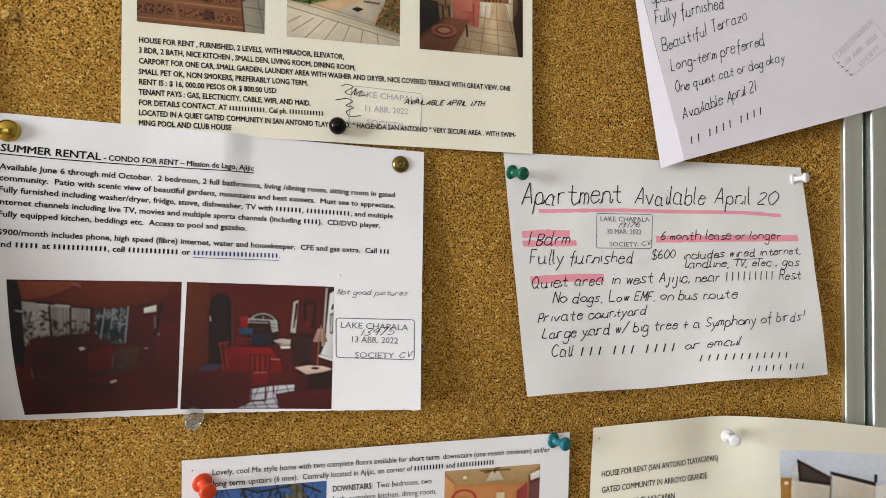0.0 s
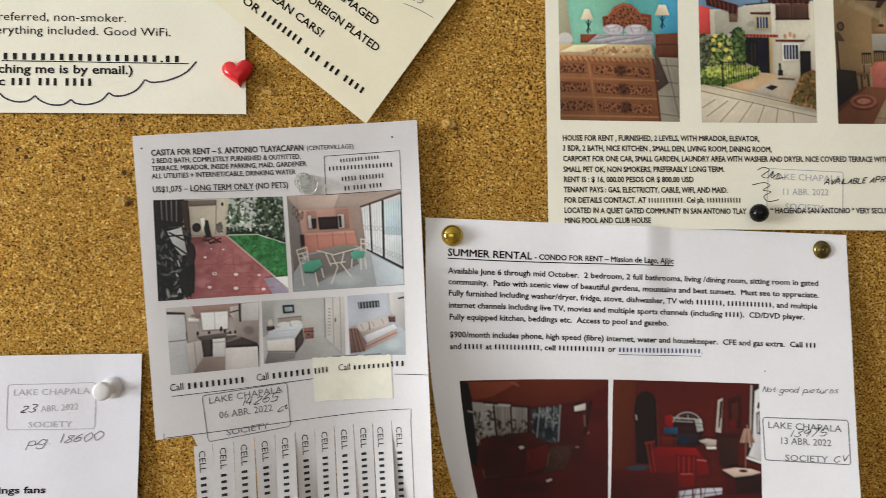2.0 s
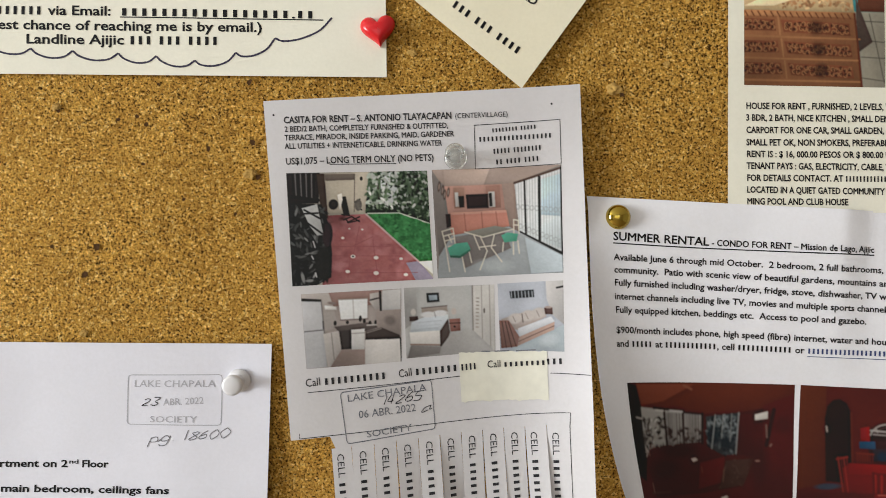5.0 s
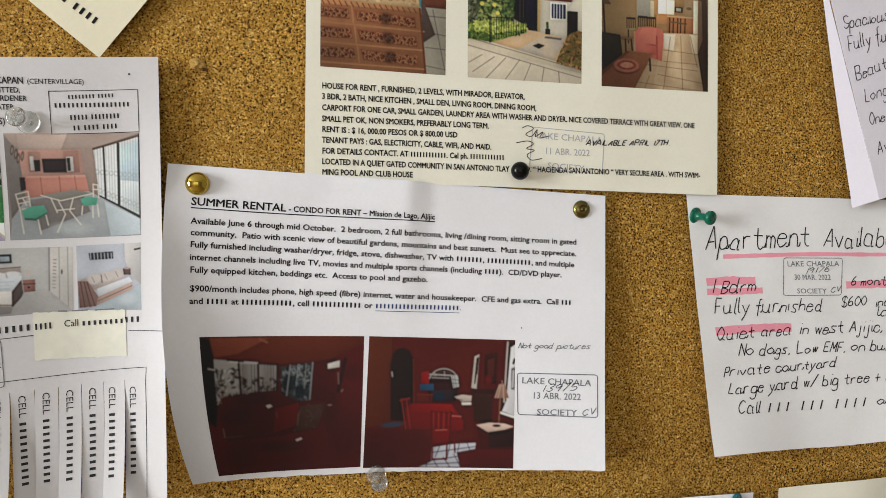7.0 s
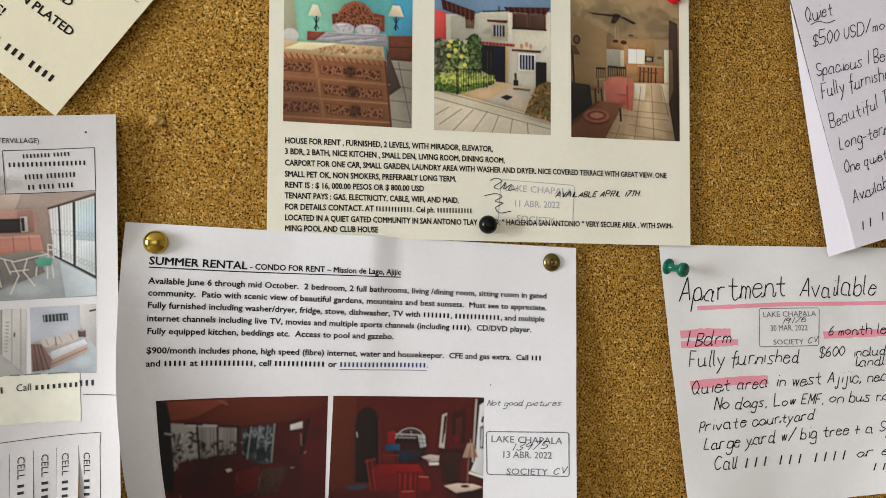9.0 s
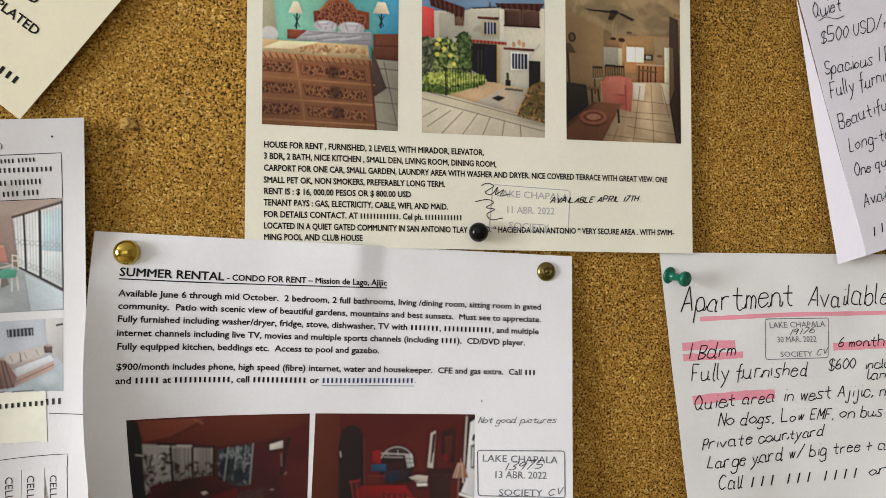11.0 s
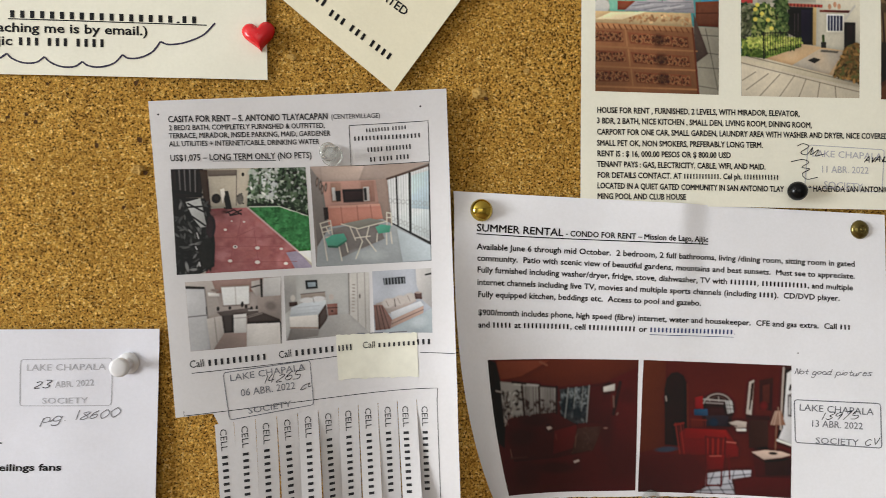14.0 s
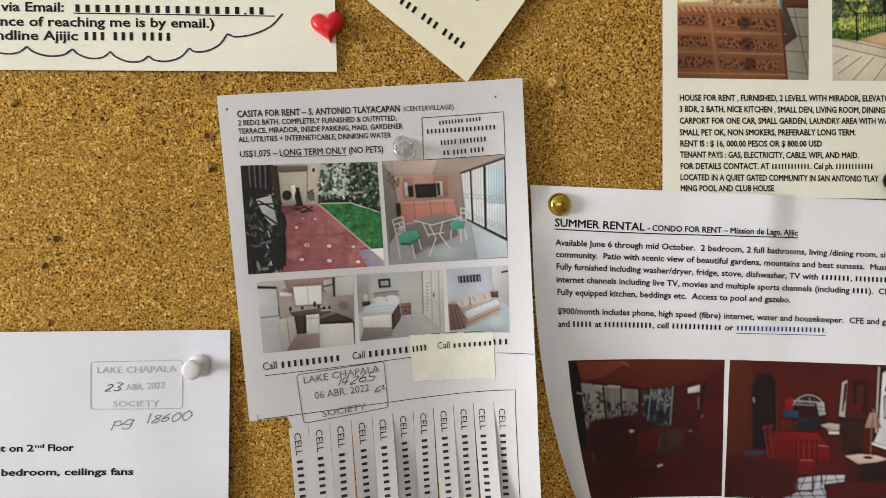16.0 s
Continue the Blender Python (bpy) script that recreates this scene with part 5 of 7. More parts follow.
def photo_dark_hall(s, quad, parent):
    p = Picture([(35, 45), (675, 72), (655, 543), (78, 540)], 140, 112, 9)
    p.fill((70, 22, 17), 0.05)
    p.poly([(70, 48), (675, 72), (675, 130), (470, 158), (335, 158), (90, 126)], (86, 38, 26), 0.05)
    p.poly([(72, 52), (300, 62), (250, 84), (180, 112), (88, 122)], (112, 56, 40), 0.05)
    p.line(260, 64, 292, 78, 7, (130, 78, 60))
    p.poly([(560, 140), (675, 100), (665, 480), (560, 470)], (70, 22, 18), 0.06)
    p.poly([(30, 40), (72, 58), (92, 130), (104, 280), (90, 365), (44, 330)], (26, 16, 15), 0.06)
    # The view through the slats of the blind.
    p.poly([(88, 126), (338, 160), (332, 250), (150, 256), (98, 268)], (150, 147, 143), 0.06)
    p.leaves([(92, 165), (185, 165), (185, 258), (98, 264)], 95, 9, [(190, 188, 184), (70, 62, 60), (40, 32, 30), (130, 124, 118)], 0.35)
    p.leaves([(190, 205), (335, 200), (332, 250), (190, 254)], 80, 9, [(96, 88, 84), (50, 38, 36), (150, 146, 142)], 0.4)
    for k in range(25):
        x = 186 + 6.1 * k + p.rng.uniform(-1.2, 1.2)
        p.line(x, 150 + 0.5 * k, x + 2, 252, p.rng.uniform(1.2, 3.8), (48, 30, 28))
    for a in ((182, 140, 192, 256, 8), (258, 146, 262, 254, 7), (334, 158, 334, 256, 9), (140, 132, 262, 148, 7), (262, 152, 336, 160, 6)):
        p.line(*a, (40, 20, 18))
    p.line(148, 139, 180, 143, 4, (205, 200, 194))
    p.line(205, 143, 256, 149, 4, (205, 200, 194))
    p.line(68, 158, 92, 164, 4, (180, 172, 166))
    p.leaves([(96, 246), (150, 250), (140, 292), (100, 290)], 30, 7, [(60, 34, 30), (150, 140, 134), (96, 72, 66)], 0.4)
    # Glass door with plants behind it.
    p.poly([(346, 168), (474, 158), (464, 292), (360, 298)], (48, 50, 52), 0.1)
    p.leaves([(348, 172), (472, 162), (466, 240), (350, 240)], 110, 8, [(44, 48, 50), (84, 90, 92), (130, 136, 138), (30, 36, 38)], 0.45)
    p.leaves([(352, 240), (466, 238), (462, 292), (360, 296)], 50, 9, [(30, 32, 36), (62, 64, 68), (104, 108, 110)], 0.4)
    p.dab(378, 226, 28, 30, 0.1, (20, 32, 38), 0.6, 0.95)
    p.dab(424, 252, 30, 26, 0.2, (26, 34, 40), 0.7, 0.85)
    for a in ((384, 164, 368, 294, 4), (414, 164, 408, 240, 2.5), (446, 162, 440, 250, 2.5), (472, 160, 462, 290, 5)):
        p.line(*a, (150, 152, 150))
    p.poly([(474, 165), (530, 165), (528, 300), (464, 295)], (62, 18, 16), 0.06)
    # Dark sofas and a strip of polished floor.
    p.poly([(120, 262), (340, 258), (420, 300), (415, 400), (330, 420), (130, 420), (108, 330)], (58, 16, 14), 0.06)
    p.dab(235, 275, 70, 22, 0.0, (40, 13, 13), 0.8, 0.7)
    p.dab(180, 330, 60, 34, 0.0, (42, 13, 13), 0.8, 0.7)
    p.poly([(325, 318), (420, 300), (416, 382), (318, 402)], (80, 20, 16), 0.05)
    p.poly([(424, 312), (532, 306), (490, 392), (398, 408)], (62, 42, 36), 0.1)
    p.leaves([(424, 312), (532, 306), (490, 392), (398, 408)], 50, 8, [(52, 32, 28), (66, 46, 40), (78, 58, 52)], 0.3)
    p.line(112, 404, 196, 406, 9, (64, 38, 34))
    p.line(118, 372, 122, 402, 3, (120, 92, 84))
    p.poly([(70, 420), (330, 418), (480, 400), (560, 460), (600, 545), (70, 545)], (66, 14, 15), 0.05)
    p.dab(185, 470, 62, 52, 0.0, (46, 14, 15), 0.8, 0.7)
    p.dab(330, 452, 90, 20, 0.05, (40, 11, 11), 0.8, 0.7)
    p.dab(600, 440, 70, 90, 0.3, (58, 16, 14), 0.9, 0.7)
    p.dab(545, 330, 30, 70, 0.1, (52, 14, 13), 0.9, 0.8)
    p.poly([(530, 166), (578, 156), (578, 180), (526, 185)], (215, 210, 202), 0.03)
    p.line(528, 166, 530, 200, 5, (60, 22, 20))
    p.line(600, 152, 572, 265, 14, (40, 20, 18))
    p.line(572, 200, 574, 240, 5, (120, 96, 88))
    p.line(590, 262, 585, 268, 5, (130, 104, 96))
    p.dab(630, 200, 34, 26, 0.0, (58, 24, 20), 0.8, 0.7)
    p.poly([(288, 303), (306, 300), (316, 308), (298, 314)], (205, 190, 180), 0.03)
    p.poly([(406, 432), (428, 426), (434, 432), (412, 439)], (205, 190, 180), 0.03)
    p.dab(540, 315, 9, 3, 0.0, (140, 108, 98), 0.6)
    p.line(330, 330, 334, 350, 3, (110, 66, 58))
    p.line(418, 340, 414, 382, 2.5, (110, 78, 68))
    p.shade(320, 330, 180, 120, 0.9)
    p.lay(s, quad, parent, "dark red photo of a room with a bright window", 0.86, 1.05, 0.0, 5, 0.08)


def photo_dark_lounge(s, quad, parent):
    p = Picture([(688, 66), (1228, 82), (1225, 533), (663, 542)], 132, 112, 10)
    p.fill((76, 27, 19), 0.04)
    p.poly([(688, 66), (770, 70), (765, 380), (670, 400)], (84, 38, 24), 0.05)
    p.poly([(764, 370), (764, 170), (772, 132), (790, 112), (812, 108), (834, 120), (846, 145), (848, 372)], (34, 24, 21), 0.06)
    p.line(769, 196, 771, 212, 4, (190, 176, 166))
    p.line(848, 150, 850, 370, 4, (96, 42, 32))
    # Arched opening, its rim lit from behind.
    p.dab(958, 236, 62, 56, 0.0, (44, 22, 22), 0.2)
    p.poly([(898, 236), (1018, 236), (1006, 300), (905, 300)], (46, 24, 25), 0.06)
    p.arc(960, 236, 56, 52, 3.45, 6.05, 4, (172, 162, 156))
    p.arc(960, 238, 49, 44, 3.6, 5.4, 2, (110, 96, 92))
    for a in ((908, 204, 984, 208, 5), (916, 216, 980, 218, 3), (925, 196, 930, 210, 3), (962, 194, 964, 210, 3)):
        p.line(*a, (168, 162, 158))
    p.poly([(986, 206), (1012, 208), (1018, 248), (996, 254)], (186, 186, 184), 0.06)
    for a in ((992, 208, 1000, 252), (1000, 208, 1008, 250), (986, 222, 1014, 224), (990, 236, 1016, 236)):
        p.line(*a, 2, (60, 48, 46))
    p.poly([(876, 198), (904, 192), (906, 238), (876, 236)], (124, 28, 30), 0.06)
    p.poly([(872, 240), (922, 238), (924, 262), (872, 262)], (36, 62, 88), 0.1)
    p.poly([(914, 262), (1000, 258), (998, 298), (916, 298)], (38, 32, 38), 0.1)
    p.dab(945, 284, 16, 14, 0.0, (24, 40, 56), 0.6, 0.9)
    for k in range(7):
        p.line(866 + 8 * k, 278, 866 + 8 * k, 306, 3, (96, 34, 28))
    p.line(862, 276, 918, 278, 4, (104, 38, 30))
    p.poly([(1000, 284), (1030, 276), (1066, 280), (1064, 300), (1028, 302)], (186, 172, 162), 0.1)
    p.poly([(1026, 305), (1064, 303), (1064, 312), (1030, 314)], (232, 222, 212), 0.03)
    p.line(1006, 292, 1030, 296, 3, (60, 40, 36))
    # Slit window, picture, cupboard.
    p.poly([(1075, 140), (1093, 132), (1084, 256), (1064, 252)], (196, 186, 176), 0.04)
    p.poly([(1082, 146), (1092, 140), (1083, 238), (1074, 238)], (52, 34, 28), 0.06)
    p.line(1086, 205, 1078, 252, 3, (210, 204, 196))
    p.poly([(1112, 134), (1162, 124), (1158, 238), (1112, 234)], (48, 24, 19), 0.06)
    p.poly([(1124, 152), (1150, 146), (1148, 212), (1124, 212)], (74, 34, 28), 0.08)
    p.dab(1128, 222, 14, 14, 0.0, (100, 20, 20), 0.8, 0.8)
    p.poly([(1062, 256), (1150, 256), (1148, 272), (1062, 272)], (50, 16, 15), 0.05)
    p.poly([(1072, 272), (1144, 272), (1142, 372), (1074, 370)], (50, 30, 26), 0.08)
    # Bright window and a table lamp before it.
    p.poly([(1200, 84), (1232, 82), (1232, 356), (1176, 338), (1184, 296)], (52, 34, 31), 0.05)
    p.poly([(1212, 108), (1232, 96), (1232, 350), (1180, 332), (1196, 296)], (226, 224, 226), 0.02)
    p.line(1200, 90, 1188, 300, 7, (178, 166, 158))
    p.line(1226, 150, 1222, 164, 8, (40, 36, 38))
    p.poly([(1214, 182), (1230, 176), (1228, 256), (1214, 256)], (96, 92, 92), 0.1)
    p.line(1222, 190, 1220, 248, 5, (200, 198, 198))
    p.line(1176, 338, 1230, 354, 8, (236, 226, 216))
    p.line(1180, 226, 1180, 242, 4, (150, 128, 114))
    p.poly([(1168, 238), (1190, 236), (1206, 286), (1150, 288)], (146, 112, 96), 0.05)
    for a in ((1176, 240, 1164, 286), (1184, 240, 1186, 286), (1170, 240, 1154, 284)):
        p.line(*a, 2.5, (192, 164, 146))
    p.line(1173, 288, 1168, 380, 6, (112, 80, 66))
    p.dab(1162, 383, 18, 7, 0.0, (40, 28, 25), 0.5)
    p.poly([(1083, 383), (1130, 374), (1190, 376), (1226, 386), (1190, 398), (1128, 408)], (212, 186, 170), 0.06)
    p.poly([(1088, 392), (1128, 408), (1226, 392), (1226, 470), (1100, 474)], (66, 24, 21), 0.06)
    p.poly([(1130, 408), (1226, 398), (1226, 456), (1134, 462)], (42, 25, 23), 0.06)
    p.dab(1160, 384, 16, 5, 0.0, (50, 34, 30), 0.5)
    # Table under a red cloth, and its slatted chairs.
    p.poly([(818, 326), (842, 308), (992, 310), (1036, 372), (1034, 402), (985, 396), (832, 404)], (100, 20, 19), 0.05)
    p.poly([(842, 309), (988, 311), (1004, 340), (836, 344)], (116, 24, 22), 0.06)
    p.poly([(988, 350), (1026, 352), (1034, 400), (990, 408)], (104, 24, 21), 0.05)
    p.line(988, 352, 1026, 354, 3, (196, 108, 96))
    for k in range(4):
        p.line(804 + 9 * k, 292 - 2 * (k % 2), 820 + 8 * k, 400, 4, (92, 26, 22) if k % 2 else (128, 44, 38))
    p.line(800, 298, 834, 290, 6, (118, 40, 34))
    p.line(914, 338, 988, 342, 8, (86, 15, 15))
    for k in range(7):
        p.line(922 + 10 * k, 342, 922 + 9.6 * k, 398, 4, (76, 14, 14) if k % 2 else (142, 42, 36))
    p.line(916, 336, 920, 512, 8, (76, 15, 15))
    p.line(988, 338, 974, 510, 8, (76, 15, 15))
    p.poly([(918, 402), (984, 398), (978, 448), (920, 452)], (98, 22, 20), 0.06)
    p.line(930, 404, 972, 402, 3, (178, 90, 80))
    p.dab(770, 386, 40, 10, -0.1, (48, 58, 72), 0.6, 0.9)
    # Sunlit tiles and the dark floor round them.
    p.poly([(663, 410), (860, 400), (915, 460), (870, 538), (663, 542)], (64, 24, 17), 0.07)
    p.poly([(915, 466), (1000, 452), (1082, 446), (1080, 468), (1010, 482), (1024, 533), (868, 537), (915, 516)], (178, 178, 186), 0.06)
    for a in ((918, 484, 1078, 460), (905, 514, 1016, 496), (880, 528, 1022, 518), (946, 462, 930, 500), (985, 456, 975, 500), (1020, 452, 1014, 480), (1050, 448, 1060, 472), (1000, 488, 1024, 532), (960, 500, 985, 534), (925, 512, 940, 536), (900, 520, 896, 537)):
        p.line(*a, 3, (44, 40, 46))
    for a in ((919, 452, 919, 510), (974, 446, 972, 508), (1000, 400, 1004, 482), (919, 508, 972, 506)):
        p.line(*a, 6, (84, 16, 17))
    p.poly([(1022, 482), (1084, 470), (1225, 466), (1225, 535), (1030, 535)], (72, 17, 18), 0.06)
    p.dab(880, 470, 40, 50, 0.2, (64, 20, 16), 0.8, 0.8)
    p.shade(720, 480, 120, 80, 0.85)
    p.shade(960, 250, 90, 60, 1.1)
    p.lay(s, quad, parent, "dark red photo of a lounge with a sunlit tiled floor", 0.86, 1.0, 0.0, 4, 0.08)


def photo_tree(s, quad, parent):
    p = Picture([(120, 255), (578, 222), (590, 560), (128, 600)], 80, 66, 11)
    p.fill((70, 106, 158), 0.05)
    p.poly([(120, 380), (590, 350), (590, 600), (120, 600)], (112, 124, 118), 0.2)
    p.poly([(330, 300), (440, 270), (420, 230), (470, 228), (500, 290), (540, 600), (400, 600), (420, 330)], (96, 92, 80), 0.15)
    for k in range(46):
        x, y = p.rng.uniform(140, 570), p.rng.uniform(225, 275)
        dx, dy = p.rng.uniform(-30, 30), p.rng.uniform(8, 52)
        p.line(x, y, x + dx, y + dy, p.rng.uniform(1.5, 4.5), (44, 48, 46))
    for a in ((430, 240, 300, 262), (300, 262, 220, 240), (480, 235, 556, 262), (360, 250, 340, 290), (250, 246, 236, 276)):
        p.line(*a, 7, (56, 56, 52))
    p.leaves([(330, 285), (500, 262), (530, 330), (330, 340)], 160, 9, [(52, 54, 46), (92, 90, 76), (128, 124, 104)], 0.4)
    p.lay(s, quad, parent, "colour photo of a bare tree against blue sky", 0.82, 0.9)


def photo_interior(s, quad, parent):
    p = Picture([(1048, 185), (1420, 155), (1424, 520), (1056, 545)], 66, 66, 12)
    p.fill((190, 134, 80), 0.05)
    p.poly([(1048, 185), (1420, 155), (1372, 232), (1090, 240)], (176, 148, 104), 0.06)
    p.poly([(1048, 205), (1086, 240), (1086, 420), (1048, 460)], (196, 146, 88), 0.05)
    p.dab(1125, 212, 7, 6, 0.0, (240, 226, 190), 0.4)
    for a in ((1186, 184, 1300, 178), (1240, 176, 1262, 168), (1225, 186, 1200, 192)):
        p.line(*a, 6, (104, 82, 60))
    p.poly([(1226, 188), (1256, 186), (1276, 222), (1206, 228)], (196, 182, 158), 0.06)
    p.line(1240, 182, 1240, 192, 6, (90, 70, 52))
    p.arc(1125, 300, 44, 36, 3.1, 6.3, 7, (176, 52, 44))
    p.poly([(1085, 300), (1165, 296), (1166, 420), (1086, 425)], (206, 160, 128), 0.08)
    p.rect(1250, 276, 1282, 330, (214, 196, 160), 0.06)
    p.poly([(1330, 270), (1372, 232), (1376, 420), (1330, 400)], (150, 70, 66), 0.08)
    p.poly([(1376, 205), (1420, 172), (1424, 420), (1380, 410)], (112, 74, 72), 0.08)
    p.poly([(1382, 200), (1420, 178), (1421, 212), (1384, 226)], (226, 222, 216), 0.04)
    p.poly([(1056, 420), (1424, 400), (1424, 545), (1056, 545)], (132, 84, 54), 0.12)
    p.lay(s, quad, parent, "colour photo of a warm orange interior", 0.82, 0.9)


def photo_villa(s, quad, parent):
    p = Picture([(0, 0), (240, 0), (240, 250), (0, 250)], 90, 90, 13)
    p.fill((196, 202, 214), 0.03)
    p.poly([(0, 50), (28, 52), (26, 250), (0, 250)], (158, 118, 58), 0.1)
    p.rect(8, 58, 16, 64, (226, 214, 180))
    p.poly([(36, 16), (110, 50), (106, 70), (30, 66)], (78, 66, 62), 0.08)
    p.poly([(24, 44), (36, 22), (38, 60), (22, 66)], (196, 194, 190))
    p.poly([(22, 56), (106, 66), (104, 250), (18, 250)], (188, 180, 166), 0.05)
    p.poly([(20, 92), (104, 100), (104, 114), (20, 106)], (110, 84, 66), 0.1)
    p.poly([(106, 38), (216, 58), (216, 66), (112, 46)], (66, 56, 54))
    p.poly([(112, 46), (216, 66), (216, 250), (104, 250)], (196, 188, 174), 0.05)
    p.poly([(106, 94), (216, 104), (216, 118), (106, 108)], (112, 86, 68), 0.1)
    p.line(108, 42, 104, 100, 3, (120, 112, 104))
    p.oval(50, 118, 14, 8, (70, 52, 44))
    p.oval(176, 120, 16, 8, (70, 52, 44))
    p.rect(212, 42, 220, 58, (70, 66, 64))
    p.poly([(216, 66), (240, 60), (240, 250), (216, 250)], (206, 204, 200))
    p.lay(s, quad, parent, "colour photo of a flat-roofed villa under a pale sky", 0.9, 0.9)


# ---- notices ----
def notice(label, material, sheet, at, ragged=0.0, paper_label=""):
    t = thing("rental_notice", label, "notice", "paper notices on the board")
    paper(sheet, t, material, paper_label, ragged=ragged)
    return t


# Typed notice with three colour photos.
s = Sheet(216, 278, [(0.047, -0.002, 1.780), (0.2645, -0.003, 1.7795), (0.2657, -0.004, 1.5022), (0.0485, -0.0015, 1.5035)], seed=1)
t = notice("cream typed rental notice with three colour photos", CREAM, s, (0, 0))
for row in [
    ("HOUSE FOR RENT , FURNISHED, 2 LEVELS, WITH MIRADOR, ELEVATOR,", 7.7, 233.8, 108.3, 232.9, 2.7),
    ("3 BDR, 2 BATH, NICE KITCHEN , SMALL DEN, LIVING ROOM, DINING ROOM,", 7.7, 238.9, 114.5, 238.3, 2.7),
    ("CARPORT FOR ONE CAR, SMALL GARDEN, LAUNDRY AREA WITH WASHER AND DRYER. NICE COVERED TERRACE WITH GREAT VIEW. ONE", 7.8, 244.3, 202.5, 242.4, 2.7),
    ("SMALL PET OK, NON SMOKERS, PREFERABLY LONG TERM.", 7.8, 249.7, 89.7, 248.8, 2.7),
    ("RENT IS : $ 16, 000.00 PESOS OR $ 800.00 USD", 7.9, 254.8, 73.7, 254.2, 2.7),
    ("TENANT PAYS : GAS, ELECTRICITY, CABLE, WIFI, AND MAID.", 7.9, 259.9, 91.1, 259.4, 2.7),
    ("FOR DETAILS CONTACT. AT ############. Cel ph. ############", 8, 265.2, 98, 264.3, 2.7),
    ("LOCATED IN A QUIET GATED COMMUNITY IN SAN ANTONIO TLAY", 8, 270.3, 100.3, 270.1, 2.7),
    ("D. “ HACIENDA SAN ANTONIO “ VERY SECURE AREA . WITH SWIM-", 109, 269.6, 205.9, 269, 2.7),
    ("MING POOL AND CLUB HOUSE", 8.1, 275.4, 51.6, 275, 2.7),
]:
    print_line(s, t, row, BLACK, 0.03)
photo_bedroom(s, [(6.6, 141), (67.6, 141), (67.4, 223.5), (6.8, 223.4)], t)
photo_front(s, [(78.4, 141), (138.6, 141), (138.5, 223.0), (78.6, 223.7)], t)
photo_lounge(s, [(149.3, 141), (210.2, 141), (210.2, 222.4), (149.5, 223.3)], t)
stamp(s, t, [(112.7, 246.7), (151.2, 248.3), (150.0, 269.3), (111.0, 267.6)], [("LAKE CHAPALA", 114.5, 252.3, 150, 253.3, 3.2), ("11 ABR. 2022", 118.9, 260.2, 143.3, 260.3, 3.3), ("SOCIETY", 120.4, 267.6, 140.3, 268.5, 3.2)], FAINT, 0.4)
write_line(s, t, ("AVAILABLE APRIL 17TH.", 140.9, 254.8, 188, 252.3, 2.7), PEN, 0.5)
stroke(s, t, [(107, 247.5), (110, 246.2), (113, 247.5), (109, 250.5), (112, 251.5), (115, 248), (114, 251.5), (118, 249), (116.5, 252), (121, 251)], 0.4, PEN, "scribble", 0.14)
stroke(s, t, [(104, 255.2), (110, 254), (113, 255.4), (109.5, 257.8), (113.5, 258.6), (109.8, 261), (112, 263.6), (117.6, 262.6)], 0.4, PEN, "scribble", 0.14)

# Typed notice with two dark photos, its lower edge torn and its corner curling.
s = Sheet(215.5, 147, [(-0.0127, -0.0014, 1.5087), (0.2018, -0.0022, 1.5002), (0.1985, -0.0125, 1.3590), (-0.0187, -0.0065, 1.3622)], curl=0.0217, seed=2, lip=0.015, roll=0.006, sag=0.0078, dip=1.0, crease=(112.0, 0.0026, 40.0, 85.0))
t = notice("white typed notice with two dark photos and a torn edge", WHITE, s, (0, 0), 0.55)
print_line(s, t, ("SUMMER RENTAL", 11.4, 18.5, 53.7, 18.9, 3.5), BLACK, 0.022)
print_line(s, t, ("- CONDO FOR RENT – Mission de Lago, Ajijic", 54.9, 18.8, 125.5, 18.4, 2.65), BLACK, 0.026)
stroke(s, t, [(11.5, 19.8), (54, 20.1), (125.5, 19.5)], 0.5, BLACK, "underline")
for row in [
    ("Available June 6 through mid October.  2 bedroom, 2 full bathrooms, living /dining room, sitting room in gated", 11.8, 27.1, 199.9, 27.4, 2.7),
    ("community.  Patio with scenic view of beautiful gardens, mountains and best sunsets.  Must see to appreciate.", 11.9, 32.4, 199.9, 33.6, 2.7),
    ("Fully furnished including washer/dryer, fridge, stove, dishwasher, TV with #######, ############, and multiple", 12, 37.9, 198.8, 39.5, 2.7),
    ("internet channels including live TV, movies and multiple sports channels (including ####).  CD/DVD player.", 12, 43.7, 192.2, 45.1, 2.7),
    ("Fully equipped kitchen, beddings etc.  Access to pool and gazebo.", 12.3, 49.4, 123.3, 50.2, 2.7),
    ("$900/month includes phone, high speed (fibre) internet, water and housekeeper.  CFE and gas extra.  Call ###", 12.3, 57.9, 197.7, 59.5, 2.7),
    ("and ##### at ############, cell ############ or", 12.2, 63.6, 96.7, 64, 2.7),
]:
    print_line(s, t, row, BLACK, 0.023)
print_line(s, t, ("######################.", 98, 64, 140.7, 63.9, 2.5), BLUEINK)
stroke(s, t, [(98.1, 65.3), (139.9, 65.3)], 0.3, BLUEINK, "underline")
photo_dark_hall(s, [(16.4, 78.7), (93.4, 77.9), (94.5, 142.2), (18.4, 142.8)], t)
photo_dark_lounge(s, [(95.9, 77.9), (168.7, 78.6), (169.5, 144.4), (95.8, 142.8)], t)
part("ink_speck", [s.at(171.8 + 0.3 * math.cos(a), 72.2 + 0.4 * math.sin(a), 0.1) for a in np.arange(8) * 0.785], [tuple(range(8))], BLACK, t)
write_line(s, t, ("Not good pictures", 170.3, 82.6, 207.4, 82.3, 2.9), PENCIL, 0.36)
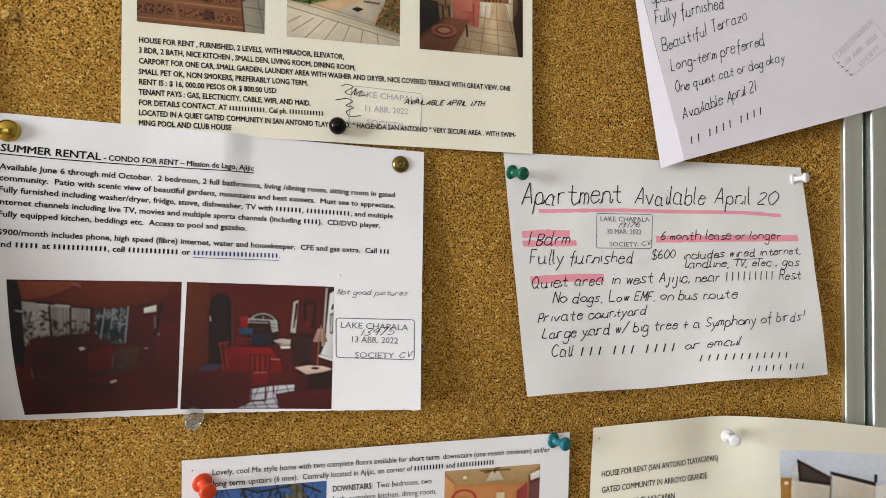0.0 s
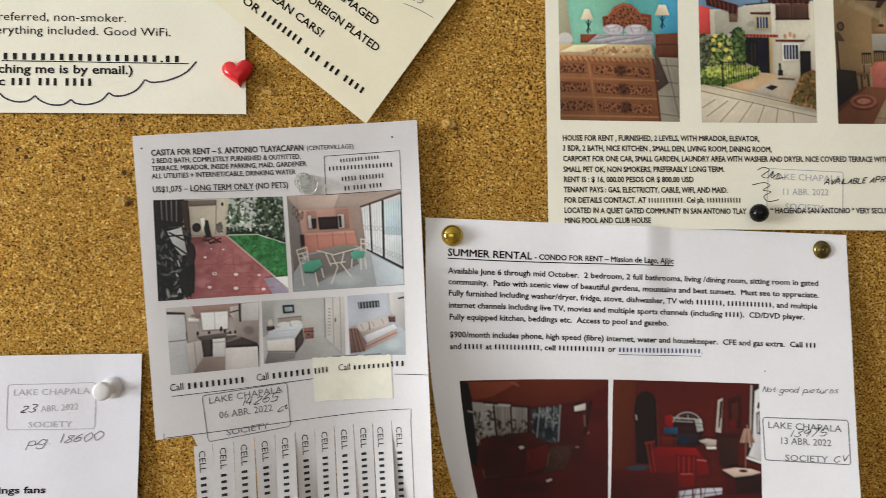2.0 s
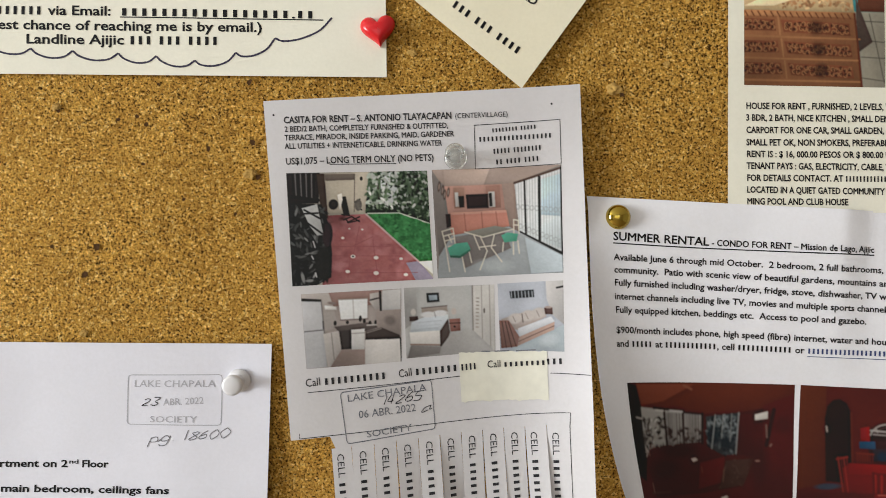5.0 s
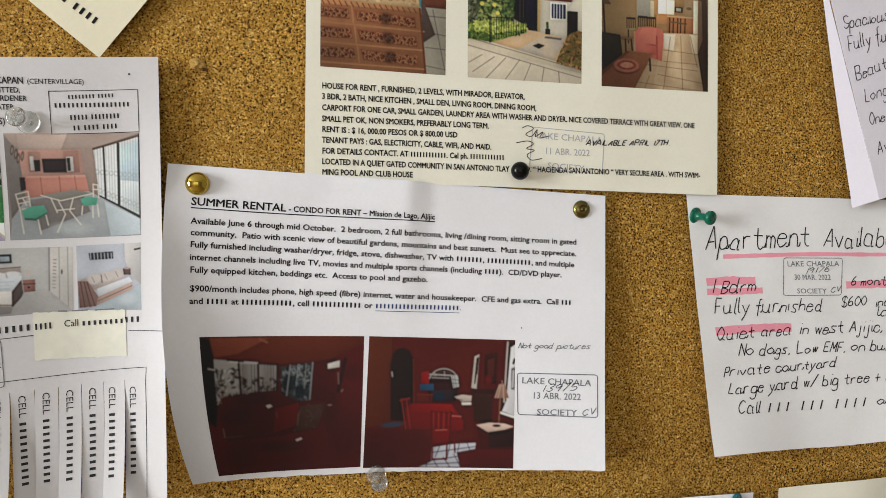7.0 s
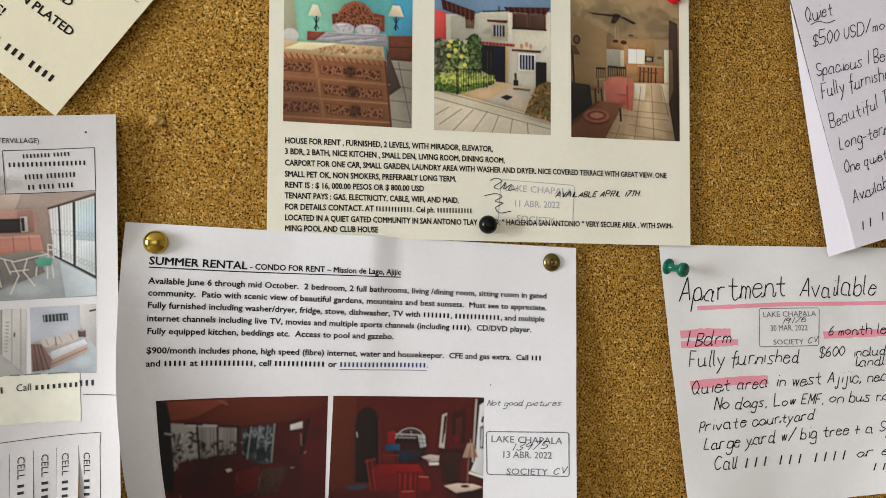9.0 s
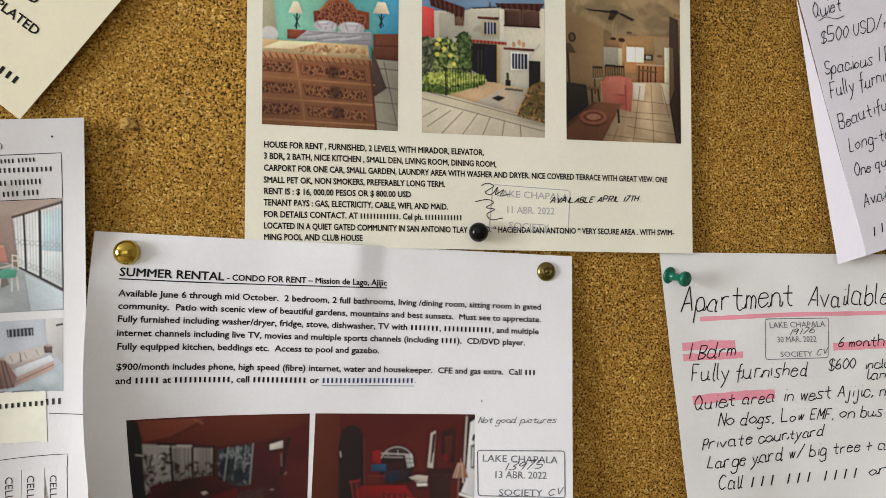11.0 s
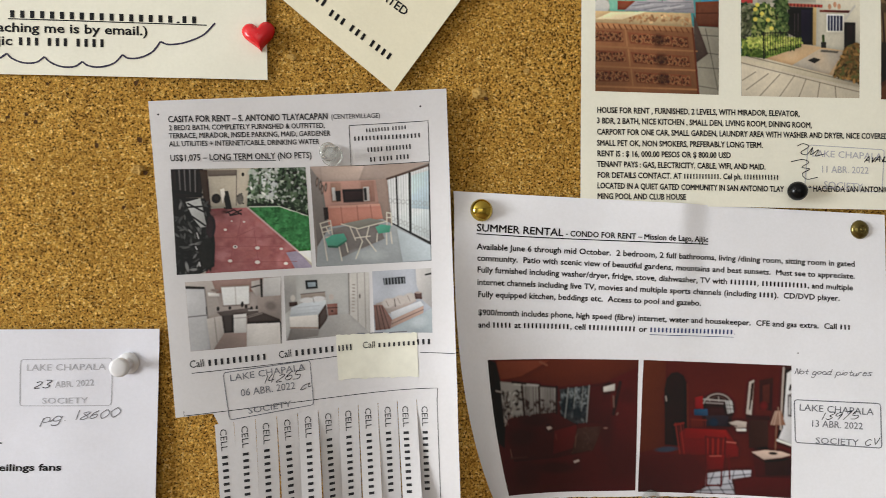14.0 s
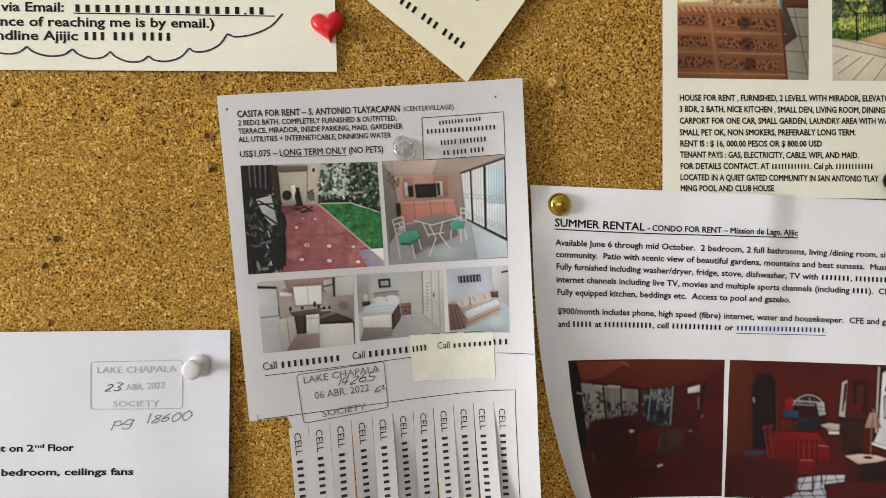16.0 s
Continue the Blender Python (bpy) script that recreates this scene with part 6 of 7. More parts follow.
stamp(s, t, [(170.2, 95.5), (211.6, 95.9), (211.8, 118.0), (171.0, 116.7)], [("LAKE CHAPALA", 172.4, 100.7, 208.2, 101.8, 3.2), ("~13975", 182.8, 104.8, 200.3, 104.1, 3.6), ("13 ABR. 2022", 177.9, 108.5, 203.1, 109.1, 3.3), ("SOCIETY", 180.4, 116.8, 201.1, 117.2, 3.0), ("~CV", 203.5, 117, 210.2, 116.2, 3.0)], STAMP, 0.5)

# Handwritten notice with pink highlighter.
s = Sheet(212, 138, [(0.2486, -0.0015, 1.5027), (0.4566, -0.0015, 1.5034), (0.4686, -0.012, 1.3688), (0.2591, -0.008, 1.3629)], seed=3, lip=0.003, hem=0.0028, ripple=0.0009)
t = notice("off-white handwritten notice with pink highlighter strokes", OFFWHITE, s, (0, 0), 0.25)
stroke(s, t, [(19.0, 33.2), (70, 31.8), (113.9, 31.8), (160, 31.6), (190.6, 33.0)], 2.2, PINK, "highlighter_stroke", 0.06)
stroke(s, t, [(7, 46.6), (24, 46.0), (37.5, 46.2)], 4.2, PINK, "highlighter_stroke", 0.05)
stroke(s, t, [(6.8, 51.8), (24, 51.8), (41.4, 51.4)], 3.4, PINK, "highlighter_stroke", 0.06)
stroke(s, t, [(95.7, 49.0), (150, 48.3), (201.7, 47.8)], 4.2, PINK, "highlighter_stroke", 0.06)
stroke(s, t, [(9.4, 72.6), (35, 71.6), (57.6, 71.9)], 4.6, PINK, "highlighter_stroke", 0.06)
stroke(s, t, [(149.3, 61.8), (172.1, 61.2)], 0.4, PEN, "underline", 0.12)
for row in [
    ("Apartment", 8.6, 29.5, 73.6, 27.4, 12.5),
    ("Available", 83.3, 27.9, 133.1, 26.8, 11),
    ("April", 140.3, 26.6, 167.4, 26, 10.8),
    ("20", 173.1, 25.9, 187.4, 25.2, 8.3),
]:
    write_line(s, t, row, PEN, 0.66)
for row in [
    ("1 Bdrm", 9.3, 52.6, 36.3, 52, 6.8),
    ("6 month lease or longer", 98.8, 49.4, 187.2, 48.4, 5.6),
    ("Fully furnished", 10, 63.5, 77.6, 62.8, 7.6),
    ("$600", 91, 61.2, 107.4, 60.6, 5.2),
    ("includes wired internet,", 112.9, 61.3, 201.8, 58.1, 5.2),
    ("landline, TV; elec., gas", 113.5, 66.5, 199.6, 65.6, 5.0),
    ("Quiet area", 9.5, 77, 56.8, 75.6, 6.8),
    ("in west Ajijic, near ######### Rest.", 61.7, 75.7, 201.7, 74.6, 6.4),
    ("No dogs, Low EMF, on bus route", 22.1, 85.6, 147.8, 86.2, 5.8),
    ("Private courtyard", 11.5, 96.4, 83.2, 94, 5.6),
    ("Large yard w/ big tree + a Symphony of birds!", 13.1, 105.7, 197.2, 101.5, 6.2),
    ("Call", 17.4, 116.4, 31.0, 116.2, 6.4),
    ("### ### ####", 35.2, 116.4, 101.8, 116.8, 5.6),
    ("or email", 107.9, 116.1, 145.7, 115.2, 5.2),
    ("############", 116, 124.1, 180.3, 124.8, 4.4),
    ("#####.###", 149.4, 132.6, 192.2, 132, 4.2),
]:
    write_line(s, t, row, PEN, 0.56)
stamp(s, t, [(56.4, 33.8), (94.8, 33.9), (91.8, 54.6), (54.2, 54.3)], [("LAKE CHAPALA", 58.2, 38.5, 92.2, 38.4, 2.9), ("~19176", 69.6, 42.4, 84.8, 41.6, 3.3), ("30 MAR. 2022", 62, 45.9, 85.8, 46.1, 3.0), ("SOCIETY", 63, 53.3, 82.2, 53.6, 2.7), ("~CV", 84.6, 53.3, 91.3, 52.2, 3.0)], STAMP, 0.42)

# Small typed notice with five photos and tear-off strips.
s = Sheet(137, 140, [(-0.151, -0.0070, 1.5463), (-0.0168, -0.0048, 1.5562), (-0.0108, -0.009, 1.4171), (-0.1356, -0.0135, 1.4058)], belly=-0.006, sag=0.004, dip=3.1, seed=4, ripple=0.0003)
t = thing("rental_notice", "white typed notice with five photos and tear-off strips", "notice", "paper notices on the board")


def body_place(a, b, off):
    u = a * 137
    return s.at(u, b * (140 if u < 17.2 else 145), off)


part("paper", *paper_mesh(s, body_place, 64, 40), SHADED, t, "", True)
for row, bold in [
    (("CASITA FOR RENT – S. ANTONIO TLAYACAPAN", 8, 9.9, 80.5, 11.5, 2.75), 0.025),
    (("(CENTERVILLAGE)", 81.8, 11.5, 105.1, 11.9, 2.1), 0.006),
    (("2 BED/2 BATH, COMPLETELY FURNISHED & OUTFITTED,", 8.1, 13.5, 78.7, 15.3, 2.25), 0.021),
    (("TERRACE, MIRADOR, INSIDE PARKING, MAID, GARDENER", 7.8, 17.1, 81, 18.9, 2.25), 0.021),
    (("ALL UTILITIES + INTERNET/CABLE, DRINKING WATER", 7.6, 20.7, 75.5, 22.5, 2.25), 0.021),
    (("US$1,075 – LONG TERM ONLY (NO PETS)", 7.4, 27.3, 71.6, 28.7, 2.75), 0.018),
    (("######## #####", 97.7, 18.3, 117.5, 17.8, 1.9), 0.0),
    (("##################", 91.7, 21.9, 124.2, 22.1, 2.2), 0.0),
    (("##### ########", 97.8, 27.4, 119.5, 27.1, 2.4), 0.0),
    (("## #### ####", 98.8, 32, 118.4, 31.6, 2.4), 0.0),
    (("Call", 8.3, 119.2, 15, 119, 3.2), 0.004),
    (("##########", 16.3, 119.1, 44.3, 119.1, 3.0), 0.0),
    (("Call", 49.4, 119.2, 55.7, 118.9, 3.2), 0.004),
    (("##########", 56.8, 119, 85.6, 118.9, 3.0), 0.0),
    (("Call", 90.2, 118.8, 96.7, 118.9, 3.0), 0.004),
    (("##########", 97.8, 119, 125.5, 119.3, 2.8), 0.0),
]:
    print_line(s, t, row, SOFT, bold)
stroke(s, t, [(26.1, 28.1), (54.8, 29.1)], 0.3, SOFT, "underline")
stroke(s, t, [(90.1, 14.8), (127.7, 14.6), (127.6, 33.6), (89.8, 33.3), (90.1, 14.8)], 0.3, SOFT, "ruled_box", 0.1, False)
photo_patio(s, [(7.3, 30.9), (68.2, 32.8), (67.9, 79.2), (6.1, 77.9)], t)
photo_dining(s, [(70.3, 32.6), (127.6, 33.9), (126.8, 80.3), (70.0, 79.1)], t)
photo_kitchen(s, [(9.4, 81.4), (53.1, 82.2), (51.2, 112.6), (9.3, 112.0)], t)
photo_guest_room(s, [(54.4, 82.0), (95.5, 83.4), (94.5, 112.1), (53.5, 111.6)], t)
photo_sofa(s, [(97.1, 83.2), (126.5, 83.6), (125.8, 114.0), (96.7, 112.0)], t)
stroke(s, t, [(9.1, 121.5), (44, 121.6), (80.3, 121.2)], 0.3, SOFT, "ruled_line")
stroke(s, t, [(119.2, 122.9), (136.7, 124.1)], 0.3, SOFT, "ruled_line")
stroke(s, t, [(4.1, 137.6), (3.9, 139.6), (60, 139.9), (127.3, 139.9), (126.9, 145)], 0.3, SOFT, "cutting_line", 0.1, False)
stamp(s, t, [(23.1, 122.8), (64.1, 121.6), (64.5, 142.1), (24.5, 143.8)], [("LAKE CHAPALA", 25.9, 126.9, 61.6, 125.8, 2.9), ("~14265", 41.3, 129.7, 58.6, 129.3, 3.4), ("06 ABR. 2022", 30.4, 134.1, 56.3, 133.8, 3.1), ("~a", 58.4, 135, 63.9, 133.2, 3.2), ("SOCIETY", 33.3, 142.2, 53.8, 141.5, 2.6)], STAMP, 0.4)


def tape_place(a, b, off):
    u = 77.4 + 40.6 * a + (0.5 * noise.noise((b * 9, 1, 0)) if a in (0, 1) else 0)
    v = 111.3 + 2.2 * a + (20.8 + 1.0 * noise.noise((a * 14, 5, 0))) * b
    return s.at(u, v + (0.7 * noise.noise((a * 16, 9, 0)) if b == 0 else 0), 0.2)


part("tape", *paper_mesh(s, tape_place, 24, 12, 0.03), TAPE, t, "yellowed strip of sticky tape", True)
for row in [
    ("####", 77.9, 119, 85.6, 118.9, 3.0),
    ("Call", 90.2, 118.8, 96.7, 118.9, 3.0),
    ("########", 97.8, 119, 117.6, 119.3, 2.2),
]:
    print_line(s, t, row, SOFT, 0.0, "text_line", 0.34)
for a in ((88, 111.6, 92, 111.9), (94, 112.0, 101, 112.2), (104, 112.5, 113, 112.6)):
    stroke(s, t, [a[:2], a[2:]], 0.5, PENCIL, "torn_edge", 0.3)
# Holes in the paper are flat black discs, their shade in the colour.
for u, v in ((124.3, 7.7), (3.9, 6.2)):
    part("pin_hole", [s.at(u + 0.45 * math.cos(a), v + 0.45 * math.sin(a), 0.1) for a in np.arange(8) * 0.785], [tuple(range(8))], BLACK, t)

# Strips cut apart along the lower edge, each bent a little differently.
rng = random.Random(11)
cuts = [17.3] + [26.3 + 10.02 * k for k in range(10)] + [137.0]
for k in range(11):
    lift, bend, lean = rng.uniform(0.0, 1.6), rng.uniform(0.5, 4.5), rng.uniform(-0.014, 0.014)
    roll = rng.uniform(-1.6, 1.4)
    u0, u1 = cuts[k] + 0.12, cuts[k + 1] - 0.12

    def strip_at(u, v, off, k=k, lift=lift, bend=bend, lean=lean, roll=roll, u0=u0, u1=u1):
        f = max(0.0, (v - 145) / 57)
        p = s.at(u + lean * (v - 145), v, off)
        p.y -= 0.001 * ((bend * f + lift) * f * 1.6 + roll * f * (u - u0) / (u1 - u0) * 1.5)
        return p

    def strip_place(a, b, off):
        return strip_at(u0 + (u1 - u0) * a, 145 + 57 * b, off)

    strip = part("tear_off_strip", *paper_mesh(s, strip_place, 5, 16), SHADED, t, "", True)
    u, v = 19.6 + 10.02 * k - (1.0 if k > 8 else 0), 147.2 - 0.12 * k + (0.08 * (k - 5) ** 2 if k > 4 else 0)
    for body, run, mat in (("CELL", 9.6, SOFT), ("##########", 28.5, SOFT)):
        verts, faces, length = printed(body, 0.0)
        verts, faces = chop([(x * run / length, y * 3.0) for x, y in verts], faces, 4)
        part("text_line", [strip_at(u + y, v + x, 0.12) for x, y in verts], faces, mat, strip)
        v += run + 1.6
    if k == 10:
        verts, faces = ribbon([Vector((126.8, 145 + 4 * j)) for j in range(14)], 0.3)
        part("cutting_line", [strip_at(x, y, 0.12) for x, y in verts], faces, SOFT, strip)

# Typed notice with a drawn cloud edge.
s = Sheet(268, 142, [(-0.370, -0.001, 1.700), (-0.1035, -0.0012, 1.700), (-0.0996, -0.0014, 1.5588), (-0.370, -0.0012, 1.5572)], seed=5)
t = notice("cream typed notice with a drawn cloud border", CREAM, s, (0, 0))
for row, bold in [
    (("2 pools, one of them heated. Very quiet. Absolutely safe.", 78.3, 78.2, 234.7, 78, 4.0), 0.0),
    (("10 minute walk from Plaza.", 119.5, 84.6, 193.6, 84.4, 4.0), 0.0),
    (("Long term renter preferred, non-smoker.", 100.2, 97.5, 212.2, 97.3, 4.0), 0.0),
    (("$950 - USD per month. Everything included. Good WiFi.", 78.8, 103.8, 233.1, 104, 4.0), 0.0),
    (("Contact : ###### via Email:", 72.7, 116.5, 150.6, 116.4, 4.0), 0.024),
    (("#################.##", 154.4, 116.4, 238.1, 116.8, 3.6), 0.02),
    (("(Best chance of reaching me is by email.)", 96.2, 122.8, 215.2, 122.8, 4.0), 0.024),
    (("Landline Ajijic ### ### ####", 114.5, 128.9, 196.9, 128.8, 4.0), 0.024),
]:
    print_line(s, t, row, BLACK, bold)
stroke(s, t, [(154.4, 117.0), (200, 117.2), (241.2, 117.4)], 0.5, BLACK, "underline")
cusps = [(244.9, 116.3), (220.5, 125.5), (203.8, 132.0), (186.3, 135.6), (169.9, 133.8), (153.7, 132.7), (134.4, 131.9), (116.7, 131.1), (98.0, 128.9), (82.8, 125.9), (70, 121.5), (61, 114)]
for (a, b), (c, d) in zip(cusps, cusps[1:]):
    sag = 3.6 if c > 75 else 2.6
    stroke(s, t, [(a, b), (a + (c - a) * 0.22, b + (d - b) * 0.3 + sag * 0.8), (a + (c - a) * 0.55, b + (d - b) * 0.62 + sag), (a + (c - a) * 0.85, b + (d - b) * 0.9 + sag * 0.6), (c, d)], 0.8, MARKER, "cloud_line", 0.11)

# Ivory half sheet pinned at a slant.
s = Sheet(216, 140, [(-0.1287, -0.003, 1.8035), (0.040, -0.004, 1.669), (-0.0416, -0.0035, 1.5543), (-0.2097, -0.0035, 1.6894)], seed=6)
t = thing("wanted_notice", "ivory typed notice pinned at a steep slant", "notice", "paper notices on the board")
paper(s, t, IVORY)
for row in [
    ("MS", 174.9, 88.1, 182.6, 88.0, 3.7),
    ("T DAMAGED", 157.6, 100.8, 191.8, 99.4, 3.8),
    ("FOREIGN PLATED", 154.6, 111.4, 199.7, 109.2, 3.8),
    ("D CLEAN CARS!", 129.9, 122.4, 173.5, 121, 3.8),
    ("CALL OR ########", 115, 132.6, 168, 130.5, 3.8),
    ("### ### ####", 170.5, 132.0, 206.7, 129.9, 3.6),
]:
    print_line(s, t, row, BLACK, 0.022)
write_line(s, t, ("045", 193.6, 79.8, 203.1, 76.2, 3.5), PENCIL, 0.36)
stroke(s, t, [(196, 82), (204, 79.6), (212, 78.2)], 0.3, PENCIL, "scribble", 0.12)

# White notice at the left, with a stamp.
s = Sheet(222, 203, [(-0.370, -0.0012, 1.4425), (-0.1469, -0.0015, 1.4436), (-0.1485, -0.006, 1.240), (-0.370, -0.004, 1.240)], dents=((209.0, 15.0, 0.0012, 16.0),), ripple=0.0009, seed=7)
t = notice("plain white notice with a faint stamp and bold print", COOL, s, (0, 0))
print_line(s, t, ("Apartment on 2", 99.6, 52.4, 137.6, 52.4, 2.9), BLACK, 0.03)
print_line(s, t, ("nd", 138.0, 50.9, 142.2, 50.9, 1.7), BLACK, 0.02)
print_line(s, t, ("Floor", 143.4, 52.4, 154.6, 52.4, 2.9), BLACK, 0.03)
print_line(s, t, ("A/C in main bedroom, ceilings fans", 91.2, 62.6, 180.8, 63.2, 2.9), BLACK, 0.03)
stamp(s, t, [(161.8, 13.5), (201.2, 13.2), (201.5, 34.5), (162.0, 34.2)], [("LAKE CHAPALA", 164.3, 18.5, 198.6, 18.4, 2.8), ("~23", 168, 26.3, 174.4, 26.1, 3.2), ("ABR. 2022", 177.1, 26.2, 194, 25.4, 2.8), ("SOCIETY", 171.5, 33.3, 191.4, 33.3, 2.6)], FAINT, 0.36)
write_line(s, t, ("pg. 18600", 171.6, 41.5, 204.2, 39.7, 3.8), PENCIL, 0.36)

# Handwritten sheet with its edge folded forward.
s = Sheet(215, 205, [(0.3088, -0.003, 1.7067), (0.5275, -0.004, 1.7685), (0.5812, -0.0075, 1.564), (0.3625, -0.010, 1.5022)], seed=8)
t = notice("pale lilac-white handwritten notice with a folded edge", LILAC, s, (0, 0))
apex, low, fold = Vector((0.3267, -0.0047, 1.6385)), Vector((0.3492, -0.0062, 1.4975)), Vector((0.3625, -0.0104, 1.5022))


def flap_place(a, b, off):
    left = apex.lerp(low, b) + Vector((-0.0008 * math.sin(math.pi * b), 0, 0))
    return left.lerp(apex.lerp(fold, b), a)


part("folded_edge", *paper_mesh(s, flap_place, 6, 30), LILAC, t, "paler folded-over strip", True)
for row in [
    ("Quiet", 5.6, 81, 22.5, 80, 7.4),
    ("$500 USD/mo. incl.", 5.8, 94.8, 72, 94.2, 6.6),
    ("Spacious 1 Bedroom", 3.8, 111.1, 66.5, 111.4, 6.6),
    ("Fully furnished", 3.6, 123, 52, 121.2, 7.2),
    ("Beautiful Terraza", 3.7, 139.4, 66.9, 131.2, 6.8),
    ("Long-term preferred", 6, 151.9, 74.8, 148.4, 6.8),
    ("One quiet cat or dog okay", 5.5, 164.8, 86.6, 160.7, 5.8),
    ("Available April 21", 5.8, 181.4, 60.3, 175.1, 6.4),
    ("## #### ####", 6.1, 197, 61.6, 189.7, 5.0),
]:
    write_line(s, t, row, PEN, 0.48)
stroke(s, t, [(7.8, 83.0), (13, 82.0), (18, 84.0), (23.4, 83.4)], 0.4, PEN, "underline", 0.12)
stamp(s, t, [(122.2, 165.5), (161.2, 147.0), (172.7, 165.9), (134.6, 180.6)], [("LAKE CHAPALA", 127.4, 167.2, 161.6, 150.5, 3.0), ("20 ABR. 2022", 132.3, 172.6, 162.7, 159.5, 3.0), ("SOCIETY", 142.7, 176.5, 162.3, 167.1, 3.0)], FAINT, 0.36)
write_line(s, t, ("####", 124.4, 169.5, 134.1, 181.0, 2.6), PEN, 0.34)

# Typed notice with two photos, below.
s = Sheet(213, 140, [(0.0793, -0.003, 1.3398), (0.2903, -0.003, 1.3407), (0.2863, -0.004, 1.200), (0.0803, -0.004, 1.199)], seed=9)
t = notice("white typed notice with photos, under coloured pins", WHITE, s, (0, 0))
part("pin_hole", [s.at(5.0 + 0.4 * math.cos(a), 5.2 + 0.4 * math.sin(a), 0.1) for a in np.arange(8) * 0.785], [tuple(range(8))], BLACK, t)
print_line(s, t, ("Lovely, cool Mx style home with two complete floors available for", 14.3, 8.3, 115.2, 9.3, 2.8), bold=0.008)
print_line(s, t, ("short term", 116.4, 9.3, 133.8, 9.5, 2.8), bold=0.018)
print_line(s, t, ("downstairs (one month minimum) and/or", 135.6, 9.5, 200.3, 10.2, 2.8), bold=0.008)
print_line(s, t, ("long term", 14.6, 14, 30.6, 14.1, 2.8), bold=0.018)
print_line(s, t, ("upstairs (6 mos).  Centrally located in Ajijic, on corner of ########## and #############.", 32, 14.1, 167.1, 14.7, 2.8), bold=0.008)
print_line(s, t, ("DOWNSTAIRS:", 75, 21.8, 96.6, 21.9, 2.9), bold=0.02)
print_line(s, t, ("Two bedroom, two", 98.6, 21.9, 129.7, 22.1, 2.9))
print_line(s, t, ("bath, complete kitchen, dining room,", 75.1, 27.1, 132.4, 27.9, 2.9))
photo_tree(s, [(13.8, 15.8), (71.9, 15.9), (71.9, 64), (13.8, 64)], t)
photo_interior(s, [(137.0, 16.2), (194.4, 16.6), (194.4, 64), (137, 64)], t)

# Typed notice with a house photo, below; its top edge bows round the pin.
s = Sheet(222, 140, [(0.3045, -0.005, 1.3429), (0.5222, -0.0075, 1.330), (0.5202, -0.0075, 1.200), (0.2965, -0.004, 1.200)], hump=0.007, belly=0.006, dents=((91.0, 16.0, 0.0062, 26.0),), seed=10)
t = notice("cream typed notice with a house photo and bowed top", CREAM, s, (0, 0))
part("pin_hole", [s.at(4.2 + 0.4 * math.cos(a), 6.5 + 0.4 * math.sin(a), 0.1) for a in np.arange(8) * 0.785], [tuple(range(8))], BLACK, t)
for row in [
    ("HOUSE FOR RENT (SAN ANTONIO TLAYACAPAN)", 6.7, 28.8, 89.8, 27.7, 3.3),
    ("GATED COMMUNITY IN ARROYO GRANDE", 7.3, 37.9, 79.9, 37.3, 3.3),
    ("SAN ANTONIO TLAYACAPAN", 7.8, 46.7, 56.2, 46.7, 3.3),
]:
    print_line(s, t, row, BLACK, 0.016)
photo_villa(s, [(131.0, 20.7), (219.5, 19.2), (218, 105), (128.8, 105)], t)


# ---- pins ----
def lathe(profile, base, axis, seg=28):
    """Turns a profile of (radius, height) in millimetres round an axis."""
    z = Vector(axis).normalized()
    x = z.orthogonal().normalized()
    y = z.cross(x)
    verts, faces = [], []
    for r, h in profile:
        for k in range(seg):
            a = 2 * math.pi * k / seg
            verts.append(Vector(base) + 0.001 * (z * h + (x * math.cos(a) + y * math.sin(a)) * max(r, 0.001)))
    for j in range(len(profile) - 1):
        for k in range(seg):
            faces.append((j * seg + k, j * seg + (k + 1) % seg, (j + 1) * seg + (k + 1) % seg, (j + 1) * seg + k))
    return verts, faces


def push_pin(base, head, material, label, size=1.0):
    base, axis = Vector(base), Vector(head) - Vector(base)
    t = thing("push_pin", label, "push pin", "pins in the board")
    k = size
    part("collar", *lathe([(0, -0.2), (3.8 * k, -0.2), (4.4 * k, 0.2), (4.5 * k, 0.8), (4.1 * k, 1.3), (2.6 * k, 1.8)], base, axis), material, t, "", True)
    part("grip", *lathe([(2.6 * k, 1.75), (2.0 * k, 2.6), (1.8 * k, 4.5 * k), (2.0 * k, 7.0 * k), (2.6 * k, 8.0 * k)], base, axis), material, t, "", True)
    part("cap", *lathe([(2.55 * k, 7.95 * k), (3.4 * k, 8.3 * k), (3.75 * k, 9.0 * k), (3.75 * k, 10.2 * k), (3.4 * k, 10.9 * k), (2.6 * k, 11.2 * k), (0, 11.25 * k)], base, axis), material, t, "", True)
    part("needle", *lathe([(0.5, -0.1), (0.5, -4), (0, -7)], base, axis, 8), STEEL, t, "", True)
    return t


def thumbtack(at, material, label, boss):
    t = thing("thumbtack", label, "thumbtack", "pins in the board")
    axis = (0.02, -1, 0.03)
    if boss:
        dome = [(0, -0.3), (4.6, -0.3), (4.7, 0.1), (4.3, 0.9), (3.3, 1.6), (2.2, 2.0), (1.7, 2.05), (1.5, 1.75), (1.1, 1.7), (0.8, 2.05), (0, 2.15)]
    else:
        dome = [(0, -0.3), (5.2, -0.3), (5.4, 0.2), (5.2, 1.2), (4.5, 2.4), (3.4, 3.3), (1.9, 3.9), (0.8, 4.1), (0, 4.15)]
    part("head", *lathe(dome, at, axis, 36), material, t, "", True)
    part("needle", *lathe([(0.5, -0.1), (0.45, -4), (0, -7)], at, axis, 8), STEEL, t, "", True)


GREEN = make_plastic("green_plastic", (0.0, 0.105, 0.06), 0.26)
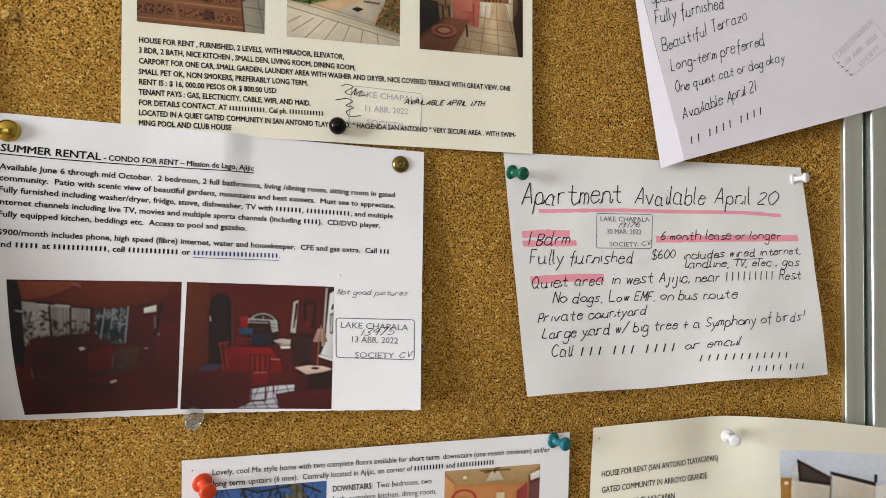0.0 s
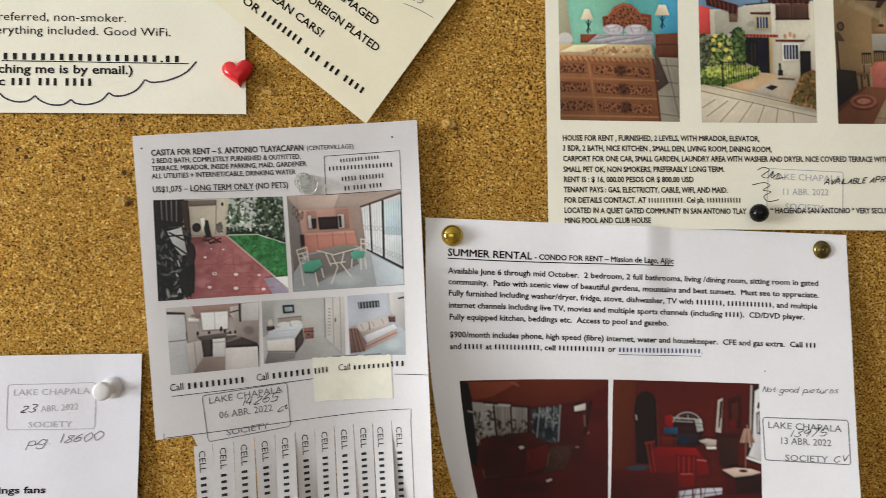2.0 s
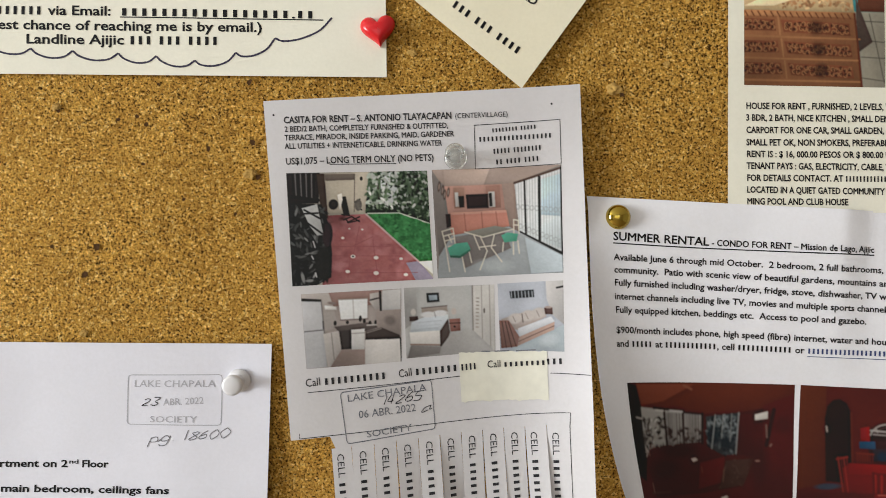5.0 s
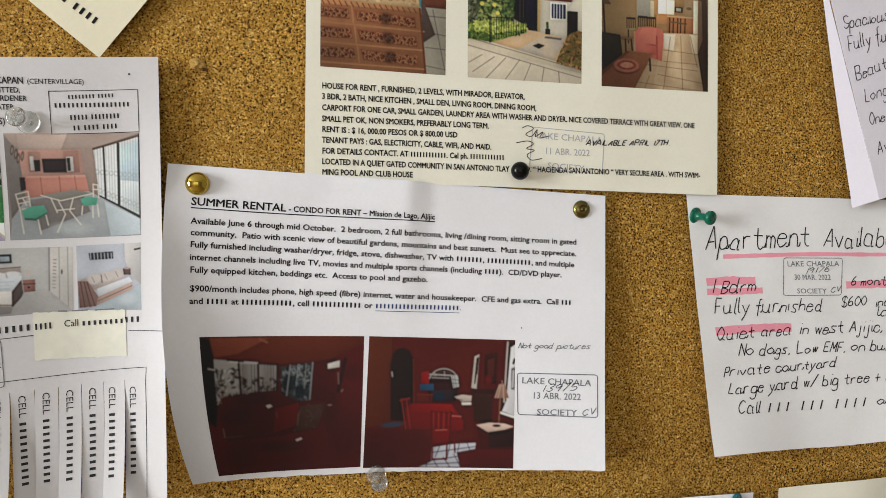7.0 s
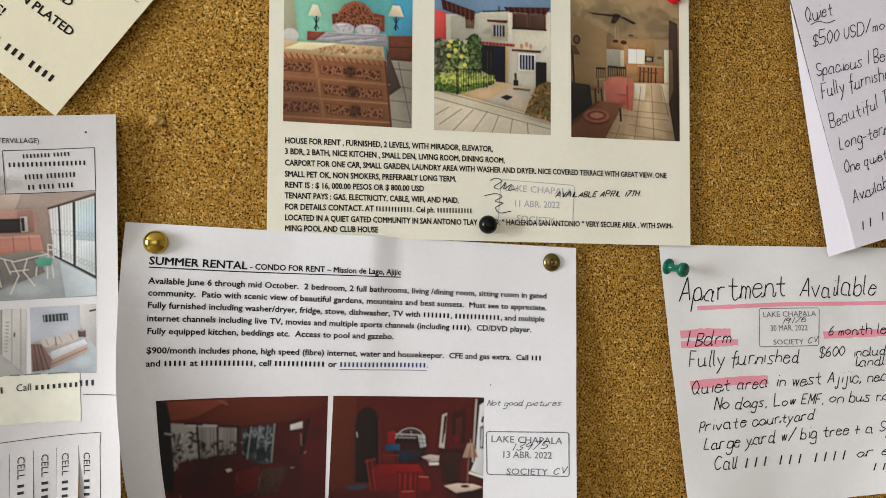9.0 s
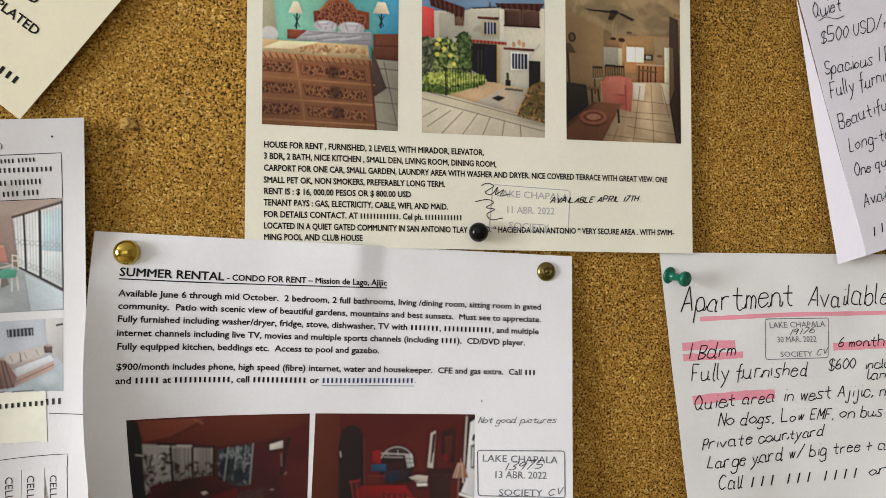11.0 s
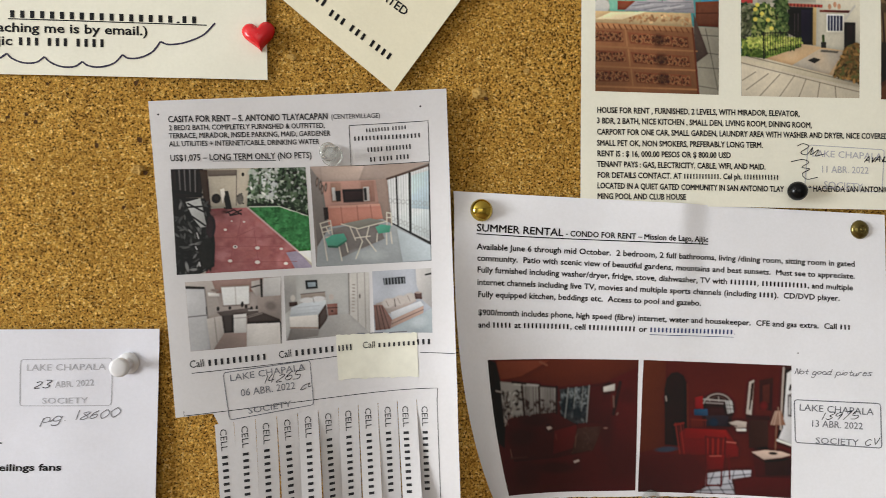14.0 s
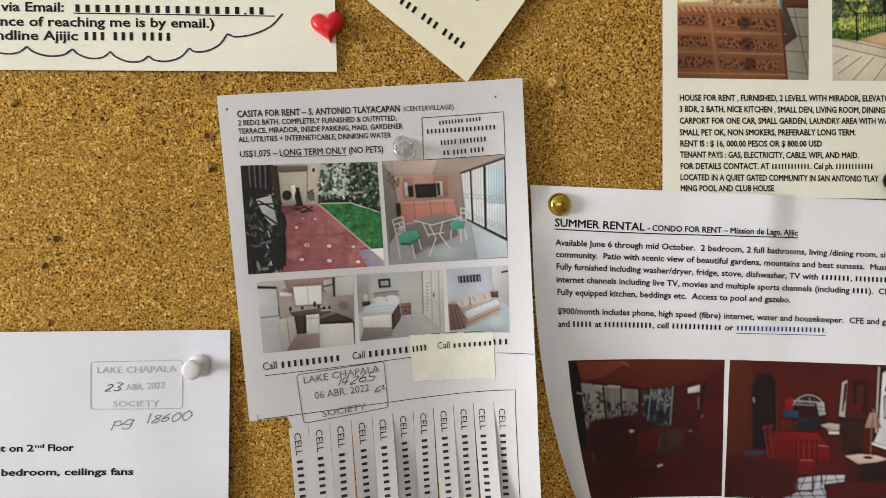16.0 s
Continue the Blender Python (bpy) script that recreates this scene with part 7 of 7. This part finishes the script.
TEAL = make_plastic("teal_plastic", (0.008, 0.15, 0.19), 0.24)
RED = make_plastic("orange_red_plastic", (0.75, 0.07, 0.02), 0.3)
SCARLET = make_plastic("scarlet_plastic", (0.62, 0.01, 0.015), 0.22)
OPAL = make_plastic("white_plastic", (0.72, 0.71, 0.72), 0.3)
JET = make_plastic("black_plastic", (0.003, 0.003, 0.003), 0.2)
JET.node_tree.nodes["Principled BSDF"].inputs["Specular IOR Level"].default_value = 0.22
CLEAR = make_plastic("clear_plastic", (0.92, 0.93, 0.9), 0.08, 0.92)

thumbtack((0.0005, -0.0030, 1.4997), GOLD, "shiny domed brass thumbtack through a white notice", False)
thumbtack((0.1885, -0.0032, 1.4927), BRONZE, "dull brass thumbtack with a raised centre", True)
push_pin((0.2537, -0.0024, 1.4911), (0.2575, -0.0124, 1.4893), GREEN, "dark green plastic push pin leaning sideways")
push_pin((0.2791, -0.0040, 1.3371), (0.2832, -0.0140, 1.3369), TEAL, "teal plastic push pin at a notice corner")
push_pin((0.0890, -0.0040, 1.3285), (0.0926, -0.0140, 1.3270), RED, "orange-red plastic push pin", 1.1)
push_pin((0.3941, -0.0085, 1.3334), (0.3920, -0.0185, 1.3330), OPAL, "white push pin through a bowed notice", 0.95)
push_pin((0.4502, -0.0022, 1.4952), (0.4545, -0.0122, 1.4958), OPAL, "white push pin at a notice corner", 0.85)
push_pin((-0.0695, -0.0036, 1.5240), (-0.0700, -0.0136, 1.5243), CLEAR, "clear plastic push pin through typed notice", 1.1)
push_pin((0.0845, -0.0010, 1.3612), (0.0850, -0.0110, 1.3605), CLEAR, "clear plastic push pin under a torn edge", 1.05)
push_pin((-0.1606, -0.0022, 1.4279), (-0.1600, -0.0122, 1.4280), OPAL, "white push pin through a plain notice", 1.12)
push_pin((0.2560, -0.0040, 1.6360), (0.2562, -0.0140, 1.6362), SCARLET, "red push pin at the top of a notice", 1.1)

ball = thing("map_pin", "glossy black round-headed map pin", "push pin", "pins in the board")
part("head", *lathe([(4.6 * math.cos(a), 3.6 + 4.2 * math.sin(a)) for a in np.linspace(-1.5, 1.5708, 14)], (0.1537, -0.0034, 1.5108), (0.05, -1, 0.02), 32), JET, ball, "", True)
part("needle", *lathe([(0.5, 0), (0.45, -4), (0, -7)], (0.1537, -0.0034, 1.5108), (0.05, -1, 0.02), 8), STEEL, ball, "", True)


def heart_pin(x, y, z, size):
    t = thing("heart_pin", "glossy red heart-shaped pin on a cream notice", "push pin", "pins in the board")
    seg, verts, faces = 48, [], []
    rings = [(0.98, -0.1), (1.02, 0.1), (1.01, 0.28), (0.96, 0.46), (0.87, 0.63), (0.75, 0.76), (0.6, 0.87), (0.42, 0.94), (0.22, 0.985), (0.02, 1.0)]
    for r, h in rings:
        for k in range(seg):
            a = 2 * math.pi * k / seg
            hx, hz = 16 * math.sin(a) ** 3, 13 * math.cos(a) - 5 * math.cos(2 * a) - 2 * math.cos(3 * a) - math.cos(4 * a)
            w = min(1.0, 1.15 - r)
            w = w * w * (3 - 2 * w)
            hx, hz = (hx + (15 * math.sin(a) - hx) * w) * r, (hz + 2 + (12.5 * math.cos(a) - hz - 2) * w) * r - 2
            c, sn = math.cos(0.14), math.sin(0.14)
            verts.append((x + (hx * c - hz * sn) * size / 32, y - 0.0048 * h, z + (hx * sn + hz * c) * size / 32))
    for j in range(len(rings) - 1):
        faces += [(j * seg + k, (j + 1) * seg + k, (j + 1) * seg + (k + 1) % seg, j * seg + (k + 1) % seg) for k in range(seg)]
    part("heart", verts, faces, SCARLET, t, "", True)
    part("needle", *lathe([(0.5, 0), (0.45, -4), (0, -7)], (x, y, z), (0, -1, 0), 8), STEEL, t, "", True)


heart_pin(-0.1035, -0.0018, 1.5793, 0.0148)
